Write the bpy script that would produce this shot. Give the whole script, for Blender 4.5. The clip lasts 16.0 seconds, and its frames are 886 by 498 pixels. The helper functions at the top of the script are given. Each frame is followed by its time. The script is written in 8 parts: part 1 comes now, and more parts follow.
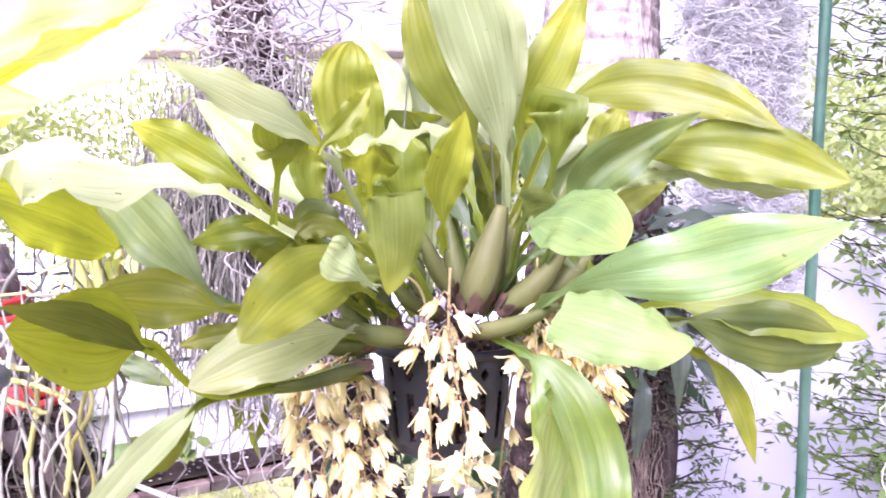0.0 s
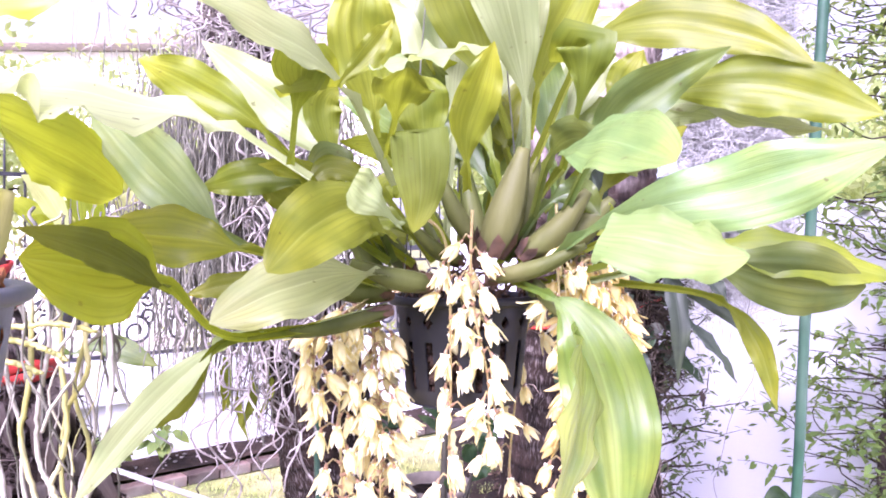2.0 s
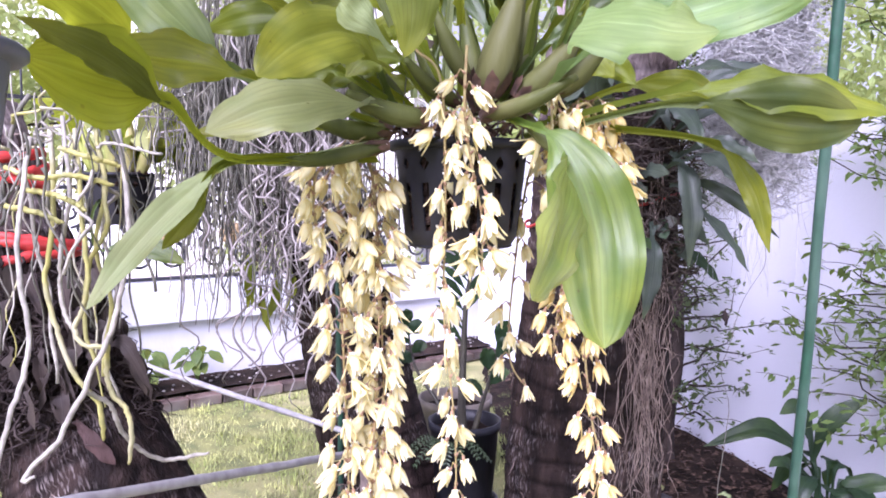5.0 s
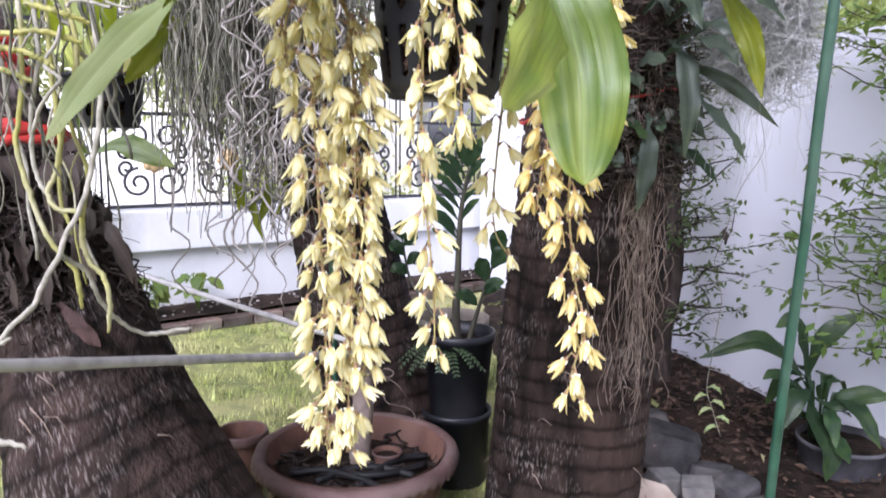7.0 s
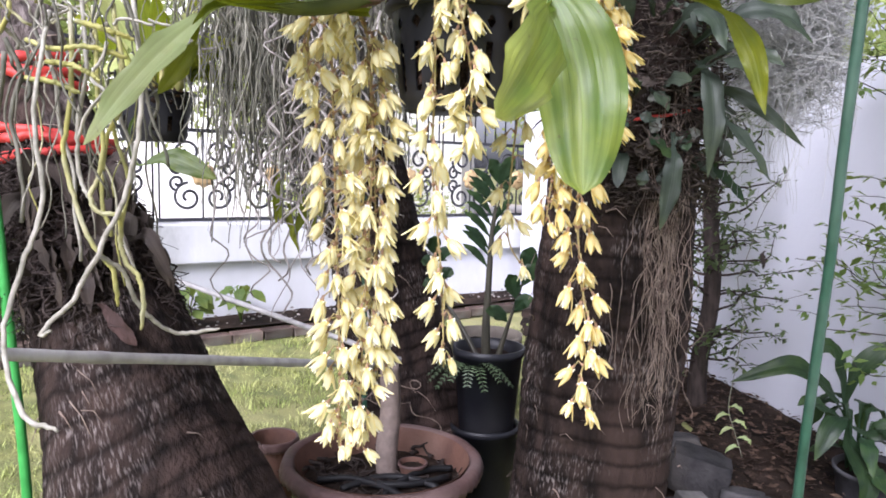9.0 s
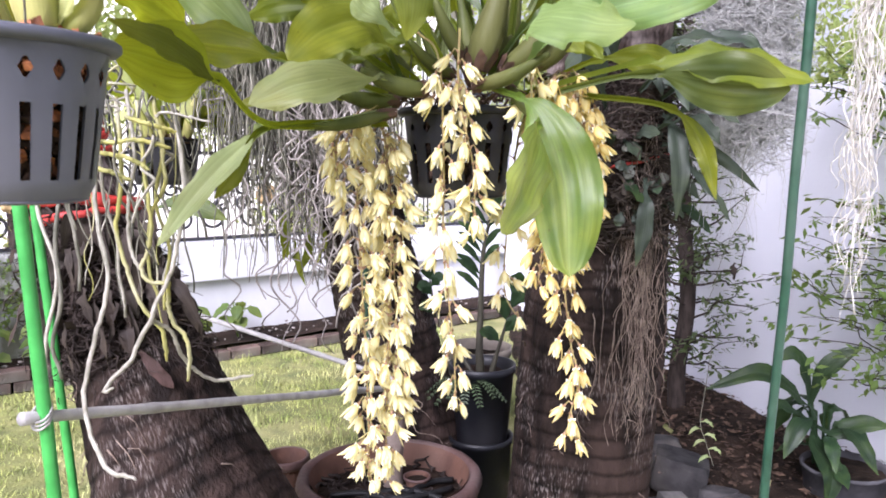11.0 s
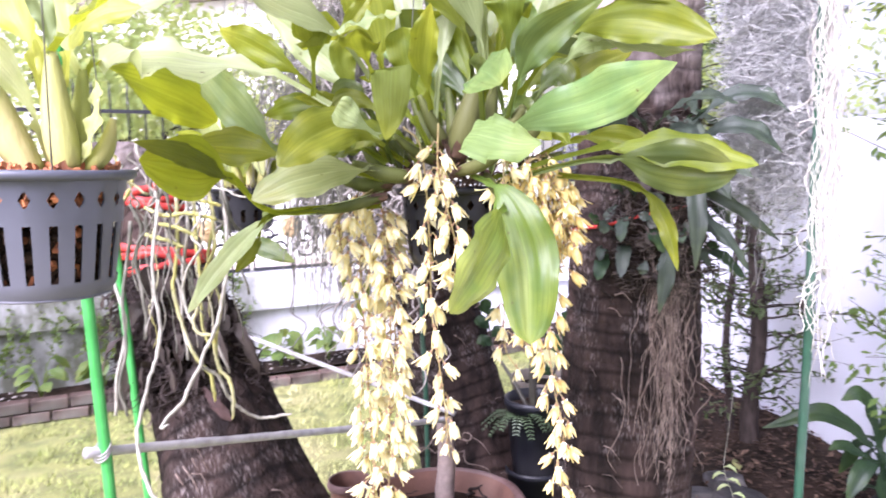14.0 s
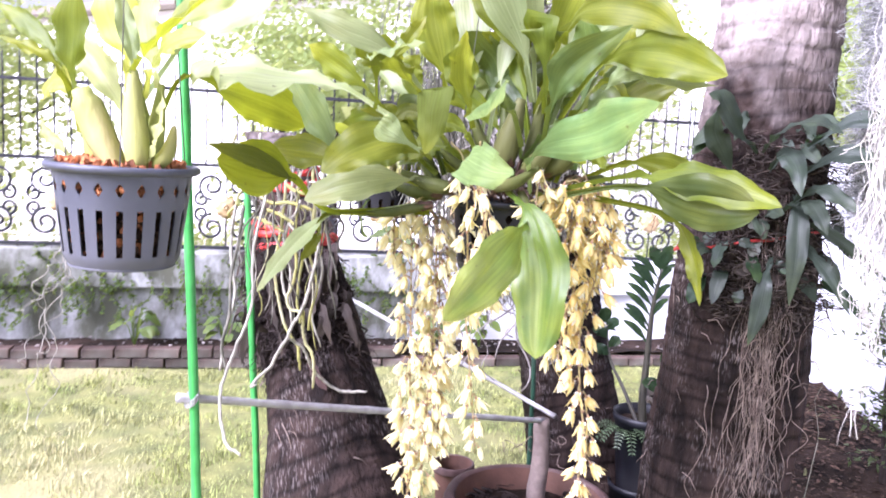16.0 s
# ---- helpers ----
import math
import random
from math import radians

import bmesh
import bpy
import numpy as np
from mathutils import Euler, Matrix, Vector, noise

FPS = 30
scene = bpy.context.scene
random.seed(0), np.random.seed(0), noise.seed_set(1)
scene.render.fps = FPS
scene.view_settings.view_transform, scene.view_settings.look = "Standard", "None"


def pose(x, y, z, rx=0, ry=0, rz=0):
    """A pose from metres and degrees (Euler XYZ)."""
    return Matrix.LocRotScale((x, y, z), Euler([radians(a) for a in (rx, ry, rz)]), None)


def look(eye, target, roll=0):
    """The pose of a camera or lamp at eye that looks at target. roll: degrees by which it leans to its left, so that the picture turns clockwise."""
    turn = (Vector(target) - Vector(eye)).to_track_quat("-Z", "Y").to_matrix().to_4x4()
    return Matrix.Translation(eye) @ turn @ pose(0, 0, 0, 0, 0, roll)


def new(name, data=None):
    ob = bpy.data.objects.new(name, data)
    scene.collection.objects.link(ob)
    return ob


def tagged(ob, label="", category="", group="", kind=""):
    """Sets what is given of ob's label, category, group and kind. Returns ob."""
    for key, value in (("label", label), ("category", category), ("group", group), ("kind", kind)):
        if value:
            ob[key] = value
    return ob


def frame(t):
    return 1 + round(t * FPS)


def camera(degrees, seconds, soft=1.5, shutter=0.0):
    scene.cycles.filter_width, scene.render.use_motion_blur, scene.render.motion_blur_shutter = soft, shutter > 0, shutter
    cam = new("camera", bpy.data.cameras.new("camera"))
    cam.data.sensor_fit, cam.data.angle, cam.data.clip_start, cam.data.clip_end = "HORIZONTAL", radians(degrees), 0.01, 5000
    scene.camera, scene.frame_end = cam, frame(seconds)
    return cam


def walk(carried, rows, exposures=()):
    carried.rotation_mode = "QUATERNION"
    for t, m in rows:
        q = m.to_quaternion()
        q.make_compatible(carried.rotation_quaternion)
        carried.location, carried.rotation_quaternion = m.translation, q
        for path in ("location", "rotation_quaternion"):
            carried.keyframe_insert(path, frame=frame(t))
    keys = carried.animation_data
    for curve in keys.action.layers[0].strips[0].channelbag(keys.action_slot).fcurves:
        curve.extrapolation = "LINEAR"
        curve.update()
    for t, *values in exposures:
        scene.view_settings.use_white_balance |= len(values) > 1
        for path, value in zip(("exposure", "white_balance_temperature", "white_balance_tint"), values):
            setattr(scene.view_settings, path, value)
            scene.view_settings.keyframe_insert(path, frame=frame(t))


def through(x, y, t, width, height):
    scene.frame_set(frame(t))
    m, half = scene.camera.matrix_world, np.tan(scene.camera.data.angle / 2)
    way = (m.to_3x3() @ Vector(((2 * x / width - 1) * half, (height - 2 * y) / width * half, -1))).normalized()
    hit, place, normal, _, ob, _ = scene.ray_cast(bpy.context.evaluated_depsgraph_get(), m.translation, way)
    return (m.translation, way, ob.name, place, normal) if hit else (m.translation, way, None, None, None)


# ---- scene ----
cam = camera(61.9, 16.0, soft=1.75, shutter=0.5)
METRES, EYE, TILT, LEAN, TURN = 1.5, 1.5, 0.0, 0.0, 0.0
ROWS = [
    (0.0, 0.0, 0.0, 0.0, 0.0, 0.0, -0.0),
    (0.5, -0.007, 0.0129, -0.0108, -2.21, -0.62, -0.26),
    (1.0, -0.0186, 0.0177, -0.0217, -2.61, -0.93, -0.02),
    (1.5, -0.0355, 0.0187, -0.0318, -3.25, -1.67, -0.44),
    (2.0, -0.0405, 0.0162, -0.0473, -2.23, 0.07, 0.07),
    (2.5, -0.0305, 0.013, -0.0649, -1.36, -0.19, -0.12),
    (3.0, -0.0228, 0.0078, -0.0775, -0.78, -1.65, -0.38),
    (3.5, -0.0178, -0.0018, -0.0931, -0.65, -1.04, -0.97),
    (4.0, -0.0142, -0.0104, -0.1087, 0.2, -2.07, -0.82),
    (6.5, 0.0105, 0.012, -0.1988, 0.62, -6.23, -0.23),
    (7.0, 0.0172, 0.0112, -0.2253, 0.99, -7.93, -0.64),
    (7.5, 0.0209, 0.0254, -0.2494, 1.41, -9.13, -0.3),
    (8.0, 0.0267, 0.0215, -0.249, 2.49, -7.33, -0.38),
    (8.5, 0.0386, 0.0155, -0.2447, 2.7, -6.58, -0.74),
    (9.0, 0.0508, -0.0159, -0.2347, 4.69, -6.32, -1.52),
    (11.5, 0.0275, -0.1807, -0.1227, 2.96, -6.68, 0.24),
    (12.0, 0.0859, -0.2316, -0.1032, 5.97, -6.14, -0.09),
    (12.5, 0.126, -0.2589, -0.0863, 9.56, -5.73, -0.2),
    (13.0, 0.1366, -0.2473, -0.0691, 9.07, -4.93, 0.49),
    (13.5, 0.139, -0.2219, -0.0743, 7.95, -5.3, 1.02),
    (14.0, 0.177, -0.2128, -0.0775, 11.51, -5.41, 1.21),
    (14.5, 0.2517, -0.2364, -0.0698, 18.72, -6.58, -1.0),
    (15.0, 0.2732, -0.2278, -0.061, 20.65, -5.17, -0.78),
    (15.5, 0.2961, -0.217, -0.05, 23.01, -4.93, -0.26),
    (16.0, 0.3751, -0.2043, -0.047, 27.24, -6.41, -2.88),
]
EXPOSURES = [
    (0.0, 1.76, 5480, 50), (1.5, 1.83, 5480, 51), (3.0, 1.73, 5430, 52), (4.2, 1.52, 5300, 49), (6.3, 0.68, 5550, 28), (7.5, 0.74, 5600, 23), (9.0, 0.74, 5700, 23),
    (11.3, 1.02, 5750, 27), (12.5, 1.28, 5750, 30), (14.0, 1.47, 5600, 34), (16.0, 1.47, 5450, 35)]
walk(cam, [(t, pose(0, 0, EYE, TILT, LEAN, TURN) @ pose(METRES * x, METRES * y, METRES * z, 90 + pitch, roll, yaw)) for t, x, y, z, yaw, pitch, roll in ROWS], EXPOSURES)

# ---- world and sun ----
world = bpy.data.worlds.new("sky")
scene.world = world
world.use_nodes = True
wn = world.node_tree
sky = wn.nodes.new("ShaderNodeTexSky")
sky.sky_type = "NISHITA"
sky.sun_disc = False
SUN_ELEV, SUN_AZ = 40.0, 203.0  # degrees; azimuth from +y towards +x
sky.sun_elevation, sky.sun_rotation = radians(SUN_ELEV), radians(SUN_AZ)
sky.dust_density, sky.air_density, sky.ozone_density = 4.0, 1.0, 1.0
soften = wn.nodes.new("ShaderNodeMix")
soften.data_type = "RGBA"
soften.inputs[0].default_value = 0.92
grey = wn.nodes.new("ShaderNodeRGBToBW")
wn.links.new(sky.outputs[0], grey.inputs[0])
wn.links.new(sky.outputs[0], soften.inputs[6])
wn.links.new(grey.outputs[0], soften.inputs[7])
wn.links.new(soften.outputs[2], wn.nodes["Background"].inputs[0])
wn.nodes["Background"].inputs[1].default_value = 0.13
sun = new("sun", bpy.data.lights.new("sun", "SUN"))
sun.data.energy, sun.data.angle, sun.data.color = 3.7, radians(40), (1.0, 0.95, 0.88)
s_az, s_el = radians(SUN_AZ), radians(SUN_ELEV)
sun.matrix_world = look((0, 0, 0), (-math.sin(s_az) * math.cos(s_el), -math.cos(s_az) * math.cos(s_el), -math.sin(s_el)))
sun.location = (1, -4, 8)


# ---- materials ----
def lin(c):
    return tuple(v for v in c) + (1.0,)


def material(name, base, second=None, rough=0.6, scale=20.0, stretch=(1, 1, 1), bump=0.2, bump_scale=60.0, metal=0.0, spec=0.5, spread=(0.35, 0.65), third=None, hue_random=0.0, island=False, coords="Object"):
    m = bpy.data.materials.new(name)
    m.use_nodes = True
    nt = m.node_tree
    bsdf = nt.nodes["Principled BSDF"]
    second = second or tuple(v * 0.6 for v in base)
    tc = nt.nodes.new("ShaderNodeTexCoord")
    mp = nt.nodes.new("ShaderNodeMapping")
    mp.inputs["Scale"].default_value = stretch
    nt.links.new(tc.outputs[coords], mp.inputs[0])
    n1 = nt.nodes.new("ShaderNodeTexNoise")
    n1.inputs["Scale"].default_value, n1.inputs["Detail"].default_value = scale, 5.0
    nt.links.new(mp.outputs[0], n1.inputs[0])
    ramp = nt.nodes.new("ShaderNodeValToRGB")
    ramp.color_ramp.elements[0].position, ramp.color_ramp.elements[1].position = spread
    ramp.color_ramp.elements[0].color, ramp.color_ramp.elements[1].color = lin(second), lin(base)
    nt.links.new(n1.outputs[0], ramp.inputs[0])
    colour = ramp.outputs[0]
    if third:
        n3 = nt.nodes.new("ShaderNodeTexNoise")
        n3.inputs["Scale"].default_value, n3.inputs["Detail"].default_value = scale * 0.17, 3.0
        nt.links.new(mp.outputs[0], n3.inputs[0])
        r3 = nt.nodes.new("ShaderNodeValToRGB")
        r3.color_ramp.elements[0].position, r3.color_ramp.elements[1].position = 0.48, 0.66
        nt.links.new(n3.outputs[0], r3.inputs[0])
        mx = nt.nodes.new("ShaderNodeMix")
        mx.data_type = "RGBA"
        nt.links.new(r3.outputs[0], mx.inputs[0])
        nt.links.new(colour, mx.inputs[6])
        mx.inputs[7].default_value = lin(third)
        colour = mx.outputs[2]
    if hue_random:
        if island:
            rnd = nt.nodes.new("ShaderNodeNewGeometry").outputs["Random Per Island"]
        else:
            rnd = nt.nodes.new("ShaderNodeObjectInfo").outputs["Random"]
        mr = nt.nodes.new("ShaderNodeMapRange")
        mr.inputs["To Min"].default_value, mr.inputs["To Max"].default_value = 1 - hue_random, 1 + hue_random
        nt.links.new(rnd, mr.inputs[0])
        hsv = nt.nodes.new("ShaderNodeHueSaturation")
        nt.links.new(mr.outputs[0], hsv.inputs["Value"])
        nt.links.new(colour, hsv.inputs["Color"])
        colour = hsv.outputs[0]
    nt.links.new(colour, bsdf.inputs["Base Color"])
    n2 = nt.nodes.new("ShaderNodeTexNoise")
    n2.inputs["Scale"].default_value, n2.inputs["Detail"].default_value = bump_scale, 4.0
    nt.links.new(mp.outputs[0], n2.inputs[0])
    bp = nt.nodes.new("ShaderNodeBump")
    bp.inputs["Strength"].default_value, bp.inputs["Distance"].default_value = bump, 0.01
    nt.links.new(n2.outputs[0], bp.inputs["Height"])
    nt.links.new(bp.outputs[0], bsdf.inputs["Normal"])
    rr = nt.nodes.new("ShaderNodeMapRange")
    rr.inputs["To Min"].default_value, rr.inputs["To Max"].default_value = max(0.03, rough - 0.12), min(1, rough + 0.12)
    nt.links.new(n1.outputs[0], rr.inputs[0])
    nt.links.new(rr.outputs[0], bsdf.inputs["Roughness"])
    bsdf.inputs["Metallic"].default_value = metal
    bsdf.inputs["Specular IOR Level"].default_value = spec
    return m


def leaf_material(name, base, second, through_colour, rough=0.38, share=0.4, veins=5.5, vary=0.16, spots=True, spec=0.38, streak=0.35, relief=0.16, coat=0.0, fade=0.0):
    """A leaf: sunk veins along the blade, streaks and blotches between them, light let through; fade yellows it in long patches."""
    m = bpy.data.materials.new(name)
    m.use_nodes = True
    nt = m.node_tree
    bsdf, out = nt.nodes["Principled BSDF"], nt.nodes["Material Output"]

    def calc(op, a, b=0.0, c=0.0):
        n = nt.nodes.new("ShaderNodeMath")
        n.operation = op
        for i, v in enumerate((a, b, c)):
            if isinstance(v, (int, float)):
                n.inputs[i].default_value = v
            else:
                nt.links.new(v, n.inputs[i])
        return n.outputs[0]

    def span(v, lo, hi, to0=0.0, to1=1.0):
        n = nt.nodes.new("ShaderNodeMapRange")
        n.inputs[1].default_value, n.inputs[2].default_value, n.inputs[3].default_value, n.inputs[4].default_value = lo, hi, to0, to1
        nt.links.new(v, n.inputs[0])
        return n.outputs[0]

    def blend(fac, c0, c1):
        n = nt.nodes.new("ShaderNodeMix")
        n.data_type = "RGBA"
        for i, v in ((0, fac), (6, c0), (7, c1)):
            if isinstance(v, (int, float, tuple)):
                n.inputs[i].default_value = v
            else:
                nt.links.new(v, n.inputs[i])
        return n.outputs[2]

    uv = nt.nodes.new("ShaderNodeUVMap")
    uv.uv_map = "blade"
    sep = nt.nodes.new("ShaderNodeSeparateXYZ")
    nt.links.new(uv.outputs[0], sep.inputs[0])
    u, v = sep.outputs[0], sep.outputs[1]
    rnd = nt.nodes.new("ShaderNodeObjectInfo").outputs["Random"]
    tc = nt.nodes.new("ShaderNodeTexCoord")
    # streaks, long along the blade and narrow across it
    comb = nt.nodes.new("ShaderNodeCombineXYZ")
    nt.links.new(calc("MULTIPLY", u, 13.0), comb.inputs[0])
    nt.links.new(calc("MULTIPLY", v, 2.6), comb.inputs[1])
    nt.links.new(calc("MULTIPLY", rnd, 60.0), comb.inputs[2])
    sn = nt.nodes.new("ShaderNodeTexNoise")
    sn.inputs["Scale"].default_value, sn.inputs["Detail"].default_value = 1.0, 4.0
    nt.links.new(comb.outputs[0], sn.inputs[0])
    streaks = span(sn.outputs[0], 0.38, 0.64)
    blot = nt.nodes.new("ShaderNodeTexNoise")
    blot.inputs["Scale"].default_value, blot.inputs["Detail"].default_value = 24.0, 4.0
    nt.links.new(tc.outputs["Object"], blot.inputs[0])
    blots = span(blot.outputs[0], 0.35, 0.68)
    # veins: thin sunk lines, a finer set between them, and the pale midrib
    wu = calc("MULTIPLY_ADD", calc("SUBTRACT", blot.outputs[0], 0.5), 0.035, u)
    wide = calc("MULTIPLY", calc("POWER", calc("ABSOLUTE", calc("COSINE", calc("MULTIPLY_ADD", wu, veins * 6.28318, 0.6))), 14.0), blots)
    fine = calc("POWER", calc("ABSOLUTE", calc("COSINE", calc("MULTIPLY", wu, veins * 6.28318 * 3.5))), 4.0)
    across = calc("ABSOLUTE", calc("MULTIPLY_ADD", u, 2.0, -1.0))
    mid = calc("POWER", calc("SUBTRACT", 1.0, across), 60.0)
    groove = calc("SUBTRACT", calc("POWER", calc("SUBTRACT", 1.0, across), 22.0), mid)
    colour = blend(calc("MULTIPLY_ADD", streaks, streak, calc("MULTIPLY", blots, 1.0 - streak)), lin(second), lin(base))
    tipside = calc("MULTIPLY", calc("POWER", v, 3.0), calc("MULTIPLY", blots, 0.8))
    colour = blend(tipside, colour, lin(tuple(x * y for x, y in zip(through_colour, (0.62, 0.55, 0.5)))))
    if fade:
        fn = nt.nodes.new("ShaderNodeTexNoise")
        fn.inputs["Scale"].default_value, fn.inputs["Detail"].default_value = 0.26, 5.0
        nt.links.new(comb.outputs[0], fn.inputs[0])
        fading = calc("MULTIPLY", span(fn.outputs[0], 0.46, 0.62), calc("MULTIPLY", span(v, 0.15, 0.75), fade))
        colour = blend(fading, colour, lin((0.56, 0.56, 0.17)))
    dark = tuple(x * 0.42 for x in second)
    colour = blend(calc("MULTIPLY", wide, 0.26), colour, lin(dark))
    colour = blend(calc("MULTIPLY", fine, 0.10), colour, lin(dark))
    colour = blend(calc("MULTIPLY", groove, 0.28), colour, lin(dark))
    colour = blend(calc("MULTIPLY", mid, 0.6), colour, lin(tuple(min(0.8, x * 1.6 + 0.03) for x in base)))
    hsv = nt.nodes.new("ShaderNodeHueSaturation")
    nt.links.new(span(rnd, 0.0, 1.0, 1 - vary, 1 + vary), hsv.inputs["Value"])
    nt.links.new(span(calc("FRACT", calc("MULTIPLY", rnd, 7.31)), 0.0, 1.0, 0.488, 0.516), hsv.inputs["Hue"])
    nt.links.new(colour, hsv.inputs["Color"])
    colour = hsv.outputs[0]
    if spots:
        sp = nt.nodes.new("ShaderNodeTexNoise")
        sp.inputs["Scale"].default_value, sp.inputs["Detail"].default_value = 95.0, 2.0
        nt.links.new(tc.outputs["Object"], sp.inputs[0])
        colour = blend(span(sp.outputs[0], 0.72, 0.76), colour, (0.05, 0.03, 0.01, 1.0))
    nt.links.new(colour, bsdf.inputs["Base Color"])
    # waxy skin, duller where dust lies
    dust = nt.nodes.new("ShaderNodeTexNoise")
    dust.inputs["Scale"].default_value, dust.inputs["Detail"].default_value = 9.0, 5.0
    nt.links.new(tc.outputs["Object"], dust.inputs[0])
    dusty = span(dust.outputs[0], 0.38, 0.62)
    nt.links.new(calc("ADD", span(streaks, 0.0, 1.0, rough + 0.06, rough - 0.06), calc("MULTIPLY", dusty, 0.16)), bsdf.inputs["Roughness"])
    bsdf.inputs["Coat Weight"].default_value, bsdf.inputs["Coat Roughness"].default_value = coat, 0.24
    bsdf.inputs["Specular IOR Level"].default_value = spec
    bp = nt.nodes.new("ShaderNodeBump")
    bp.inputs["Strength"].default_value, bp.inputs["Distance"].default_value = relief, 0.003
    height = calc("MULTIPLY_ADD", wide, -0.30, calc("MULTIPLY_ADD", fine, -0.10, calc("MULTIPLY_ADD", streaks, 0.30, calc("MULTIPLY", blots, 0.35))))
    nt.links.new(height, bp.inputs["Height"])
    nt.links.new(bp.outputs[0], bsdf.inputs["Normal"])
    tr = nt.nodes.new("ShaderNodeBsdfTranslucent")
    through = blend(calc("MULTIPLY", wide, 0.30), blend(streaks, lin(tuple(x * 0.84 for x in through_colour)), lin(through_colour)), lin(tuple(x * 0.25 for x in through_colour)))
    nt.links.new(through, tr.inputs["Color"])
    sh = nt.nodes.new("ShaderNodeMixShader")
    sh.inputs[0].default_value = share
    nt.links.new(bsdf.outputs[0], sh.inputs[1])
    nt.links.new(tr.outputs[0], sh.inputs[2])
    nt.links.new(sh.outputs[0], out.inputs["Surface"])
    return m


def let_through(m, share, tint):
    """Add thin-petal translucency to a material."""
    nt = m.node_tree
    tr = nt.nodes.new("ShaderNodeBsdfTranslucent")
    tr.inputs["Color"].default_value = lin(tint)
    sh = nt.nodes.new("ShaderNodeMixShader")
    sh.inputs[0].default_value = share
    nt.links.new(nt.nodes["Principled BSDF"].outputs[0], sh.inputs[1])
    nt.links.new(tr.outputs[0], sh.inputs[2])
    nt.links.new(sh.outputs[0], nt.nodes["Material Output"].inputs["Surface"])
    return m


def bark_material(name="palm_bark", pale_from=None, tone=1.0):
    """Old palm bark: dark fibre, darker ring scars and short pale upright flecks."""
    m = material(name, (0.040, 0.027, 0.022), (0.010, 0.007, 0.006), rough=0.85, scale=24, stretch=(1.0, 1.0, 0.35), bump=1.0, bump_scale=90, third=(0.062, 0.041, 0.034), spread=(0.38, 0.70), spec=0.12)
    nt = m.node_tree
    bsdf = nt.nodes["Principled BSDF"]
    base = bsdf.inputs["Base Color"].links[0].from_socket
    tc = nt.nodes.new("ShaderNodeTexCoord")
    wrap = nt.nodes.new("ShaderNodeUVMap")
    wrap.uv_map = "bark"
    mp = nt.nodes.new("ShaderNodeMapping")
    mp.inputs["Scale"].default_value = (1, 0.2, 1)
    nt.links.new(wrap.outputs[0], mp.inputs[0])
    fl = nt.nodes.new("ShaderNodeTexNoise")
    fl.inputs["Scale"].default_value, fl.inputs["Detail"].default_value = 210.0, 2.0
    nt.links.new(mp.outputs[0], fl.inputs[0])
    big = nt.nodes.new("ShaderNodeTexNoise")
    big.inputs["Scale"].default_value, big.inputs["Detail"].default_value = 5.0, 4.0
    nt.links.new(tc.outputs["Object"], big.inputs[0])
    mul = nt.nodes.new("ShaderNodeMath")
    mul.operation = "MULTIPLY"
    spot, patch = nt.nodes.new("ShaderNodeMapRange"), nt.nodes.new("ShaderNodeMapRange")
    spot.inputs[1].default_value, spot.inputs[2].default_value = 0.50, 0.72
    patch.inputs[1].default_value, patch.inputs[2].default_value = 0.49, 0.66
    nt.links.new(fl.outputs[0], spot.inputs[0])
    nt.links.new(big.outputs[0], patch.inputs[0])
    nt.links.new(spot.outputs[0], mul.inputs[0])
    nt.links.new(patch.outputs[0], mul.inputs[1])
    cut = nt.nodes.new("ShaderNodeValToRGB")
    cut.color_ramp.elements[0].position, cut.color_ramp.elements[1].position = 0.03, 0.80
    nt.links.new(mul.outputs[0], cut.inputs[0])
    mix = nt.nodes.new("ShaderNodeMix")
    mix.data_type = "RGBA"
    nt.links.new(cut.outputs[0], mix.inputs[0])
    nt.links.new(base, mix.inputs[6])
    mix.inputs[7].default_value = (0.20, 0.172, 0.158, 1)
    # dark leaf-scar rings, uneven round the trunk
    vv = nt.nodes.new("ShaderNodeSeparateXYZ")
    nt.links.new(wrap.outputs[0], vv.inputs[0])
    ring_noise = nt.nodes.new("ShaderNodeTexNoise")
    ring_noise.inputs["Scale"].default_value, ring_noise.inputs["Detail"].default_value = 3.2, 5.0
    nt.links.new(tc.outputs["Object"], ring_noise.inputs[0])

    def calc(op, a, b):
        n = nt.nodes.new("ShaderNodeMath")
        n.operation = op
        for k, v in enumerate((a, b)):
            if isinstance(v, (int, float)):
                n.inputs[k].default_value = v
            else:
                nt.links.new(v, n.inputs[k])
        return n.outputs[0]

    bent = calc("ADD", vv.outputs[1], calc("MULTIPLY", ring_noise.outputs[0], 0.13))
    phase = calc("ABSOLUTE", calc("SUBTRACT", calc("FRACT", calc("DIVIDE", bent, 0.057), 0.0), 0.5), 0.0)
    wr = nt.nodes.new("ShaderNodeMapRange")
    wr.inputs["From Min"].default_value, wr.inputs["From Max"].default_value = 0.02, 0.20
    wr.inputs["To Min"].default_value, wr.inputs["To Max"].default_value = 0.45, 1.0
    nt.links.new(phase, wr.inputs[0])
    relief = nt.nodes.new("ShaderNodeBump")
    relief.inputs["Strength"].default_value, relief.inputs["Distance"].default_value = 0.4, 0.008
    nt.links.new(wr.outputs[0], relief.inputs["Height"])
    if bsdf.inputs["Normal"].links:
        nt.links.new(bsdf.inputs["Normal"].links[0].from_socket, relief.inputs["Normal"])
    nt.links.new(relief.outputs[0], bsdf.inputs["Normal"])
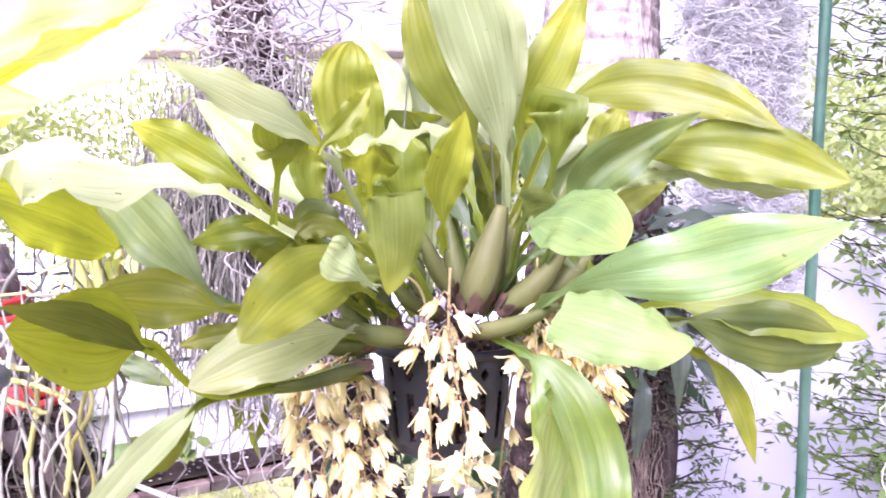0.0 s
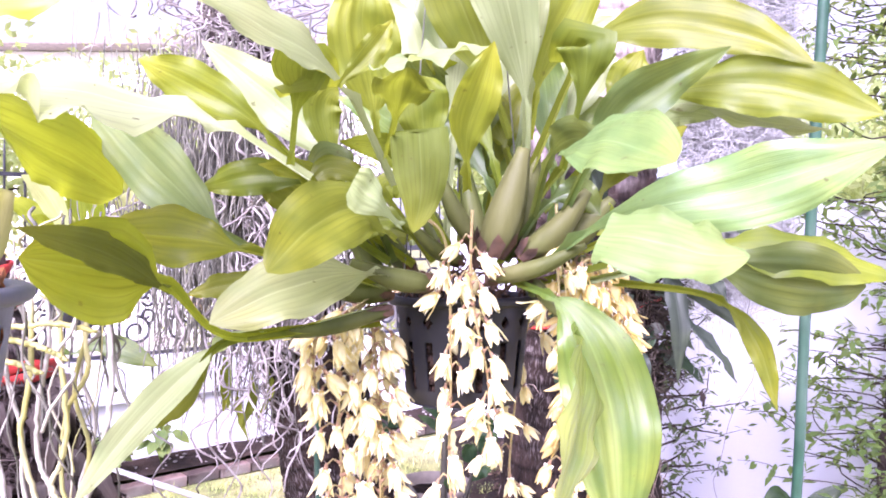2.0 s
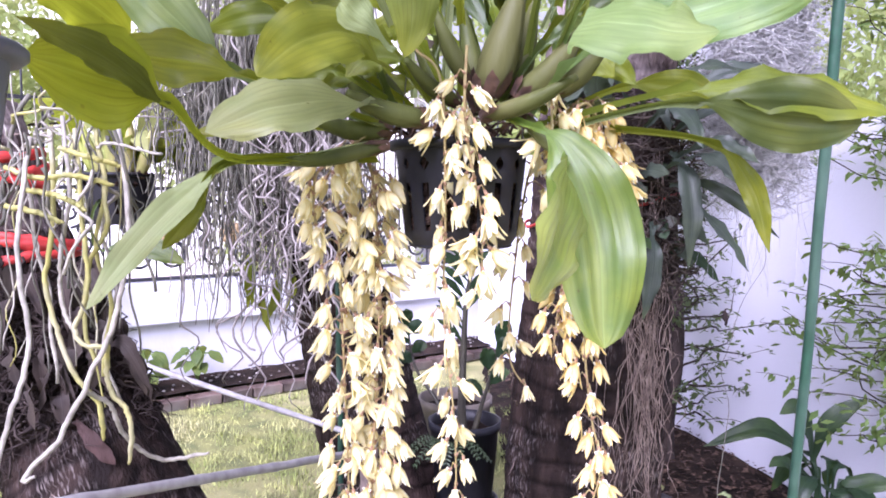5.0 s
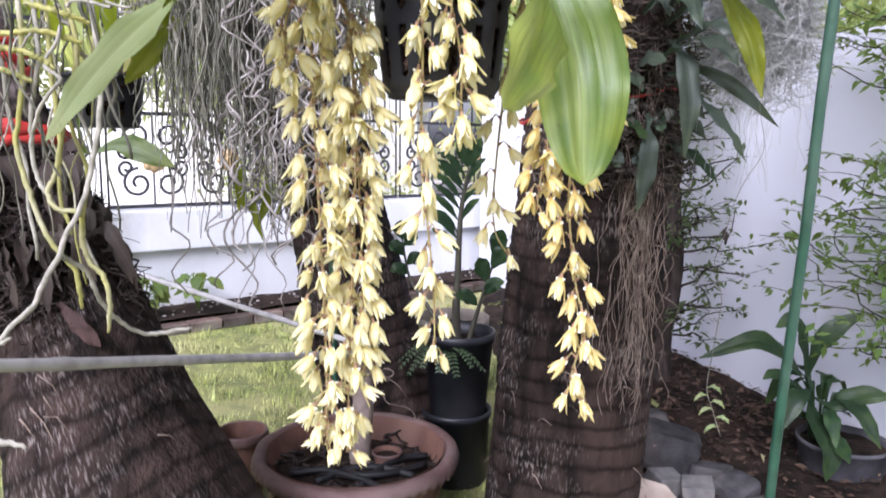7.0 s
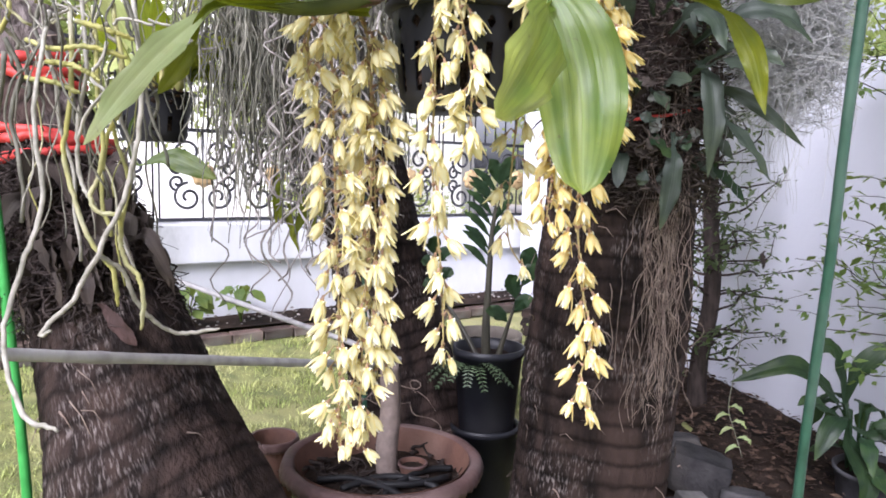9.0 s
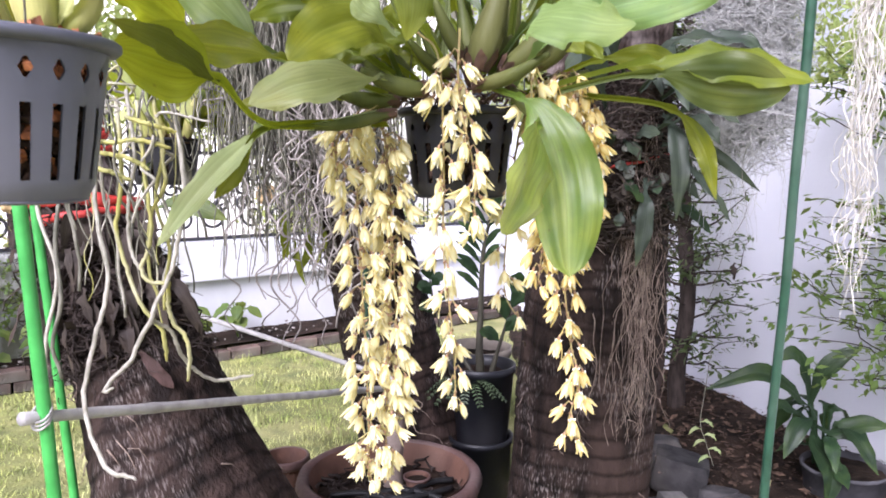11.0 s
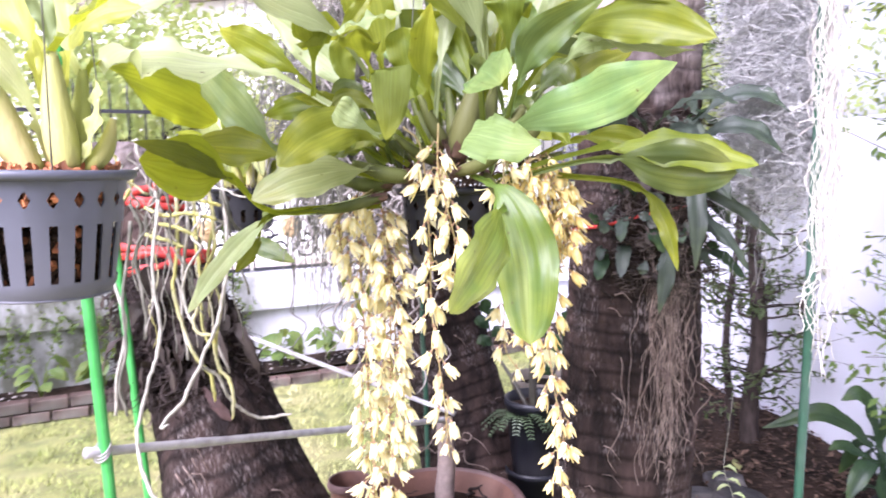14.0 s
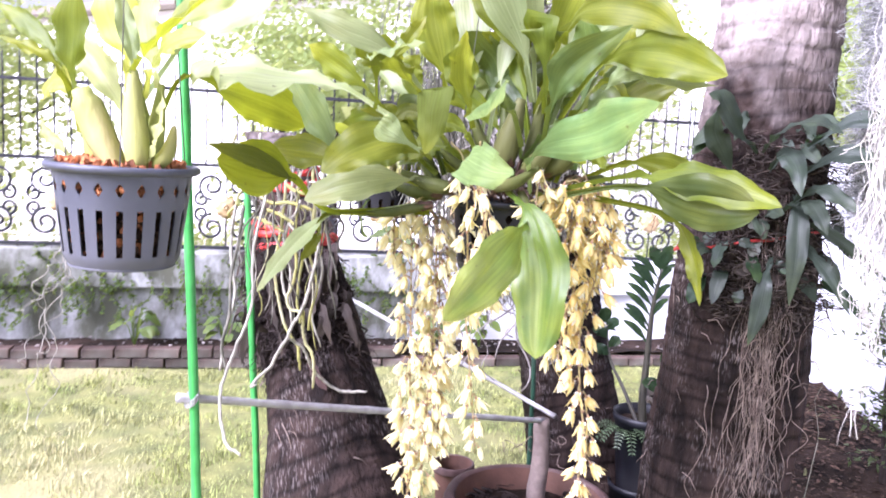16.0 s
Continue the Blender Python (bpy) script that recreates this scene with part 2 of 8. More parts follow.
    dark = nt.nodes.new("ShaderNodeMix")
    dark.data_type, dark.blend_type = "RGBA", "MULTIPLY"
    dark.inputs[0].default_value = 1.0
    nt.links.new(mix.outputs[2], dark.inputs[6])
    nt.links.new(wr.outputs[0], dark.inputs[7])
    nt.links.new(dark.outputs[2], bsdf.inputs["Base Color"])
    if pale_from:
        # bleached smoother bark above
        sep = nt.nodes.new("ShaderNodeSeparateXYZ")
        nt.links.new(tc.outputs["Object"], sep.inputs[0])
        edge = nt.nodes.new("ShaderNodeMath")
        edge.operation = "MULTIPLY_ADD"
        edge.inputs[1].default_value = 0.7
        nt.links.new(big.outputs[0], edge.inputs[0])
        nt.links.new(sep.outputs[2], edge.inputs[2])
        up = nt.nodes.new("ShaderNodeMapRange")
        up.inputs[1].default_value, up.inputs[2].default_value = pale_from + 0.25, pale_from + 0.48
        nt.links.new(edge.outputs[0], up.inputs[0])
        pn = nt.nodes.new("ShaderNodeValToRGB")
        pn.color_ramp.elements[0].position, pn.color_ramp.elements[1].position = 0.35, 0.65
        pn.color_ramp.elements[0].color, pn.color_ramp.elements[1].color = (0.22 * tone, 0.18 * tone, 0.16 * tone, 1), (0.46 * tone, 0.39 * tone, 0.365 * tone, 1)
        pf = nt.nodes.new("ShaderNodeTexNoise")
        pf.inputs["Scale"].default_value, pf.inputs["Detail"].default_value = 24.0, 6.0
        nt.links.new(tc.outputs["Object"], pf.inputs[0])
        nt.links.new(pf.outputs[0], pn.inputs[0])
        ringed = nt.nodes.new("ShaderNodeMix")
        ringed.data_type, ringed.blend_type = "RGBA", "MULTIPLY"
        ringed.inputs[0].default_value = 0.6
        nt.links.new(pn.outputs[0], ringed.inputs[6])
        nt.links.new(wr.outputs[0], ringed.inputs[7])
        top = nt.nodes.new("ShaderNodeMix")
        top.data_type = "RGBA"
        nt.links.new(up.outputs[0], top.inputs[0])
        nt.links.new(dark.outputs[2], top.inputs[6])
        nt.links.new(ringed.outputs[2], top.inputs[7])
        nt.links.new(top.outputs[2], bsdf.inputs["Base Color"])
    return m


LEAF = {
    "glossy": leaf_material("leaf_glossy", (0.138, 0.212, 0.048), (0.078, 0.142, 0.027), (0.450, 0.545, 0.080), rough=0.34, spec=0.50, relief=0.45, share=0.28, coat=0.24),
    "fading": leaf_material("leaf_fading", (0.142, 0.222, 0.034), (0.080, 0.146, 0.020), (0.52, 0.62, 0.070), rough=0.34, spec=0.50, relief=0.45, share=0.32, coat=0.22, fade=0.28),
    "satin": leaf_material("leaf_satin", (0.155, 0.220, 0.074), (0.100, 0.155, 0.048), (0.43, 0.54, 0.13), rough=0.46, spec=0.3, relief=0.3, share=0.3),
    "sheen": leaf_material("leaf_sheen", (0.138, 0.218, 0.066), (0.082, 0.146, 0.040), (0.44, 0.55, 0.13), rough=0.36, spec=0.48, relief=0.45, share=0.28, coat=0.18),
    "golden": leaf_material("leaf_golden", (0.195, 0.245, 0.012), (0.110, 0.155, 0.008), (0.58, 0.64, 0.018), rough=0.45, spec=0.26, share=0.46),
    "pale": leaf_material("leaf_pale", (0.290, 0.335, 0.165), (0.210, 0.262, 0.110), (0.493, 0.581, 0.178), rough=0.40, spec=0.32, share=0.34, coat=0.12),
    "lime": leaf_material("leaf_lime", (0.185, 0.218, 0.017), (0.105, 0.142, 0.012), (0.520, 0.575, 0.024), rough=0.42, spec=0.30, share=0.40, coat=0.10),
    "olive": leaf_material("leaf_olive", (0.142, 0.172, 0.015), (0.086, 0.114, 0.010), (0.390, 0.450, 0.020), rough=0.42, spec=0.30, share=0.34, coat=0.08),
    "dark": leaf_material("leaf_dark", (0.092, 0.138, 0.036), (0.052, 0.086, 0.022), (0.300, 0.370, 0.050), rough=0.36, spec=0.34, share=0.30, coat=0.15),
    "yellow": leaf_material("leaf_yellow_green", (0.54, 0.58, 0.24), (0.42, 0.48, 0.17), (0.84, 0.86, 0.34), rough=0.42, share=0.45),
    "primrose": leaf_material("leaf_primrose", (0.50, 0.54, 0.11), (0.38, 0.43, 0.07), (0.86, 0.88, 0.16), rough=0.42, share=0.45),
    "dull": leaf_material("leaf_dull", (0.105, 0.126, 0.016), (0.075, 0.094, 0.012), (0.36, 0.40, 0.03), rough=0.60, share=0.3, spec=0.18),
    # the next two hold the white sheen of sunlit leaves in their colour
    "lit_white": leaf_material("leaf_lit_white", (0.74, 0.83, 0.50), (0.64, 0.75, 0.38), (0.84, 0.93, 0.46), rough=0.34, share=0.25, spec=0.5, coat=0.35),
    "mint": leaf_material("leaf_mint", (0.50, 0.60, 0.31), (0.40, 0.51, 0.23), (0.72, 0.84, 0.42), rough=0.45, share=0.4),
    "grey": leaf_material("leaf_grey", (0.150, 0.155, 0.135), (0.090, 0.098, 0.082), (0.16, 0.18, 0.10), rough=0.45, share=0.12, veins=1.0, spots=False),
    "withered": leaf_material("leaf_withered", (0.060, 0.048, 0.040), (0.028, 0.022, 0.019), (0.10, 0.08, 0.05), rough=0.6, share=0.1, veins=2.0, spots=False, spec=0.2),
    "slate": leaf_material("leaf_slate", (0.040, 0.056, 0.040), (0.022, 0.032, 0.023), (0.10, 0.16, 0.06), rough=0.42, share=0.15, veins=2.0, spots=False),
    "shrub": leaf_material("leaf_shrub", (0.13, 0.19, 0.05), (0.06, 0.11, 0.03), (0.32, 0.40, 0.07), rough=0.45, share=0.4, veins=1.0, spots=False),
    "wallshrub": leaf_material("leaf_wall_shrub", (0.075, 0.115, 0.045), (0.035, 0.06, 0.025), (0.20, 0.28, 0.07), rough=0.45, share=0.35, veins=1.0, spots=False),
    "deep": leaf_material("leaf_deep_green", (0.020, 0.044, 0.020), (0.011, 0.026, 0.012), (0.10, 0.18, 0.04), rough=0.38, spec=0.26, share=0.2, veins=3.0, spots=False),
}
M_BULBY = material("pseudobulb_yellow", (0.34, 0.37, 0.09), (0.20, 0.24, 0.05), spec=0.2, rough=0.6, scale=38, stretch=(1, 1, 0.3), bump=0.4, third=(0.44, 0.40, 0.17))
M_BULB = material("pseudobulb_green", (0.092, 0.112, 0.024), (0.050, 0.064, 0.013), rough=0.55, scale=30, stretch=(1, 1, 0.3), bump=0.25, third=(0.108, 0.112, 0.036), spec=0.25)
M_HUSK = material("dry_husk", (0.12, 0.066, 0.040), (0.05, 0.028, 0.019), rough=0.8, scale=60, bump=0.5)


def petal_material(name, pale, deep, share, tint):
    """A thin waxy petal: pale down the middle, deeper yellow at the foot and along the edges."""
    m = let_through(material(name, pale, tuple(a * 0.75 + b * 0.25 for a, b in zip(pale, deep)), rough=0.42, scale=120, bump=0.12, bump_scale=300, hue_random=0.06), share, tint)
    nt = m.node_tree
    bsdf = nt.nodes["Principled BSDF"]
    base = bsdf.inputs["Base Color"].links[0].from_socket
    uv = nt.nodes.new("ShaderNodeUVMap")
    uv.uv_map = "petal"
    ramp = nt.nodes.new("ShaderNodeValToRGB")
    ramp.color_ramp.elements[0].position, ramp.color_ramp.elements[1].position = 0.12, 0.95
    sep = nt.nodes.new("ShaderNodeSeparateXYZ")
    nt.links.new(uv.outputs[0], sep.inputs[0])
    far = nt.nodes.new("ShaderNodeMath")
    far.operation = "MAXIMUM"
    nt.links.new(sep.outputs[0], far.inputs[0])
    nt.links.new(sep.outputs[1], far.inputs[1])
    nt.links.new(far.outputs[0], ramp.inputs[0])
    mix = nt.nodes.new("ShaderNodeMix")
    mix.data_type = "RGBA"
    nt.links.new(ramp.outputs[0], mix.inputs[0])
    nt.links.new(base, mix.inputs[6])
    mix.inputs[7].default_value = lin(deep)
    nt.links.new(mix.outputs[2], bsdf.inputs["Base Color"])
    return m


M_PETAL = petal_material("cream_petal", (0.93, 0.89, 0.57), (0.76, 0.62, 0.18), 0.28, (0.95, 0.86, 0.42))
M_GOLDPETAL = petal_material("golden_petal", (0.92, 0.82, 0.40), (0.72, 0.50, 0.11), 0.26, (0.95, 0.74, 0.20))
M_LIP = material("white_lip", (0.93, 0.92, 0.84), (0.90, 0.87, 0.68), rough=0.5, scale=150, bump=0.05)
M_STALK = material("flower_stalk", (0.38, 0.33, 0.13), (0.30, 0.21, 0.09), rough=0.5, scale=90)
M_BRACT = material("brown_bract", (0.38, 0.24, 0.14), (0.25, 0.14, 0.08), rough=0.6, scale=90)
M_BLACK = material("black_plastic", (0.013, 0.014, 0.018), (0.008, 0.008, 0.011), spec=0.3, rough=0.45, scale=12, bump=0.05, third=(0.030, 0.029, 0.031))
M_GREY = material("grey_plastic", (0.092, 0.097, 0.125), (0.066, 0.070, 0.092), rough=0.45, scale=9, bump=0.06, third=(0.125, 0.125, 0.145))
M_CHIP = material("fibre_chips", (0.52, 0.19, 0.065), (0.22, 0.08, 0.035), rough=0.85, scale=60, bump=0.6, hue_random=0.65, island=True)
M_DARKCHIP = material("dark_potting_mix", (0.08, 0.05, 0.034), (0.02, 0.014, 0.011), spec=0.1, rough=0.9, scale=70, bump=0.8, hue_random=0.4, island=True)
M_BARK = bark_material()
M_FIBRE = material("brown_root_fibre", (0.27, 0.215, 0.175), (0.11, 0.08, 0.065), spec=0.15, rough=0.9, scale=40, bump=0.3, hue_random=0.4, island=True)
M_ROOTW = material("white_aerial_root", (0.43, 0.405, 0.345), (0.23, 0.22, 0.175), rough=0.75, scale=45, bump=0.4)
M_ROOTPURE = material("bright_white_root", (0.62, 0.59, 0.54), (0.40, 0.38, 0.33), rough=0.75, scale=45, bump=0.3)
M_ROOTY = material("yellow_green_root", (0.42, 0.39, 0.11), (0.29, 0.29, 0.10), rough=0.65, scale=35, bump=0.35, third=(0.42, 0.40, 0.30))
M_ROOTG = material("grey_green_root", (0.215, 0.205, 0.160), (0.070, 0.072, 0.050), rough=0.8, scale=20, bump=0.3, hue_random=0.45, island=True)
M_TANGLE = material("pale_crooked_root", (0.42, 0.385, 0.355), (0.20, 0.175, 0.155), rough=0.8, scale=20, bump=0.3, hue_random=0.4, island=True)
M_MOSS = material("grey_moss", (0.47, 0.47, 0.455), (0.31, 0.315, 0.30), rough=0.95, scale=40, bump=0.2, hue_random=0.3, island=True)
M_TERRA = material("terracotta", (0.150, 0.078, 0.054), (0.090, 0.048, 0.036), rough=0.75, scale=9, bump=0.35, spec=0.25, third=(0.20, 0.135, 0.105))
M_RIM = material("brown_terracotta_rim", (0.125, 0.074, 0.066), (0.075, 0.044, 0.040), rough=0.6, scale=12, bump=0.3, spec=0.35, third=(0.19, 0.140, 0.128))
M_OCHRE = material("ochre_glaze", (0.27, 0.135, 0.055), (0.17, 0.080, 0.040), rough=0.6, scale=14, bump=0.2, spec=0.3)
M_DAUB = material("pale_paint_daub", (0.40, 0.26, 0.15), (0.27, 0.15, 0.09), rough=0.8, scale=40, bump=0.2)
M_SOIL = material("dark_soil", (0.026, 0.018, 0.013), (0.007, 0.005, 0.004), spec=0.1, rough=0.95, scale=22, bump=1.0, bump_scale=50, third=(0.042, 0.028, 0.021))
M_LAWN = material("lawn_ground", (0.24, 0.245, 0.080), (0.12, 0.135, 0.045), rough=0.95, scale=7, bump=0.8, third=(0.36, 0.33, 0.16))
M_GRASS = material("grass_blades", (0.36, 0.385, 0.120), (0.190, 0.245, 0.060), rough=0.7, scale=5.5, bump=0.05, third=(0.47, 0.44, 0.22), hue_random=0.75, island=True)
M_WALL = material("white_painted_wall", (0.72, 0.73, 0.79), (0.66, 0.67, 0.74), rough=0.85, scale=2.5, bump=0.12, bump_scale=45, third=(0.60, 0.61, 0.67))
M_LITTER = material("leaf_litter", (0.105, 0.068, 0.047), (0.030, 0.020, 0.014), rough=0.9, scale=60, bump=0.3, spec=0.15, hue_random=0.5, island=True)
M_BRICK = material("red_brick", (0.135, 0.088, 0.072), (0.060, 0.044, 0.037), rough=0.9, scale=14, bump=0.7, spec=0.15, third=(0.14, 0.135, 0.115), hue_random=0.4)


def stained_wall():
    """Old white paint; mildew has blackened the western half."""
    m = M_OLDWALL
    nt = m.node_tree
    bsdf = nt.nodes["Principled BSDF"]
    base = bsdf.inputs["Base Color"].links[0].from_socket
    tc = nt.nodes.new("ShaderNodeTexCoord")
    mp = nt.nodes.new("ShaderNodeMapping")
    mp.inputs["Scale"].default_value = (1.0, 1.0, 0.55)
    nt.links.new(tc.outputs["Object"], mp.inputs[0])
    n = nt.nodes.new("ShaderNodeTexNoise")
    n.inputs["Scale"].default_value, n.inputs["Detail"].default_value, n.inputs["Roughness"].default_value = 4.5, 6.0, 0.65
    nt.links.new(mp.outputs[0], n.inputs[0])
    spot = nt.nodes.new("ShaderNodeMapRange")
    spot.inputs[1].default_value, spot.inputs[2].default_value, spot.inputs[4].default_value = 0.34, 0.58, 0.97
    spot.inputs[3].default_value = 0.45
    nt.links.new(n.outputs[0], spot.inputs[0])
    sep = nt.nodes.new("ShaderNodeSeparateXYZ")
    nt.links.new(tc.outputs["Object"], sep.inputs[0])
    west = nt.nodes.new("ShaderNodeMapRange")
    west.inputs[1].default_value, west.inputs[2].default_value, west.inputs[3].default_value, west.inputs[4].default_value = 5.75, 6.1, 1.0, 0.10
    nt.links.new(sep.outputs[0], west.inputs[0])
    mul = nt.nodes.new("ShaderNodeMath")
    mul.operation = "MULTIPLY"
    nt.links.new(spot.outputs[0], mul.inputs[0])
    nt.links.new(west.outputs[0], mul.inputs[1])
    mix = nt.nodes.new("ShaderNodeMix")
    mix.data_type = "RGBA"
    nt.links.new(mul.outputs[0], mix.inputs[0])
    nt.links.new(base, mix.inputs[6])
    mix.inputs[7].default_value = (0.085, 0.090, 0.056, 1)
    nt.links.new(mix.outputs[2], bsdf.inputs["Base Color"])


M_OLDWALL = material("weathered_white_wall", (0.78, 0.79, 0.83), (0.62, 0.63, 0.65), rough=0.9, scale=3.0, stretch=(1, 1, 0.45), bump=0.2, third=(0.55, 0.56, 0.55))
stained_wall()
M_CANE = material("weathered_cane", (0.42, 0.41, 0.40), (0.27, 0.26, 0.255), rough=0.6, scale=25, stretch=(1, 1, 1), bump=0.2)
M_STAKE = material("green_coated_stake", (0.055, 0.36, 0.075), (0.035, 0.25, 0.05), rough=0.38, scale=20, bump=0.1)
M_POLE = material("dark_green_stake", (0.022, 0.080, 0.046), (0.014, 0.052, 0.030), rough=0.5, scale=25, bump=0.25, third=(0.05, 0.10, 0.07))
M_TAPE = material("red_tape", (0.55, 0.045, 0.03), (0.38, 0.03, 0.025), rough=0.5, scale=30, bump=0.3)
M_IRON = material("black_iron", (0.028, 0.029, 0.036), (0.018, 0.018, 0.023), rough=0.45, scale=30, bump=0.15)
M_GOLD = material("gold_paint", (0.58, 0.42, 0.22), (0.42, 0.29, 0.14), rough=0.5, scale=40, metal=0.1)
M_STONE = material("garden_stone", (0.085, 0.080, 0.080), (0.032, 0.031, 0.032), spec=0.2, rough=0.85, scale=14, bump=0.6, third=(0.15, 0.135, 0.12), hue_random=0.35)
M_PEBBLE = material("grey_pebbles", (0.30, 0.27, 0.25), (0.13, 0.12, 0.11), rough=0.85, scale=30, bump=0.3, hue_random=0.5, island=True)
M_HOSE = material("black_rubber", (0.012, 0.012, 0.013), (0.008, 0.008, 0.009), rough=0.55, scale=40, bump=0.1, spec=0.3)
M_PAVING = material("pale_paving", (0.62, 0.59, 0.56), (0.48, 0.45, 0.42), rough=0.9, scale=1.5, bump=0.2, third=(0.52, 0.44, 0.37))
M_GREYPOT = material("dull_grey_pot", (0.085, 0.083, 0.090), (0.05, 0.049, 0.054), rough=0.8, scale=14, bump=0.3, spec=0.2)
M_BLOCK = material("grey_concrete", (0.20, 0.19, 0.18), (0.12, 0.115, 0.11), rough=0.9, scale=20, bump=0.4, spec=0.2)
M_SHARD = material("pale_broken_slab", (0.46, 0.385, 0.32), (0.34, 0.27, 0.225), rough=0.9, scale=15, bump=0.3, spec=0.2)
M_FROND = material("dry_frond_base", (0.070, 0.041, 0.036), (0.036, 0.022, 0.019), rough=0.8, scale=40, stretch=(1, 1, 0.3), bump=0.5, spec=0.2)
M_TWIG = material("dark_twig", (0.055, 0.042, 0.036), (0.022, 0.017, 0.015), spec=0.15, rough=0.85, scale=40, stretch=(1, 1, 0.3), bump=0.5)
M_DEBRIS = material("dead_root_debris", (0.075, 0.060, 0.048), (0.020, 0.016, 0.013), spec=0.15, rough=0.9, scale=40, bump=0.4, hue_random=0.5, island=True)
M_ZZ = material("green_brown_stalk", (0.045, 0.042, 0.027), (0.022, 0.020, 0.014), rough=0.55, scale=30, bump=0.2, stretch=(1, 1, 0.4))
M_FERN = material("fern_frond", (0.055, 0.085, 0.036), (0.034, 0.056, 0.024), rough=0.6, scale=40, bump=0.1)
M_STEM = material("grey_brown_stem", (0.26, 0.205, 0.175), (0.17, 0.13, 0.11), rough=0.8, scale=30, bump=0.4)
M_WIRE = material("galvanised_wire", (0.35, 0.35, 0.35), (0.25, 0.25, 0.25), rough=0.4, scale=30, metal=0.8)
M_BEIGE = material("beige_pot", (0.26, 0.225, 0.185), (0.17, 0.145, 0.12), rough=0.8, scale=15, bump=0.2)
M_ROOF = material("house_wall", (0.86, 0.85, 0.82), (0.80, 0.79, 0.76), rough=0.9, scale=1.5, bump=0.05)
M_HEDGE = leaf_material("leaf_hedge", (0.30, 0.36, 0.13), (0.20, 0.26, 0.09), (0.56, 0.62, 0.20), rough=0.5, share=0.5, veins=1.0, spots=False)


# ---- mesh helpers ----
def finish(name, bm, mats, smooth=True):
    me = bpy.data.meshes.new(name)
    bm.to_mesh(me)
    bm.free()
    for m in mats if isinstance(mats, (list, tuple)) else [mats]:
        me.materials.append(m)
    if smooth:
        me.polygons.foreach_set("use_smooth", [True] * len(me.polygons))
    return me


def part(name, bm, mat, parent, label="", smooth=True):
    ob = new(name, finish(name, bm, mat, smooth))
    if parent is not None:
        ob.parent = parent
    if label:
        ob["label"] = label
    return ob


def thing(name, loc, label, category, group="", kind=""):
    ob = new(name)
    ob.location = loc
    ob.empty_display_size = 0.05
    return tagged(ob, label, category, group, kind)


def solid(name, bm, mat, label, category, group="", kind="", smooth=True, loc=(0, 0, 0)):
    ob = new(name, finish(name, bm, mat, smooth))
    ob.location = loc
    return tagged(ob, label, category, group, kind)


def spline(points, n):
    """n + 1 points along a smooth curve through the points."""
    p = [Vector(q) for q in points]
    if len(p) == 2:
        return [p[0].lerp(p[1], i / n) for i in range(n + 1)]
    p = [p[0] * 2 - p[1]] + p + [p[-1] * 2 - p[-2]]
    segs = len(p) - 3
    out = []
    for i in range(n + 1):
        u = min(i / n * segs, segs - 1e-6)
        k = int(u)
        t = u - k
        a, b, c, d = p[k], p[k + 1], p[k + 2], p[k + 3]
        out.append(0.5 * ((2 * b) + (c - a) * t + (2 * a - 5 * b + 4 * c - d) * t * t + (3 * b - a - 3 * c + d) * t ** 3))
    return out


def tube(bm, pts, r0, r1=None, sides=6, cap=True, mat=0, bumpy=0.0):
    """A round rod along pts, r0 to r1 thick (or a function of 0..1)."""
    r1 = r0 if r1 is None else r1
    n = len(pts)
    rings = []
    side = None
    for i, p in enumerate(pts):
        d = (pts[min(i + 1, n - 1)] - pts[max(i - 1, 0)])
        if d.length < 1e-9:
            d = Vector((0, 0, 1))
        d.normalize()
        if side is None:
            side = d.cross(Vector((0.31, 0.87, 0.38))).normalized()
        side = (side - d * side.dot(d)).normalized()
        up = d.cross(side)
        t = i / max(1, n - 1)
        r = r0(t) if callable(r0) else r0 + (r1 - r0) * t
        if bumpy:
            r *= 1 + random.uniform(-bumpy, bumpy)
        rings.append([bm.verts.new(p + side * (r * math.cos(2 * math.pi * k / sides)) + up * (r * math.sin(2 * math.pi * k / sides))) for k in range(sides)])
    for a, b in zip(rings, rings[1:]):
        for k in range(sides):
            f = bm.faces.new((a[k], a[(k + 1) % sides], b[(k + 1) % sides], b[k]))
            f.material_index = mat
    if cap:
        bm.faces.new(rings[0][::-1]).material_index = mat
        bm.faces.new(rings[-1]).material_index = mat


def box(bm, x0, y0, z0, x1, y1, z1, bevel=0.0):
    r = bmesh.ops.create_cube(bm, size=1.0)
    for v in r["verts"]:
        v.co = Vector((x0 + (v.co.x + 0.5) * (x1 - x0), y0 + (v.co.y + 0.5) * (y1 - y0), z0 + (v.co.z + 0.5) * (z1 - z0)))
    if bevel:
        es = list({e for v in r["verts"] for e in v.link_edges})
        bmesh.ops.bevel(bm, geom=es, offset=bevel, segments=2, affect="EDGES", profile=0.5)


def lathe(bm, profile, sides=48, mat=0, wob=None):
    """Turn (radius, z) pairs round the z axis."""
    rings = []
    for r, z in profile:
        rings.append([bm.verts.new(((r + (wob(a, z) if wob else 0)) * math.cos(a), (r + (wob(a, z) if wob else 0)) * math.sin(a), z)) for a in [2 * math.pi * k / sides for k in range(sides)]])
    for a, b in zip(rings, rings[1:]):
        for k in range(sides):
            bm.faces.new((a[k], a[(k + 1) % sides], b[(k + 1) % sides], b[k])).material_index = mat


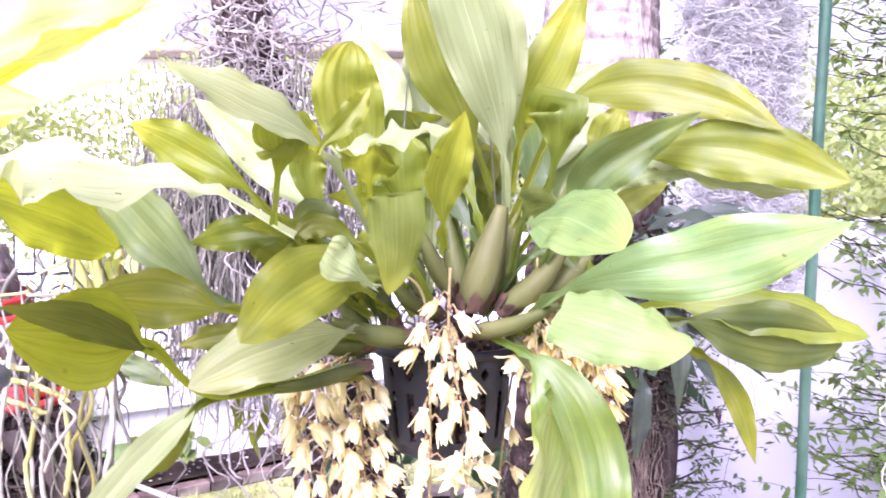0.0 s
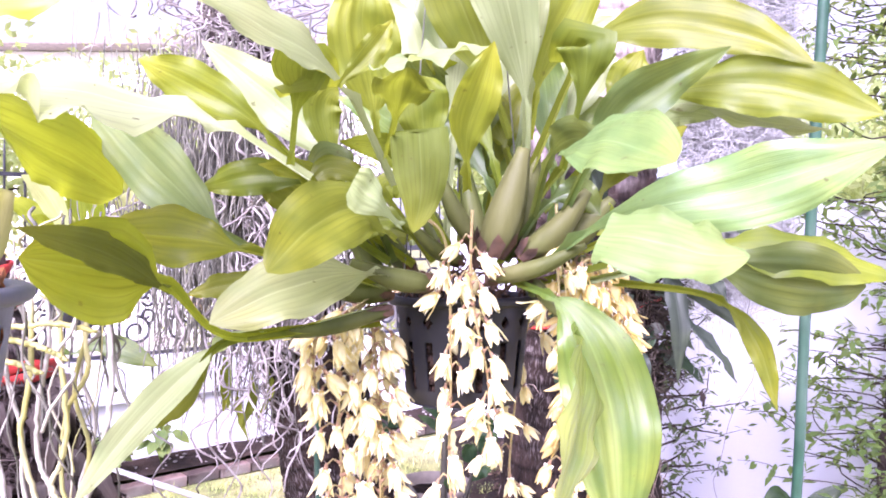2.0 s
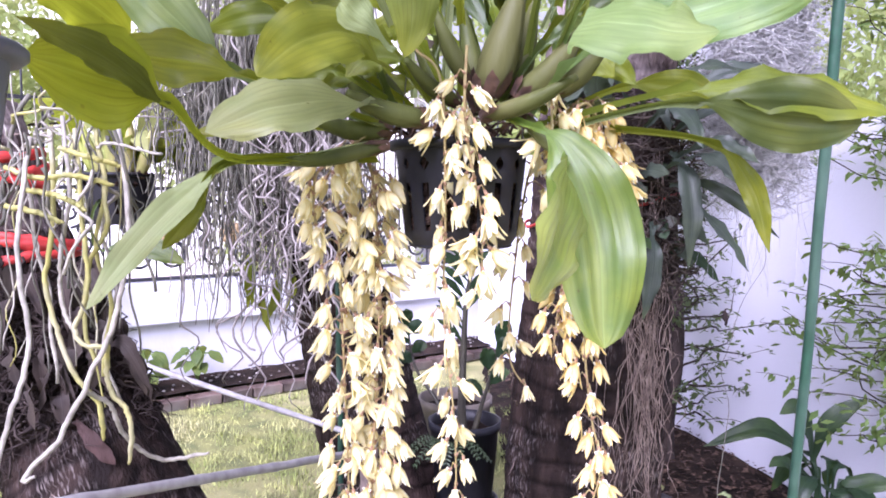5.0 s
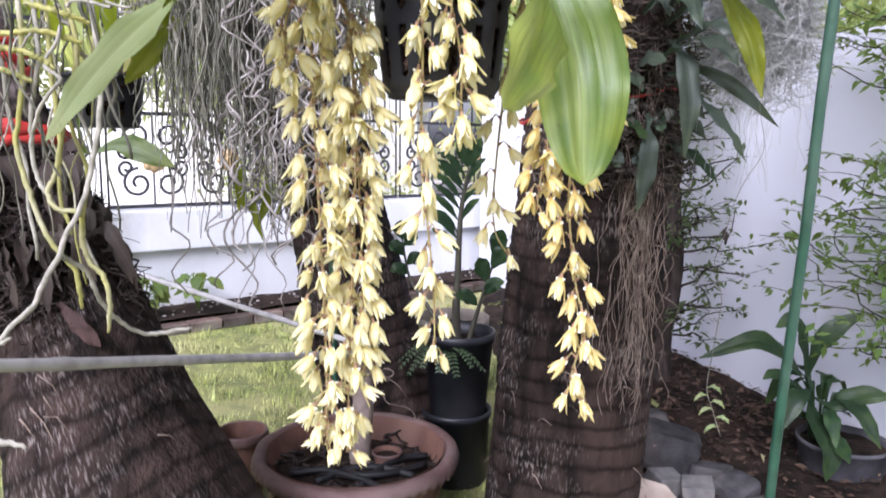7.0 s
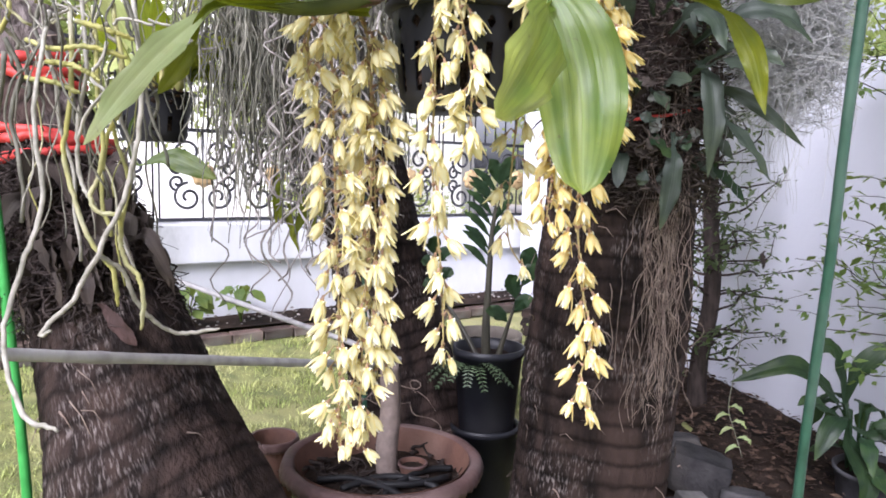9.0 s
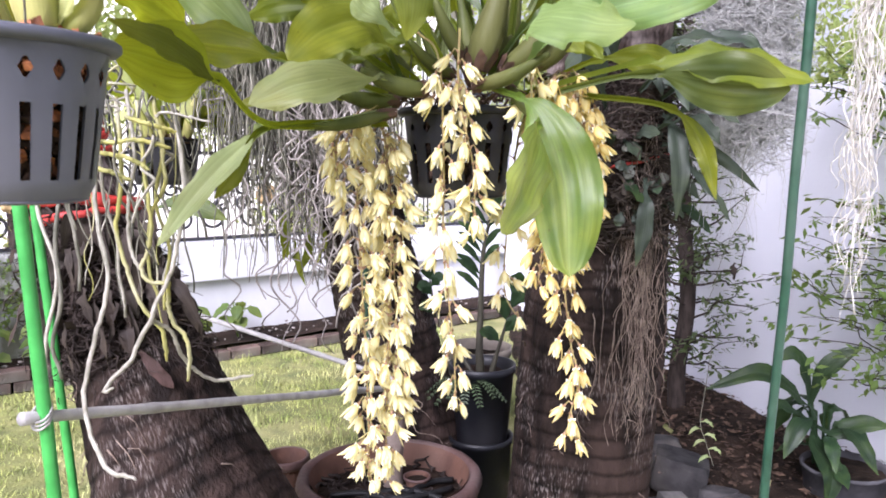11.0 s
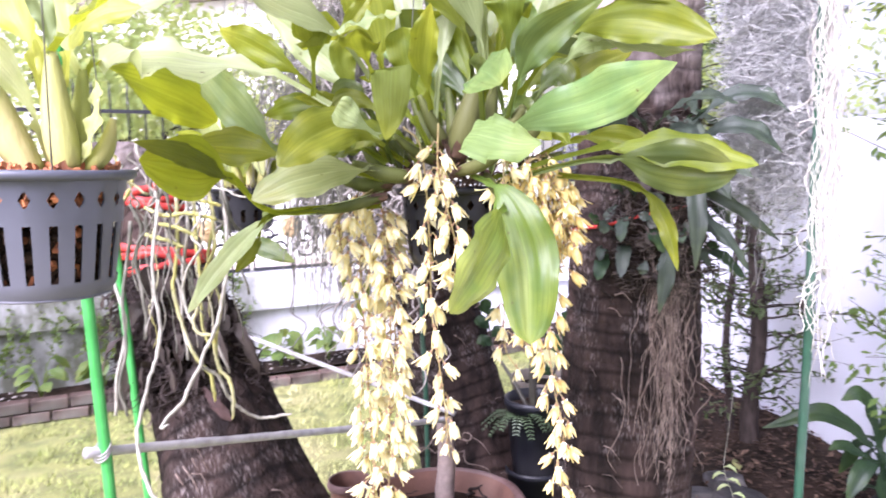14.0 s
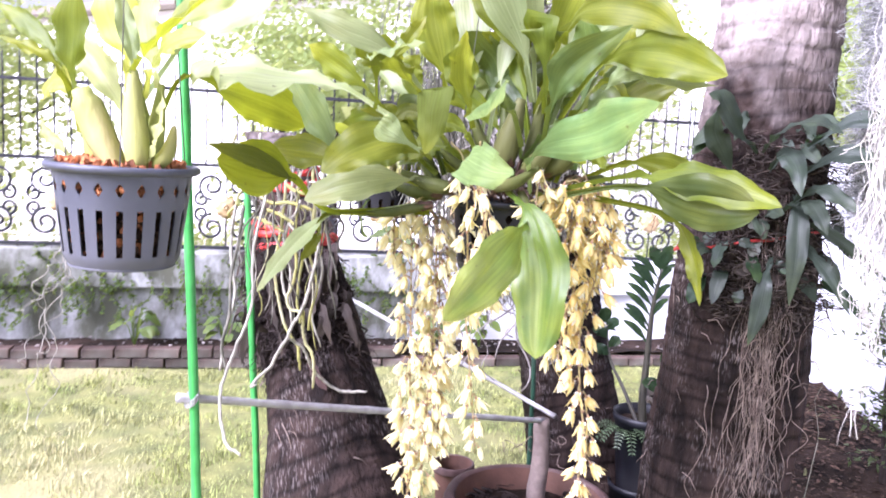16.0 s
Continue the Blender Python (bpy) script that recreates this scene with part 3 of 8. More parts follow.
# ---- ground ----
def ground_height(x, y):
    h = 0.012 * noise.noise((x * 0.8, y * 0.8, 0.3))
    bed = max(0.0, min(1.0, (x - 0.25) * 2.0)) * max(0.0, min(1.0, (y - 1.9) * 1.5)) * max(0.0, min(1.0, 8.0 - y))
    return h + bed * (0.06 + 0.05 * noise.noise((x * 3, y * 3, 1.7)))


bm = bmesh.new()
xs = [-3000, -200, -30, -12] + [-8 + 0.25 * i for i in range(41)] + [4, 12, 30, 200, 3000]
ys = [-3000, -200, -30, -8, -4] + [-2 + 0.25 * i for i in range(41)] + [10, 14, 30, 200, 3000]
grid = [[bm.verts.new((x, y, ground_height(x, y) if abs(x) < 9 and abs(y) < 9 else 0)) for y in ys] for x in xs]
for i in range(len(xs) - 1):
    for j in range(len(ys) - 1):
        bm.faces.new((grid[i][j], grid[i + 1][j], grid[i + 1][j + 1], grid[i][j + 1]))
solid("ground", bm, M_LAWN, "sunlit lawn ground with patchy yellow-green turf", "ground", kind="structure")

# bare soil of the bed along the white wall
bm = bmesh.new()
n = 34
bed = [[bm.verts.new((0.22 + 1.9 * i / n + 0.09 * noise.noise((0, j * 0.35, 2)) * (i == 0), 1.55 + 5.2 * j / n,
        ground_height(0.22 + 1.9 * i / n, 1.55 + 5.2 * j / n) + 0.006 + 0.025 * (noise.noise((i * 0.7, j * 0.9, 5)) + 0.4) * (0 < i < n and 0 < j < n) - 0.03 * (i == 0 or j == 0))) for j in range(n + 1)] for i in range(n + 1)]
for i in range(n):
    for j in range(n):
        bm.faces.new((bed[i][j], bed[i + 1][j], bed[i + 1][j + 1], bed[i][j + 1]))
solid("soil_bed", bm, M_SOIL, "dark brown soil bed with litter beside the white wall", "soil", kind="structure")

# ---- white wall along the bed ----
WALL_R = (Vector((2.92, -0.6, 0)), Vector((0.24, 6.34, 0)))


def wall_between(name, a, b, z0, z1, thick, mat, label, cap=0.0, kind="structure"):
    d = (b - a)
    length = d.length
    bm = bmesh.new()
    box(bm, 0, 0, z0, length, thick, z1, 0.006)
    if cap:
        box(bm, -0.01, -0.045, z1 + 0.002, length + 0.01, thick + 0.045, z1 + cap, 0.008)
    ob = solid(name, bm, mat, label, "wall", kind=kind, smooth=False)
    ob.matrix_world = Matrix.Translation(a) @ Matrix.Rotation(math.atan2(d.y, d.x), 4, "Z")
    return ob


wall_between("wall_east", WALL_R[1], WALL_R[0], -0.1, 1.62, 0.16, M_WALL, "smooth white painted garden wall with faint bluish shade")
# ---- low wall, brick edging and iron fence along the lawn ----
EDGE_A, EDGE_D = Vector((-6.45, 0.56, 0)), Vector((0.783, 0.622, 0))
EDGE_N = Vector((-0.622, 0.783, 0))
EDGE_L = 9.6
edge_frame = Matrix.Translation(EDGE_A) @ Matrix.Rotation(math.atan2(EDGE_D.y, EDGE_D.x), 4, "Z")

bm = bmesh.new()
box(bm, 0, 0.50, -0.1, EDGE_L, 0.66, 0.46, 0.004)
box(bm, 0, 0.44, 0.462, EDGE_L, 0.72, 0.73, 0.012)
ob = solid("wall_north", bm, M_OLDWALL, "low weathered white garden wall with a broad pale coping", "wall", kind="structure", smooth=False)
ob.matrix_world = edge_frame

# pale paving beyond the wall, in large slabs
paving = thing("pavement", EDGE_A, "sunlit pale paving beyond the low wall", "pavement", kind="structure")
paving.rotation_euler = (0, 0, math.atan2(EDGE_D.y, EDGE_D.x))
bm = bmesh.new()
box(bm, -1.495, -1.495, -0.03, 1.495, 1.495, 0.03, 0.01)
slab_mesh = finish("paving_slab", bm, M_PAVING, False)
for i in range(9):
    for j in range(7):
        b = new("paving_slab", slab_mesh)
        b.parent = paving
        b.location = (-6.0 + 3.01 * i, 2.28 + 3.01 * j, 0.012 + random.uniform(-0.002, 0.002))

bm = bmesh.new()
nb = 60
rows = [[bm.verts.new((EDGE_L * i / nb, 0.10 + 0.41 * j / 6, 0.085 + 0.025 * noise.noise((i * 0.8, j * 0.9, 9)) )) for j in range(7)] for i in range(nb + 1)]
for i in range(nb):
    for j in range(6):
        bm.faces.new((rows[i][j], rows[i + 1][j], rows[i + 1][j + 1], rows[i][j + 1]))
ob = solid("flower_bed", bm, M_SOIL, "narrow strip of dark soil between brick edging and wall", "soil", kind="structure")
ob.matrix_world = edge_frame

bm = bmesh.new()
for k in range(220):
    c = Vector((random.uniform(2.5, 9.0), random.uniform(0.12, 0.46), 0.10 + random.uniform(-0.01, 0.012)))
    q = random.uniform(0.006, 0.018)
    bmesh.ops.create_icosphere(bm, subdivisions=1, radius=1.0, matrix=Matrix.Translation(c) @ Matrix.Rotation(random.uniform(0, 3), 4, "Z") @ Matrix.Diagonal((q, q * 0.7, q * 0.5, 1)))
ob = solid("pebbles", bm, M_PEBBLE, "grey pebbles scattered on the dark soil strip", "pebbles", kind="stuff")
ob.matrix_world = edge_frame

edging = thing("brick_edging", EDGE_A, "low edging of weathered red bricks laid in two courses", "edging", kind="structure")
edging.rotation_euler = (0, 0, math.atan2(EDGE_D.y, EDGE_D.x))
bm = bmesh.new()
box(bm, -0.098, -0.05, -0.031, 0.098, 0.05, 0.031, 0.006)
brick_mesh = finish("brick", bm, M_BRICK, False)
for course in range(2):
    for i in range(46 if course == 0 else 27):
        b = new("brick", brick_mesh)
        b.parent = edging
        b.location = (0.1 + 0.207 * i + 0.1 * course, 0.05 + random.uniform(-0.006, 0.006), 0.035 + 0.068 * course + random.uniform(-0.004, 0.004))
        b.rotation_euler = (random.uniform(-0.03, 0.03), random.uniform(-0.02, 0.02), random.uniform(-0.04, 0.04))


def scroll(bm, cx, cz, r, turns, flip, y=0.0, start=0.0, rod=0.0105):
    pts = []
    for i in range(26):
        t = i / 25
        a = start + flip * turns * 2 * math.pi * t
        rr = r * (1 - 0.78 * t)
        pts.append(Vector((cx + rr * math.cos(a), y, cz + rr * math.sin(a))))
    tube(bm, pts, rod, rod, 5)


# the fence stands on the coping, panel by panel
def fence_panel(s, w):
    p = thing("iron_fence_panel", (0, 0, 0), "black wrought iron fence panel with scrolls and gilt rosettes", "fence", "fence panels on the low wall")
    p.matrix_world = edge_frame @ Matrix.Translation((s, 0.58, 0.73))
    for z in (0.02, 0.62, 1.15):
        bm = bmesh.new()
        box(bm, 0, -0.012, z - 0.012, w, 0.012, z + 0.012, 0.002)
        part("rail", bm, M_IRON, p, smooth=False)
    k = int(w / 0.11)
    for i in range(k + 1):
        bm = bmesh.new()
        x = 0.01 + (w - 0.02) * i / k
        z0 = 0.02 if i in (0, k) else 0.62
        tube(bm, [Vector((x, 0, z0)), Vector((x, 0, 1.3)), Vector((x, 0, 1.36))], lambda t: 0.007 if t < 0.9 else 0.001, sides=6)
        part("picket", bm, M_IRON, p)
    for i in range(2):
        cx = w * (0.27 + 0.46 * i)
        bm = bmesh.new()
        for fx in (-1, 1):
            for fz in (-1, 1):
                scroll(bm, cx + fx * 0.10, 0.32 + fz * 0.15, 0.10, 1.4, fx * fz, start=-fz * math.pi / 2)
                scroll(bm, cx + fx * 0.17, 0.32 + fz * 0.05, 0.055, 1.2, -fx * fz, start=fz * math.pi / 2)
        tube(bm, [Vector((cx, 0, 0.03)), Vector((cx, 0, 0.61))], 0.007, sides=5)
        part("scrollwork", bm, M_IRON, p)
        bm = bmesh.new()
        rings = []
        for q, (rr, y) in enumerate(((0.012, -0.034), (0.026, -0.022), (0.050, -0.026), (0.085, -0.012), (0.070, 0.004))):
            rings.append([bm.verts.new((cx + rr * (0.86 + 0.14 * abs(math.cos(4 * a)) if q > 1 else 1.0) * math.cos(a), y, 0.32 + rr * (0.86 + 0.14 * abs(math.cos(4 * a)) if q > 1 else 1.0) * math.sin(a))) for a in [2 * math.pi * k / 48 for k in range(48)]])
        for ra, rb in zip(rings, rings[1:]):
            for k in range(48):
                bm.faces.new((ra[k], ra[(k + 1) % 48], rb[(k + 1) % 48], rb[k]))
        bm.faces.new(rings[0])
        bm.faces.new(rings[-1][::-1])
        part("rosette", bm, M_GOLD, p, "gilt iron rosette")


for i in range(8):
    fence_panel(0.3 + 1.12 * i, 1.1)


# ---- palm trunks ----
def palm_trunk(name, base_at, slope, radius_at, z1, label, lean_curve=0.0, ring=0.055, pale_from=None, seed=1, tone=1.0, foot=0.0):
    root = thing(name, (base_at[0], base_at[1], 0), label, "palm trunk", "palm trunks")
    zs, z = [], -0.08
    while z < z1:
        zs.append(z)
        z += 0.009
    sides = 72
    bm = bmesh.new()
    rings = []
    for zi in zs:
        cx, cy = slope[0] * zi + foot * max(0.0, 0.8 - zi), slope[1] * zi + lean_curve * zi * zi
        row = []
        for k in range(sides):
            a = 2 * math.pi * k / sides
            axial = zi + (slope[0] * math.cos(a) + slope[1] * math.sin(a)) * radius_at(zi)
            wz = axial + 0.018 * noise.noise((math.cos(a) * 1.4, math.sin(a) * 1.4, zi * 3 + seed))
            ph = (wz / ring) % 1.0
            scar = -0.010 * max(0.0, 1 - abs(ph - 0.5) / 0.13) * (0.5 + noise.noise((a * 2, wz // ring, seed)))
            rough = 0.010 * noise.noise((math.cos(a) * 5, math.sin(a) * 5, zi * 4 + seed)) + 0.005 * noise.noise((math.cos(a) * 22, math.sin(a) * 22, zi * 9))
            flute = 0.003 * noise.noise((a * 14, zi * 2.0, seed + 4))
            r = radius_at(zi) + scar + rough + flute
            row.append(bm.verts.new((cx + r * math.cos(a), cy + r * math.sin(a), zi)))
        rings.append(row)
    uvl = bm.loops.layers.uv.new("bark")
    for i, (a, b) in enumerate(zip(rings, rings[1:])):
        for k in range(sides):
            f = bm.faces.new((a[k], a[(k + 1) % sides], b[(k + 1) % sides], b[k]))
            for lo, (du, dv) in zip(f.loops, ((0, 0), (1, 0), (1, 1), (0, 1))):
                lean = (slope[0] * math.cos(2 * math.pi * (k + du) / sides) + slope[1] * math.sin(2 * math.pi * (k + du) / sides)) * radius_at(zs[i + dv])
                lo[uvl].uv = (1.1 * (k + du) / sides + seed, zs[i + dv] + lean)
    bm.faces.new(rings[-1])
    part("trunk", bm, bark_material("palm_bark_pale_above", pale_from, tone) if pale_from else M_BARK, root)
    # torn strips and fibres of old bark
    bm = bmesh.new()
    rng = random.Random(seed)
    for _ in range(90):
        zi, a = rng.uniform(0.05, min(z1, 1.5)), rng.uniform(0, 2 * math.pi)
        r = radius_at(zi) + 0.006
        c = Vector((slope[0] * zi + r * math.cos(a), slope[1] * zi + lean_curve * zi * zi + r * math.sin(a), zi))
        out = Vector((math.cos(a), math.sin(a), rng.uniform(-1.5, 0.8))).normalized()
        tan = Vector((-math.sin(a), math.cos(a), rng.uniform(-0.8, 0.8)))
        l = rng.uniform(0.02, 0.07)
        tube(bm, [c, c + out * 0.008 + tan * l * 0.5, c + out * rng.uniform(0.01, 0.03) + tan * l + Vector((0, 0, -l * 0.4))], rng.uniform(0.001, 0.003), 0.0006, 4)
    part("bark_fibre", bm, M_FIBRE, root)["kind"] = "stuff"
    return root


def r_left(z):
    return max(0.105, 0.174 - 0.124 * (z - 0.75)) + (0.13 * (0.60 - z) if z < 0.60 else 0)


def r_right(z):
    return min(0.206, 0.206 - 0.043 * (z - 0.75))


def r_mid(z):
    return 0.185 - 0.045 * (z - 0.75)


LEFT0, LEFT_S = (-0.787 + 0.461 * 0.75, 1.553 - 0.227 * 0.75), (-0.461, 0.227)
RIGHT0, RIGHT_S = (0.343, 1.95), (0.036, 0.0)
MID0, MID_S = (-0.36 + 0.25 * 0.75, 2.66 - 0.12 * 0.75), (-0.25, 0.12)
palm_trunk("palm_trunk", LEFT0, LEFT_S, r_left, 1.52, "leaning dark ringed palm stump carrying tied-on orchids", seed=3, pale_from=1.36, tone=0.62)
palm_trunk("palm_trunk", RIGHT0, RIGHT_S, r_right, 3.2, "upright dark palm trunk hung with brown root fibre", seed=8, pale_from=1.66, tone=0.85, foot=-0.04)
palm_trunk("palm_trunk", MID0, MID_S, r_mid, 3.2, "dark palm trunk behind the terracotta pot, veiled with roots", seed=14)


def trunk_axis(base, slope, z):
    return Vector((base[0] + slope[0] * z, base[1] + slope[1] * z, z))


# ---- leaves ----
def blade(bm, pts, width, face, petiole=0.15, fold=11.0, wave=0.0032, pleat=1.0, blunt=0.05, fan=0, peak=0.48, nu=24, nv=30, stalk=0.0045, mat=0, b0=0.0, b1=1.0):
    """A leaf blade along pts; narrow stalk for the first share, then a pleated blade that faces the way given."""
    path = spline(pts, nv)
    face = Vector(face).normalized()
    uvl = bm.loops.layers.uv.get("blade") or bm.loops.layers.uv.new("blade")
    rows, ph = [], random.uniform(0, 6.28)
    twist = random.uniform(-0.12, 0.12)
    for i, p in enumerate(path):
        d = (path[min(i + 1, nv)] - path[max(i - 1, 0)]).normalized()
        n = (face - d * face.dot(d))
        n = n.normalized() if n.length > 1e-4 else d.orthogonal().normalized()
        n = Matrix.Rotation(twist * (i / nv - 0.5), 3, d) @ n
        side = d.cross(n)
        v = i / nv
        if v < petiole:
            s = v / max(petiole, 1e-6)
            half, q = stalk * (1.2 - 0.3 * s), 0.0
            if s > 0.75:
                half += (s - 0.75) * 0.02
            b = 0.0
        else:
            b = b0 + (b1 - b0) * (v - petiole) / (1 - petiole)
            peak = 0.72 if fan else peak
            shape = (math.sin(math.pi * b ** (math.log(0.5) / math.log(peak)))) if 0 < b < 1 else 0.0
            shape = max(0.0, shape) ** (1.0 - 0.45 * blunt)
            if b > peak:
                shape = shape * (1 - blunt) + blunt * max(0.0, 1 - ((b - peak) / (1 - peak)) ** 4) ** 0.5
            half = max(stalk * 0.8 if b < 0.4 else 0.0006, 0.5 * width * shape)
        row = []
        grow = min(1.0, half / (0.3 * width + 1e-6))
        gutter = math.radians(fold) * grow + (0.9 if v < petiole else 0.0)
        for j in range(nu + 1):
            u = 2 * j / nu - 1
            w = u * half
            lift = abs(w) * math.tan(min(1.1, gutter)) - 0.35 * half * u * u * 0.4
            lift += 0.0075 * pleat * half * math.cos(u * 5.5 * math.pi + 0.6) * grow * (1 - abs(u) ** 6)
            lift += 0.16 * half * noise.noise((u * 1.3 + ph, v * 5.0, ph * 3)) * grow
            edge = wave * 1.6 * abs(u) ** 3 * math.sin(ph + b * 19 + (2 if u > 0 else 0)) * grow
            edge += 0.5 * wave * abs(u) ** 4 * math.sin(ph * 2 + b * 47) * grow
            row.append(bm.verts.new(p + side * w + n * (lift + edge)))
        rows.append(row)
    for i in range(nv):
        for j in range(nu):
            f = bm.faces.new((rows[i][j], rows[i][j + 1], rows[i + 1][j + 1], rows[i + 1][j]))
            f.material_index = mat
            for l, (uu, vv) in zip(f.loops, ((j, i), (j + 1, i), (j + 1, i + 1), (j, i + 1))):
                l[uvl].uv = (uu / nu, vv / nv)


def leaf(plant, pts, width, face, look_of, **shape):
    o = Vector(plant.location)
    bm = bmesh.new()
    blade(bm, [Vector(p) - o for p in pts], width, face, **shape)
    return part("leaf", bm, LEAF[look_of], plant)


def bulb(plant, a, b, r, mat=None, club=False, husk=True):
    """A ribbed spindle-shaped pseudobulb from a to b; a club keeps its girth to a rounded top."""
    o = Vector(plant.location)
    a, b = Vector(a) - o, Vector(b) - o
    bm = bmesh.new()
    pts = spline([a, a.lerp(b, 0.5) + Vector((random.uniform(-.004, .004), random.uniform(-.004, .004), -0.006)), b], 14)
    if club:
        tube(bm, pts, lambda t: r * (0.42 + 0.55 * math.sin(math.pi * (0.1 + 0.62 * t))) * (1.0 if t < 0.9 else 0.72), sides=18)
    else:
        tube(bm, pts, lambda t: r * (0.52 + 0.40 * math.sin(math.pi * t ** 0.75) - 0.24 * t), sides=18)
    axis = (b - a).normalized()
    for k, v in enumerate(bm.verts):
        rad = (v.co - a) - axis * (v.co - a).dot(axis)
        v.co += rad * (0.07 if k % 2 else -0.06)
    ob = part("pseudobulb", bm, mat or M_BULB, plant)
    if not husk:
        return ob
    # torn papery husk round the foot
    bm = bmesh.new()
    side = axis.orthogonal().normalized()
    feet = [bm.verts.new(a - axis * 0.004 + (Matrix.Rotation(q * 2 * math.pi / 7, 3, axis) @ side) * r * 0.66) for q in range(7)]
    for q in range(7):
        d = Matrix.Rotation((q + 0.5) * 2 * math.pi / 7, 3, axis) @ side
        w = axis.cross(d)
        h = (b - a).length * random.uniform(0.08, 0.26)
        mid = a + axis * h * 0.6 + d * r * 0.92
        tip = bm.verts.new(a + axis * h + d * r * random.uniform(0.92, 1.15) + w * r * random.uniform(-0.2, 0.2))
        bm.faces.new((feet[q], feet[(q + 1) % 7], bm.verts.new(mid + w * r * 0.34), tip, bm.verts.new(mid - w * r * 0.30)))
    part("husk", bm, M_HUSK, plant, "dry brown husk")
    return ob


# ---- net pots ----
def net_pot(name, loc, r_top, r_bot, h, mat, label, slots=20, slot=(0.16, 0.62), holes=(0.74, 0.86), lip=0.012, tilt=(0, 0, 0), group=""):
    """A plastic basket: slotted wall with real openings, holes above, rolled rim and a floor."""
    pot = thing(name, loc, label, "plant pot", group)
    pot.rotation_euler = tilt
    bm = bmesh.new()
    sides = slots * 4
    gap = (holes[0] + holes[1]) / 2
    zs = [0, slot[0] * h * 0.6, slot[0] * h, (slot[0] + slot[1]) / 2 * h, slot[1] * h, (slot[1] + holes[0]) / 2 * h, holes[0] * h, gap * h, holes[1] * h, 0.95 * h, h]

    def rad(z):
        return r_bot + (r_top - r_bot) * (z / h) ** 0.9 - (0.006 if z == 0 else 0)

    for shell in (0.0, 0.003):
        def turn(k, i):
            # the posts between openings widen and narrow, so that slots are long and holes lozenge-shaped
            q = k % 4
            lean = {1: 0.32, 3: -0.32}.get(q, 0.0) if i != 7 else {1: 0.12, 3: -0.12}.get(q, 0.0)
            if i in (6, 8):
                lean = {1: 0.8, 3: -0.8}.get(q, 0.0)
            return 2 * math.pi * (k + lean) / sides

        rings = [[bm.verts.new(((rad(z) - shell) * math.cos(turn(k, i)), (rad(z) - shell) * math.sin(turn(k, i)), z)) for k in range(sides)] for i, z in enumerate(zs)]
        for i in range(len(zs) - 1):
            for k in range(sides):
                q = k % 4
                if i in (2, 3) and q in (1, 2):
                    continue
                if i in (6, 7) and q in (1, 2):
                    continue
                f = (rings[i][k], rings[i][(k + 1) % sides], rings[i + 1][(k + 1) % sides], rings[i + 1][k])
                bm.faces.new(f if shell == 0 else f[::-1])
    part("basket", bm, mat, pot)
    bm = bmesh.new()
    lathe(bm, [(r_top - 0.004, h - 0.008), (r_top + lip * 0.6, h - 0.008), (r_top + lip, h - 0.004), (r_top + lip, h + 0.002), (r_top + lip * 0.7, h + 0.005), (r_top - 0.003, h + 0.004), (r_top - 0.005, h - 0.008)], 64)
    part("rim", bm, mat, pot)
    bm = bmesh.new()
    lathe(bm, [(0.001, 0.003), (r_bot - 0.006, 0.003), (r_bot - 0.003, 0.0), (r_bot - 0.008, -0.002), (0.001, -0.002)], 40)
    part("floor_plate", bm, mat, pot)
    return pot


def chips(pot, name, mat, r_of, z0, z1, count, size, seed, label):
    """Potting mix: many small angular pieces packed inside the pot."""
    rng = random.Random(seed)
    verts, faces = [], []
    for _ in range(count):
        z = z0 + (z1 - z0) * rng.random()
        rr, a = (r_of(min(z, z1)) - size * 0.6) * math.sqrt(rng.uniform(0.0 if z > z1 - 0.02 else 0.55, 1.0)), rng.uniform(0, 6.283)
        c = Vector((rr * math.cos(a), rr * math.sin(a), z))
        q = Euler([rng.uniform(0, 6.28) for _ in range(3)]).to_matrix()
        s = Vector((size * rng.uniform(0.5, 1.3), size * rng.uniform(0.4, 0.9), size * rng.uniform(0.25, 0.6)))
        i = len(verts)
        for x in (-1, 1):
            for y in (-1, 1):
                for w in (-1, 1):
                    v = c + q @ Vector((x * s.x * rng.uniform(.6, 1), y * s.y * rng.uniform(.6, 1), w * s.z)) * 0.5
                    rad = math.hypot(v.x, v.y)
                    lim = r_of(max(0, min(v.z, z1))) - 0.006
                    if rad > lim:
                        v.x *= lim / rad
                        v.y *= lim / rad
                    verts.append(v)
        faces += [(i, i + 1, i + 3, i + 2), (i + 4, i + 6, i + 7, i + 5), (i, i + 4, i + 5, i + 1), (i + 2, i + 3, i + 7, i + 6), (i, i + 2, i + 6, i + 4), (i + 1, i + 5, i + 7, i + 3)]
    me = bpy.data.meshes.new(name)
    me.from_pydata(verts, [], faces)
    me.materials.append(mat)
    ob = new(name, me)
    ob.parent = pot
    ob["kind"] = "stuff"
    ob["label"] = label
    # dark core that fills the middle
    bm = bmesh.new()
    lathe(bm, [(0.001, z0 + 0.004), (r_of(z0) * 0.7, z0 + 0.004), (r_of((z0 + z1) / 2) * 0.7, (z0 + z1) / 2), (r_of(z1) * 0.8, z1 - 0.016), (0.001, z1 - 0.006)], 24)
    part("core", bm, M_DARKCHIP, pot)
    return ob


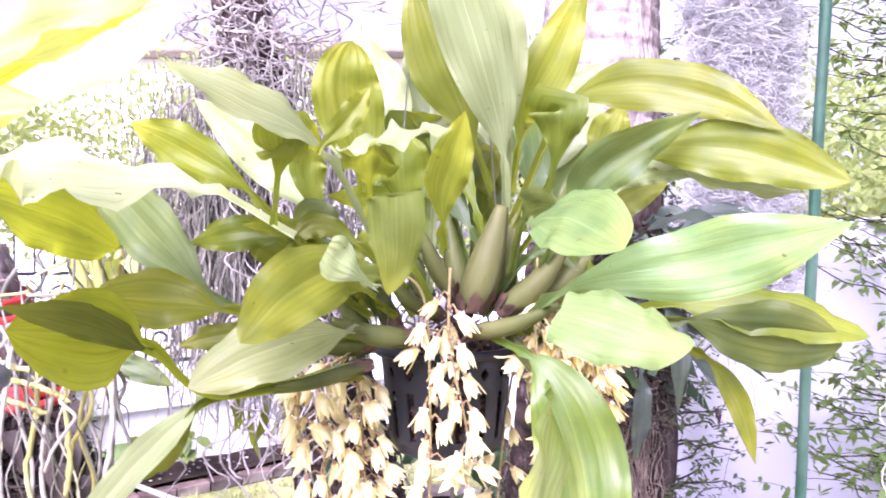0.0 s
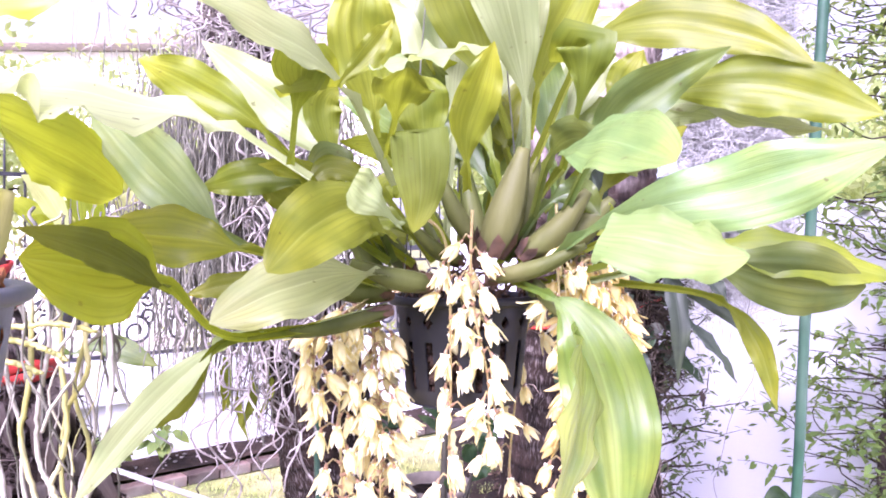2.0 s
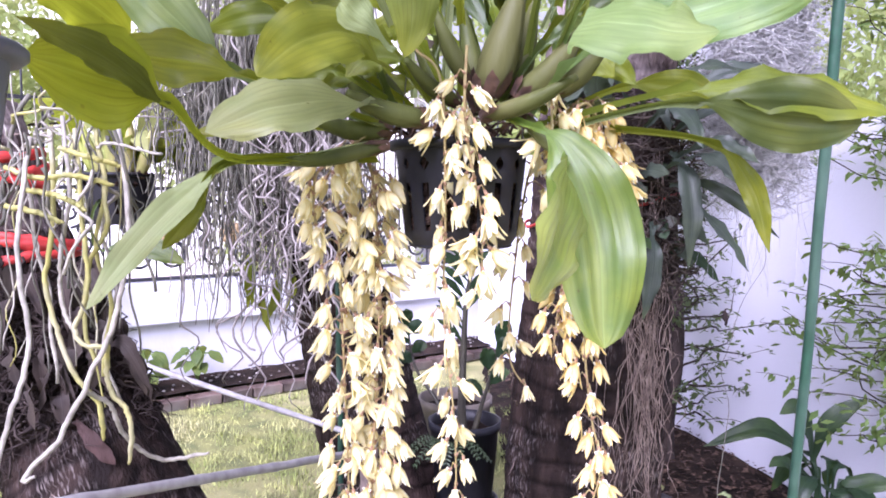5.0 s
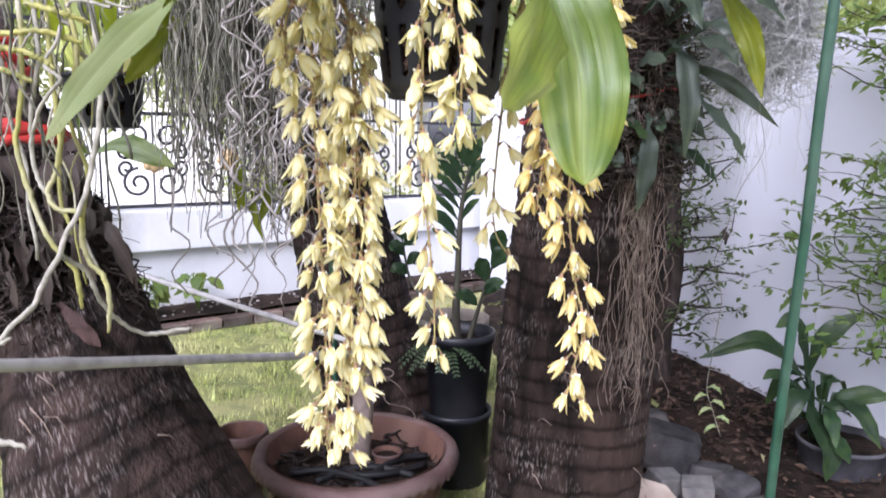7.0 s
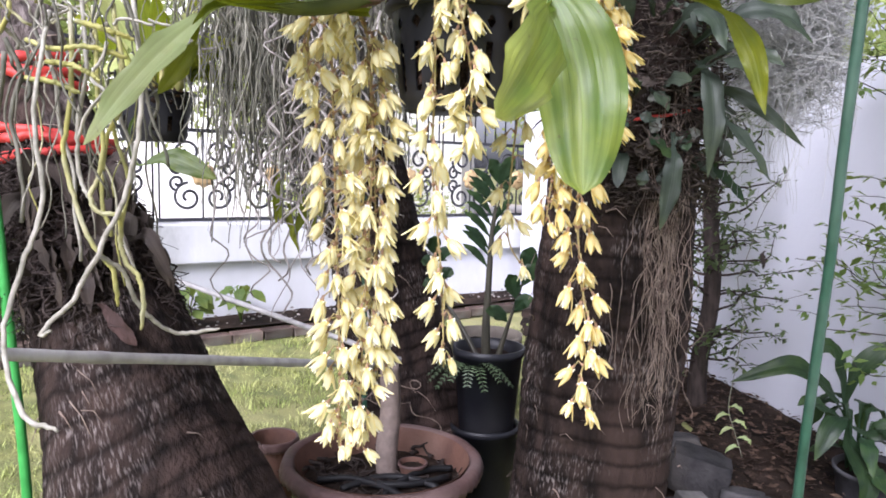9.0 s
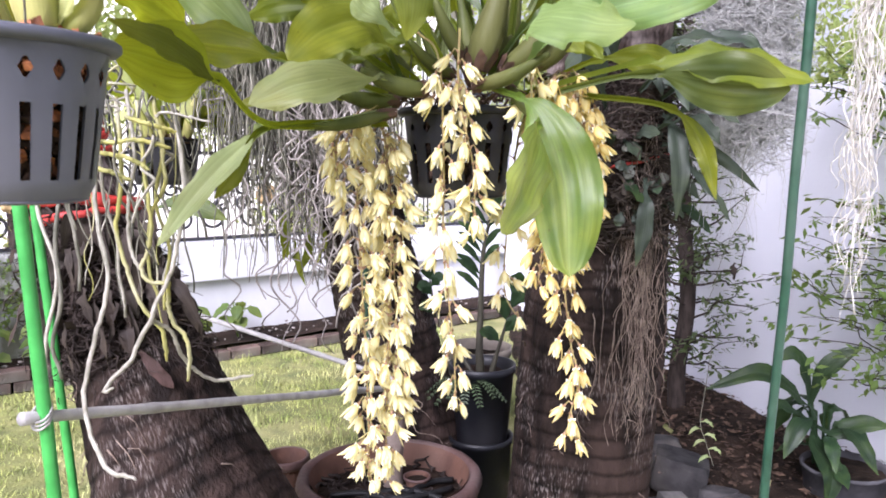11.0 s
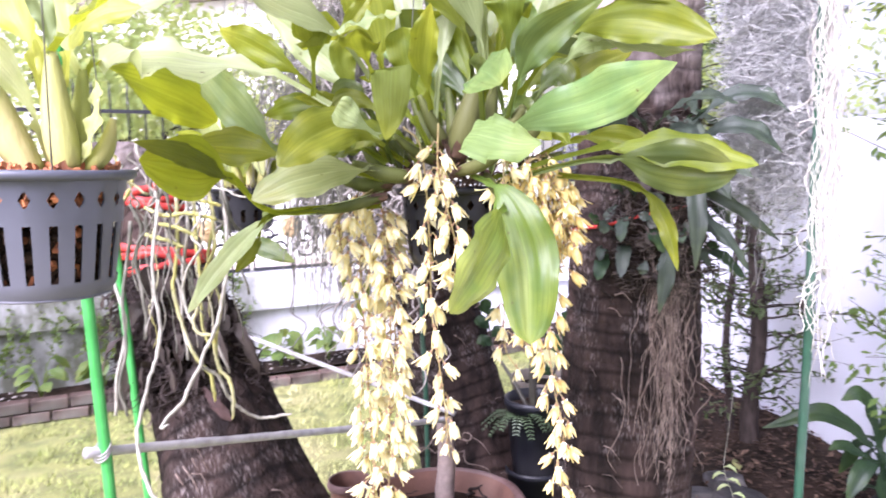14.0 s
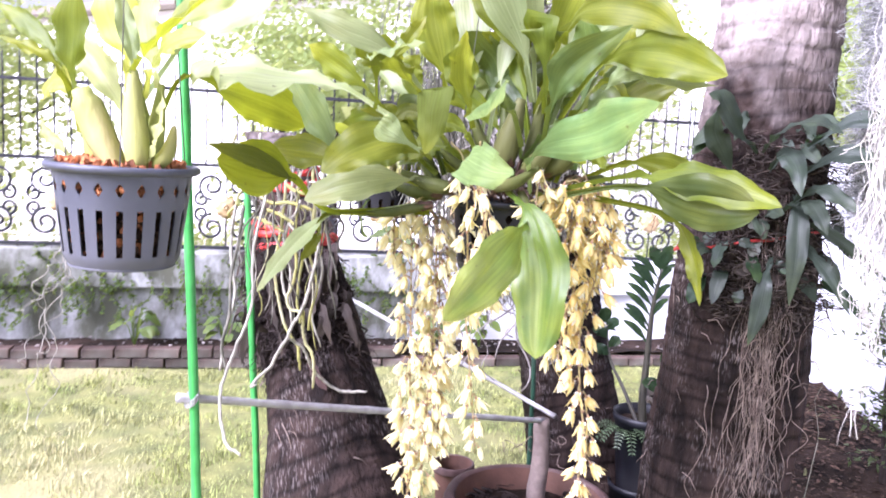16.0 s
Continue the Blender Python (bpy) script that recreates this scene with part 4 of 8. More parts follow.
# ---- the hanging orchid and its black basket ----
PX, PY, PZ, PH = 0.005, 1.03, 1.226, 0.138
black_pot = net_pot("hanging_basket", (PX, PY, PZ), 0.092, 0.076, PH, M_BLACK, "black slotted plastic orchid basket holding the flowering orchid", slots=16, lip=0.010)
chips(black_pot, "potting_bark", M_DARKCHIP, lambda z: 0.076 + 0.016 * z / PH, 0.004, 0.132, 900, 0.020, 5, "dark brown bark pieces")
for k in range(3):
    a = radians(90 + 120 * k)
    bm = bmesh.new()
    top = Vector((0.0, 0.02, 1.6))
    tube(bm, [Vector((0.094 * math.cos(a), 0.094 * math.sin(a), PH)), Vector((0.02 * math.cos(a), 0.02 * math.sin(a), 0.95)), top], 0.0011, sides=5)
    part("hanger_wire", bm, M_WIRE, black_pot, "thin galvanised hanging wire")

orchid = thing("orchid", (PX, PY, PZ + PH), "large orchid with broad pleated green leaves and pendent cream flower spikes", "orchid")
leaf(orchid, ((0.090, 0.970, 1.389), (0.148, 0.820, 1.460), (0.264, 0.740, 1.488), (0.368, 0.664, 1.523)), 0.080, (-0.59, -0.80, 0.10), 'sheen', petiole=.25, wave=.004, peak=.58, fold=8)
leaf(orchid, ((0.101, 0.660, 1.442), (0.135, 0.620, 1.435), (0.168, 0.600, 1.426), (0.203, 0.595, 1.424)), 0.064, (-0.30, -0.82, 0.42), 'satin', petiole=0, wave=.005, blunt=.3, peak=.42, b0=0.2, fold=5)
leaf(orchid, ((0.088, 0.780, 1.528), (0.105, 0.730, 1.530), (0.126, 0.675, 1.524), (0.151, 0.615, 1.500)), 0.080, (-0.55, -0.55, 0.62), 'sheen', petiole=0, blunt=.35, peak=.62, wave=.002)
leaf(orchid, ((0.086, 0.930, 1.472), (0.092, 0.860, 1.530), (0.104, 0.790, 1.545), (0.124, 0.720, 1.528)), 0.050, (-0.2, -0.9, -0.3), 'dark', petiole=.4, fold=12)
leaf(orchid, ((0.125, 0.930, 1.479), (0.152, 0.880, 1.548), (0.192, 0.850, 1.601), (0.287, 0.822, 1.652)), 0.062, (-0.14, -0.93, -0.34), 'dark', petiole=.3, fold=25)
leaf(orchid, ((0.090, 0.970, 1.530), (0.154, 0.930, 1.675), (0.219, 0.880, 1.695), (0.306, 0.840, 1.675), (0.370, 0.800, 1.628)), 0.066, (-0.49, -0.86, 0.15), 'olive', petiole=.25, wave=.003)
leaf(orchid, ((0.109, 0.980, 1.478), (0.224, 0.900, 1.604), (0.328, 0.830, 1.612), (0.432, 0.780, 1.571)), 0.072, (-0.49, -0.87, 0.09), 'olive', petiole=.38, blunt=.3, wave=.005, pleat=1.2)
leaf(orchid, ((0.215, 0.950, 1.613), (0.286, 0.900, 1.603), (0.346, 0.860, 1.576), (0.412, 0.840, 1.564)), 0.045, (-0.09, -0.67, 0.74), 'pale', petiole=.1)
leaf(orchid, ((-0.401, 0.550, 1.620), (-0.348, 0.580, 1.658), (-0.300, 0.600, 1.686), (-0.237, 0.620, 1.715)), 0.048, (0.38, -0.92, -0.10), 'yellow', petiole=.05, wave=.002)
leaf(orchid, ((0.092, 0.990, 1.380), (0.266, 0.950, 1.424), (0.380, 0.910, 1.426), (0.511, 0.884, 1.395)), 0.068, (-0.11, -0.80, 0.55), 'olive', petiole=.42, fold=9, wave=.004, blunt=.3)
leaf(orchid, ((0.087, 0.980, 1.373), (0.267, 0.930, 1.412), (0.376, 0.900, 1.397), (0.481, 0.890, 1.384)), 0.092, (-0.20, -0.95, -0.22), 'dark', petiole=.42, fold=8, blunt=.3, peak=.55, pleat=2)
leaf(orchid, ((0.203, 1.000, 1.386), (0.331, 0.980, 1.366), (0.379, 0.960, 1.310), (0.401, 0.947, 1.224)), 0.031, (-0.31, -0.95, 0.07), 'olive', petiole=.4, fold=25)
leaf(orchid, ((0.062, 0.930, 1.391), (0.122, 0.875, 1.355), (0.160, 0.850, 1.256), (0.167, 0.830, 1.121)), 0.104, (-0.16, -0.97, 0.16), 'fading', petiole=.22, blunt=.5, wave=.004, peak=.55, pleat=2.5)
leaf(orchid, ((0.119, 0.870, 1.341), (0.120, 0.800, 1.303), (0.100, 0.740, 1.252), (0.067, 0.683, 1.196)), 0.086, (0.86, -0.50, 0.12), 'fading', petiole=.08, blunt=.35, wave=.003)
leaf(orchid, ((-0.105, 0.950, 1.384), (-0.236, 0.860, 1.426), (-0.314, 0.830, 1.443), (-0.392, 0.808, 1.449)), 0.070, (0.34, -0.88, 0.34), 'lime', petiole=.4, fold=15)
leaf(orchid, ((-0.105, 0.950, 1.355), (-0.256, 0.840, 1.334), (-0.319, 0.800, 1.394), (-0.369, 0.760, 1.410), (-0.415, 0.700, 1.423)), 0.105, (0.66, -0.75, -0.02), 'golden', petiole=.52, fold=30, blunt=.3, pleat=3.5)
leaf(orchid, ((-0.095, 0.930, 1.358), (-0.205, 0.880, 1.332), (-0.259, 0.850, 1.332), (-0.305, 0.840, 1.298), (-0.365, 0.830, 1.236), (-0.420, 0.820, 1.163)), 0.038, (0.11, -0.95, 0.20), 'mint', petiole=.48, fold=20, blunt=.3)
leaf(orchid, ((-0.104, 0.940, 1.343), (-0.258, 0.845, 1.333), (-0.302, 0.860, 1.284), (-0.352, 0.870, 1.228)), 0.028, (-0.04, -0.98, -0.20), 'olive', petiole=.62)
leaf(orchid, ((-0.119, 0.950, 1.392), (-0.258, 0.880, 1.437), (-0.348, 0.920, 1.508), (-0.461, 0.950, 1.613)), 0.082, (-0.32, -0.95, 0.01), 'satin', petiole=.38, fold=12, peak=.6, blunt=.3)
leaf(orchid, ((-0.188, 0.930, 1.515), (-0.277, 0.875, 1.569), (-0.351, 0.760, 1.576), (-0.412, 0.687, 1.569), (-0.416, 0.660, 1.562)), 0.098, (-0.05, -0.82, 0.55), 'lit_white', petiole=.25, wave=.008, blunt=.4)
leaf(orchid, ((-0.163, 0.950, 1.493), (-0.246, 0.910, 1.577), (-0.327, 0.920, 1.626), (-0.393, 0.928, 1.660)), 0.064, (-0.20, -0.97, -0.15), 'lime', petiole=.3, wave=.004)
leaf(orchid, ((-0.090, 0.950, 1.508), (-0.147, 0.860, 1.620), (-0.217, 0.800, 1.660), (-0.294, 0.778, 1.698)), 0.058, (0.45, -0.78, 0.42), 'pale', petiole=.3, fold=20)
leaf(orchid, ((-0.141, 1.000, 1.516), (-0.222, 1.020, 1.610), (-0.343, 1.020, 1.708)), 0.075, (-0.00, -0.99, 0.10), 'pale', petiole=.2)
leaf(orchid, ((-0.206, 0.900, 1.530), (-0.197, 0.880, 1.585), (-0.188, 0.860, 1.611), (-0.185, 0.850, 1.632), (-0.184, 0.905, 1.622)), 0.078, (0.12, -0.95, -0.2), 'lime', petiole=.06, fan=1, fold=15, b1=.86, wave=.004)
leaf(orchid, ((-0.092, 0.900, 1.542), (-0.077, 0.780, 1.578), (-0.067, 0.720, 1.601)), 0.062, (-0.02, -0.31, -0.95), 'olive', petiole=.2, fan=1, fold=20)
leaf(orchid, ((-0.101, 0.700, 1.593), (-0.050, 0.690, 1.603), (0.007, 0.692, 1.614)), 0.060, (-0.20, -0.43, 0.88), 'pale', petiole=.02, wave=.004)
leaf(orchid, ((-0.110, 1.000, 1.577), (-0.115, 0.980, 1.643), (-0.126, 0.960, 1.714), (-0.118, 0.950, 1.768)), 0.092, (0.13, -0.97, -0.23), 'lime', petiole=.15, pleat=3.5, blunt=.4)
leaf(orchid, ((-0.146, 0.850, 1.611), (-0.107, 0.850, 1.653), (-0.085, 0.860, 1.689)), 0.030, (0.22, -0.97, -0.05), 'lime', petiole=.05, fold=30)
leaf(orchid, ((-0.066, 1.020, 1.594), (-0.084, 1.050, 1.710), (-0.124, 1.070, 1.820)), 0.080, (-0.02, -0.98, 0.21), 'pale', petiole=.1)
leaf(orchid, ((-0.055, 0.875, 1.545), (-0.055, 0.855, 1.561), (-0.053, 0.840, 1.518), (-0.054, 0.835, 1.483), (-0.062, 0.835, 1.448)), 0.066, (0.02, -0.95, -0.25), 'dull', petiole=0, b0=.26, blunt=.2, fold=8, wave=.002, peak=.5)
leaf(orchid, ((-0.318, 0.800, 1.388), (-0.342, 0.745, 1.420), (-0.367, 0.700, 1.437), (-0.394, 0.655, 1.448)), 0.036, (0.86, -0.50, -0.01), 'dull', petiole=.02, fold=14, peak=.45)
leaf(orchid, ((-0.076, 0.840, 1.455), (-0.098, 0.800, 1.478), (-0.123, 0.780, 1.499)), 0.052, (0.64, -0.74, 0.10), 'pale', petiole=.05, fan=1, pleat=5, blunt=.35, fold=4, wave=.001, b1=.92)
leaf(orchid, ((-0.085, 0.900, 1.439), (-0.121, 0.840, 1.475), (-0.161, 0.770, 1.453), (-0.199, 0.723, 1.408)), 0.084, (0.58, -0.66, 0.48), 'olive', petiole=.1, blunt=.3)
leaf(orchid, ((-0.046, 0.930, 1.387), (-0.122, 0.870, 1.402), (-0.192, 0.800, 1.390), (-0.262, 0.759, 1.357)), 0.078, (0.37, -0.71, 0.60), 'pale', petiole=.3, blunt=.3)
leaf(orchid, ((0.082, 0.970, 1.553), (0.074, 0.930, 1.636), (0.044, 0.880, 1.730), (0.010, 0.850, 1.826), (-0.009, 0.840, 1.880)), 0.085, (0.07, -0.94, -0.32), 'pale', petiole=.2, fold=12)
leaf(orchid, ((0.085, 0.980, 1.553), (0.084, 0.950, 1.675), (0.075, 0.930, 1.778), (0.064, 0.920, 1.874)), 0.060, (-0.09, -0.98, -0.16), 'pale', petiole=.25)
leaf(orchid, ((0.066, 1.000, 1.577), (0.027, 0.980, 1.681), (-0.010, 0.960, 1.765), (-0.043, 0.950, 1.864)), 0.090, (-0.03, -0.98, -0.17), 'olive', petiole=.2, fold=15)
leaf(orchid, ((0.094, 1.020, 1.579), (0.112, 1.000, 1.684), (0.147, 0.980, 1.756), (0.190, 0.970, 1.857)), 0.072, (-0.09, -0.99, -0.13), 'lime', petiole=.2)
leaf(orchid, ((0.122, 0.930, 1.530), (0.132, 0.880, 1.598), (0.135, 0.860, 1.631), (0.133, 0.850, 1.662), (0.134, 0.905, 1.650)), 0.076, (-0.15, -0.94, -0.31), 'olive', petiole=.12, fan=1, blunt=.5, fold=10, b1=.9, pleat=2)
leaf(orchid, ((-0.037, 0.980, 1.508), (-0.048, 0.950, 1.573), (-0.054, 0.930, 1.643)), 0.070, (0.08, -0.94, -0.34), 'olive', petiole=.15, fan=1, blunt=.6)
leaf(orchid, ((0.004, 0.900, 1.501), (-0.001, 0.860, 1.560), (0.013, 0.820, 1.607), (0.024, 0.800, 1.649)), 0.050, (-0.23, -0.84, -0.50), 'lime', petiole=.15, fold=25)
leaf(orchid, ((0.196, 1.000, 1.600), (0.223, 1.000, 1.654), (0.246, 1.000, 1.696)), 0.055, (-0.11, -0.99, 0.06), 'lime', petiole=.1, pleat=2)
leaf(orchid, ((0.215, 0.950, 1.570), (0.258, 0.920, 1.599), (0.304, 0.900, 1.589)), 0.038, (-0.46, -0.88, -0.15), 'pale', petiole=.1)
leaf(orchid, ((0.046, 1.080, 1.534), (0.030, 1.100, 1.635), (-0.021, 1.120, 1.749), (-0.038, 1.120, 1.861)), 0.085, (-0.07, -1.00, 0.07), 'dark', petiole=.2)
leaf(orchid, ((0.079, 1.080, 1.550), (0.056, 1.100, 1.619), (0.014, 1.140, 1.684)), 0.060, (-0.25, -0.92, 0.29), 'olive', petiole=.2)
leaf(orchid, ((-0.051, 1.050, 1.549), (-0.032, 1.060, 1.631), (-0.072, 1.000, 1.688)), 0.070, (0.06, -0.94, -0.33), 'dark', petiole=.2, blunt=.4)
leaf(orchid, ((-0.141, 1.000, 1.378), (-0.273, 0.980, 1.387), (-0.348, 0.970, 1.373)), 0.035, (0.12, -0.92, 0.38), 'olive', petiole=.3)
leaf(orchid, ((-0.163, 0.950, 1.508), (-0.250, 0.950, 1.521), (-0.333, 0.970, 1.508)), 0.048, (-0.12, -0.99, -0.02), 'olive', petiole=.2)
leaf(orchid, ((-0.130, 0.980, 1.456), (-0.211, 0.970, 1.507), (-0.264, 0.960, 1.534)), 0.070, (0.16, -0.99, 0.02), 'olive', petiole=.2)
leaf(orchid, ((-0.137, 0.970, 1.486), (-0.190, 0.940, 1.522), (-0.244, 0.900, 1.530)), 0.030, (0.60, -0.77, 0.23), 'lime', petiole=.1)
leaf(orchid, ((0.173, 1.050, 1.469), (0.246, 1.050, 1.565), (0.335, 1.080, 1.608)), 0.060, (-0.07, -0.96, 0.28), 'olive', petiole=.2)
leaf(orchid, ((-0.019, 1.050, 1.533), (-0.038, 1.120, 1.706), (-0.021, 1.150, 1.835), (-0.039, 1.160, 1.945)), 0.070, (0.02, -0.99, 0.17), 'lime', petiole=.3)
leaf(orchid, ((0.121, 1.080, 1.534), (0.185, 1.120, 1.664), (0.243, 1.150, 1.782)), 0.070, (0.03, -0.97, 0.26), 'pale', petiole=.3)
leaf(orchid, ((-0.156, 1.000, 1.516), (-0.179, 0.980, 1.606), (-0.159, 0.970, 1.642)), 0.050, (0.18, -0.96, -0.22), 'olive', petiole=.15)
leaf(orchid, ((0.033, 1.105, 1.433), (0.053, 1.125, 1.524), (0.080, 1.145, 1.590), (0.108, 1.123, 1.580)), 0.051, (-0.11, -0.99, 0.07), 'glossy', petiole=.3, fold=20)
leaf(orchid, ((-0.019, 1.000, 1.440), (-0.007, 1.020, 1.600), (0.011, 1.040, 1.718), (0.031, 1.014, 1.726)), 0.050, (0.02, -1.00, -0.05), 'pale', petiole=.3, fold=8)
leaf(orchid, ((0.043, 1.131, 1.432), (0.064, 1.151, 1.594), (0.095, 1.171, 1.712), (0.132, 1.203, 1.708)), 0.064, (0.16, -0.93, 0.33), 'pale', petiole=.3, fold=8)
leaf(orchid, ((0.142, 1.068, 1.435), (0.138, 1.088, 1.575), (0.132, 1.108, 1.677), (0.121, 1.102, 1.731)), 0.065, (-0.14, -0.99, 0.07), 'glossy', petiole=.3, fold=8)
leaf(orchid, ((0.050, 1.081, 1.435), (0.005, 1.101, 1.571), (-0.060, 1.121, 1.670), (-0.132, 1.108, 1.700)), 0.059, (-0.07, -1.00, -0.02), 'glossy', petiole=.3, fold=20)
leaf(orchid, ((-0.049, 1.031, 1.438), (-0.020, 1.051, 1.534), (0.022, 1.071, 1.604), (0.073, 1.097, 1.645)), 0.054, (0.29, -0.94, 0.14), 'dark', petiole=.3, fold=8)
leaf(orchid, ((0.003, 1.059, 1.436), (0.010, 1.079, 1.585), (0.022, 1.099, 1.693), (0.034, 1.077, 1.688)), 0.065, (0.08, -1.00, -0.04), 'olive', petiole=.3, fold=8)
leaf(orchid, ((0.071, 1.007, 1.439), (0.042, 1.027, 1.566), (-0.000, 1.047, 1.658), (-0.048, 1.009, 1.688)), 0.047, (-0.06, -0.98, -0.19), 'lime', petiole=.3, fold=14)
leaf(orchid, ((0.038, 1.096, 1.434), (0.064, 1.116, 1.562), (0.101, 1.136, 1.655), (0.138, 1.110, 1.663)), 0.055, (-0.08, -1.00, -0.00), 'lime', petiole=.3, fold=8)
leaf(orchid, ((0.129, 1.027, 1.438), (0.176, 1.047, 1.544), (0.242, 1.067, 1.621), (0.319, 1.082, 1.622)), 0.066, (0.31, -0.94, -0.15), 'dark', petiole=.3, fold=14)
leaf(orchid, ((-0.032, 1.127, 1.432), (-0.033, 1.147, 1.536), (-0.033, 1.167, 1.611), (-0.032, 1.143, 1.604)), 0.058, (0.03, -1.00, -0.06), 'dark', petiole=.3, fold=20)
leaf(orchid, ((0.112, 1.102, 1.433), (0.083, 1.122, 1.564), (0.042, 1.142, 1.659), (-0.007, 1.145, 1.678)), 0.051, (-0.06, -0.99, 0.15), 'glossy', petiole=.3, fold=8)
leaf(orchid, ((0.027, 1.099, 1.434), (-0.023, 1.119, 1.543), (-0.095, 1.139, 1.623), (-0.178, 1.143, 1.661)), 0.055, (-0.03, -0.99, 0.16), 'glossy', petiole=.3, fold=14)
leaf(orchid, ((0.040, 1.005, 1.439), (-0.010, 1.025, 1.511), (-0.083, 1.045, 1.564), (-0.160, 1.011, 1.574)), 0.048, (0.01, -0.98, -0.20), 'lime', petiole=.3, fold=8)
leaf(orchid, ((0.052, 1.100, 1.434), (0.100, 1.120, 1.608), (0.168, 1.140, 1.736), (0.240, 1.122, 1.781)), 0.059, (-0.10, -0.99, 0.09), 'pale', petiole=.3, fold=20)
leaf(orchid, ((0.054, 1.157, 1.430), (0.071, 1.177, 1.551), (0.095, 1.197, 1.640), (0.122, 1.206, 1.638)), 0.049, (0.27, -0.95, 0.16), 'olive', petiole=.3, fold=8)
leaf(orchid, ((0.127, 1.086, 1.434), (0.161, 1.106, 1.548), (0.209, 1.126, 1.630), (0.255, 1.101, 1.622)), 0.052, (-0.17, -0.97, 0.15), 'glossy', petiole=.3, fold=20)
leaf(orchid, ((0.048, 1.100, 1.434), (0.007, 1.120, 1.564), (-0.053, 1.140, 1.659), (-0.118, 1.119, 1.690)), 0.051, (-0.07, -0.99, -0.08), 'dark', petiole=.3, fold=8)
leaf(orchid, ((0.074, 1.023, 1.438), (0.033, 1.043, 1.539), (-0.027, 1.063, 1.612), (-0.098, 1.079, 1.640)), 0.060, (-0.08, -0.97, 0.24), 'dark', petiole=.3, fold=8)
leaf(orchid, ((-0.063, 1.078, 1.435), (-0.070, 1.098, 1.527), (-0.080, 1.118, 1.595), (-0.088, 1.092, 1.614)), 0.050, (0.04, -1.00, -0.06), 'pale', petiole=.3, fold=8)
leaf(orchid, ((-0.007, 0.985, 1.410), (-0.052, 0.985, 1.490), (-0.091, 0.975, 1.512), (-0.118, 0.965, 1.481)), 0.037, (0.26, -0.95, 0.17), 'lime', petiole=.35, fold=20)
leaf(orchid, ((-0.012, 0.980, 1.411), (-0.080, 0.980, 1.457), (-0.137, 0.970, 1.459), (-0.177, 0.960, 1.433)), 0.043, (0.12, -0.94, 0.31), 'olive', petiole=.35, fold=14)
leaf(orchid, ((-0.023, 0.937, 1.415), (-0.071, 0.937, 1.461), (-0.112, 0.927, 1.464), (-0.140, 0.917, 1.439)), 0.047, (0.15, -0.91, 0.38), 'olive', petiole=.35, fold=20)
leaf(orchid, ((-0.092, 0.946, 1.414), (-0.153, 0.946, 1.451), (-0.204, 0.936, 1.447), (-0.239, 0.926, 1.424)), 0.049, (0.26, -0.96, -0.12), 'olive', petiole=.35, fold=14)
leaf(orchid, ((-0.038, 0.956, 1.413), (-0.105, 0.956, 1.502), (-0.162, 0.946, 1.531), (-0.202, 0.936, 1.499)), 0.033, (0.20, -0.97, 0.11), 'olive', petiole=.35, fold=14)
leaf(orchid, ((-0.079, 1.070, 1.403), (-0.146, 1.070, 1.453), (-0.203, 1.060, 1.455), (-0.242, 1.050, 1.427)), 0.052, (0.08, -0.91, 0.40), 'dark', petiole=.35, fold=8)
leaf(orchid, ((-0.092, 1.026, 1.407), (-0.140, 1.026, 1.480), (-0.181, 1.016, 1.498), (-0.208, 1.006, 1.466)), 0.050, (0.26, -0.96, 0.11), 'dark', petiole=.35, fold=14)
leaf(orchid, ((-0.061, 0.987, 1.410), (-0.136, 0.987, 1.458), (-0.200, 0.977, 1.460), (-0.244, 0.967, 1.434)), 0.050, (0.19, -0.98, -0.04), 'lime', petiole=.35, fold=14)
leaf(orchid, ((-0.089, 0.970, 1.412), (-0.131, 0.970, 1.509), (-0.167, 0.960, 1.544), (-0.191, 0.950, 1.509)), 0.046, (0.30, -0.91, 0.27), 'dark', petiole=.35, fold=20)
leaf(orchid, ((-0.012, 1.046, 1.405), (-0.060, 1.046, 1.445), (-0.101, 1.036, 1.441), (-0.129, 1.026, 1.415)), 0.052, (0.11, -0.92, 0.36), 'olive', petiole=.35, fold=20)
leaf(orchid, ((0.073, 0.962, 1.412), (0.124, 0.962, 1.465), (0.167, 0.952, 1.471), (0.196, 0.942, 1.445)), 0.048, (-0.25, -0.97, 0.06), 'lime', petiole=.4, fold=8)
leaf(orchid, ((0.119, 1.026, 1.407), (0.164, 1.026, 1.526), (0.201, 1.016, 1.574), (0.227, 1.006, 1.534)), 0.039, (-0.31, -0.95, 0.06), 'lime', petiole=.4, fold=14)
leaf(orchid, ((0.056, 0.961, 1.413), (0.105, 0.961, 1.483), (0.145, 0.951, 1.501), (0.173, 0.941, 1.472)), 0.042, (-0.28, -0.96, 0.02), 'dark', petiole=.4, fold=20)
leaf(orchid, ((0.129, 1.062, 1.403), (0.229, 1.062, 1.450), (0.314, 1.052, 1.449), (0.373, 1.042, 1.422)), 0.051, (-0.17, -0.97, -0.16), 'lime', petiole=.4, fold=14)
leaf(orchid, ((0.115, 1.004, 1.409), (0.164, 1.004, 1.520), (0.204, 0.994, 1.563), (0.232, 0.984, 1.525)), 0.050, (-0.29, -0.95, 0.12), 'dark', petiole=.4, fold=8)
leaf(orchid, ((0.118, 0.976, 1.411), (0.163, 0.976, 1.460), (0.201, 0.966, 1.463), (0.227, 0.956, 1.438)), 0.032, (-0.32, -0.94, -0.08), 'olive', petiole=.4, fold=8)
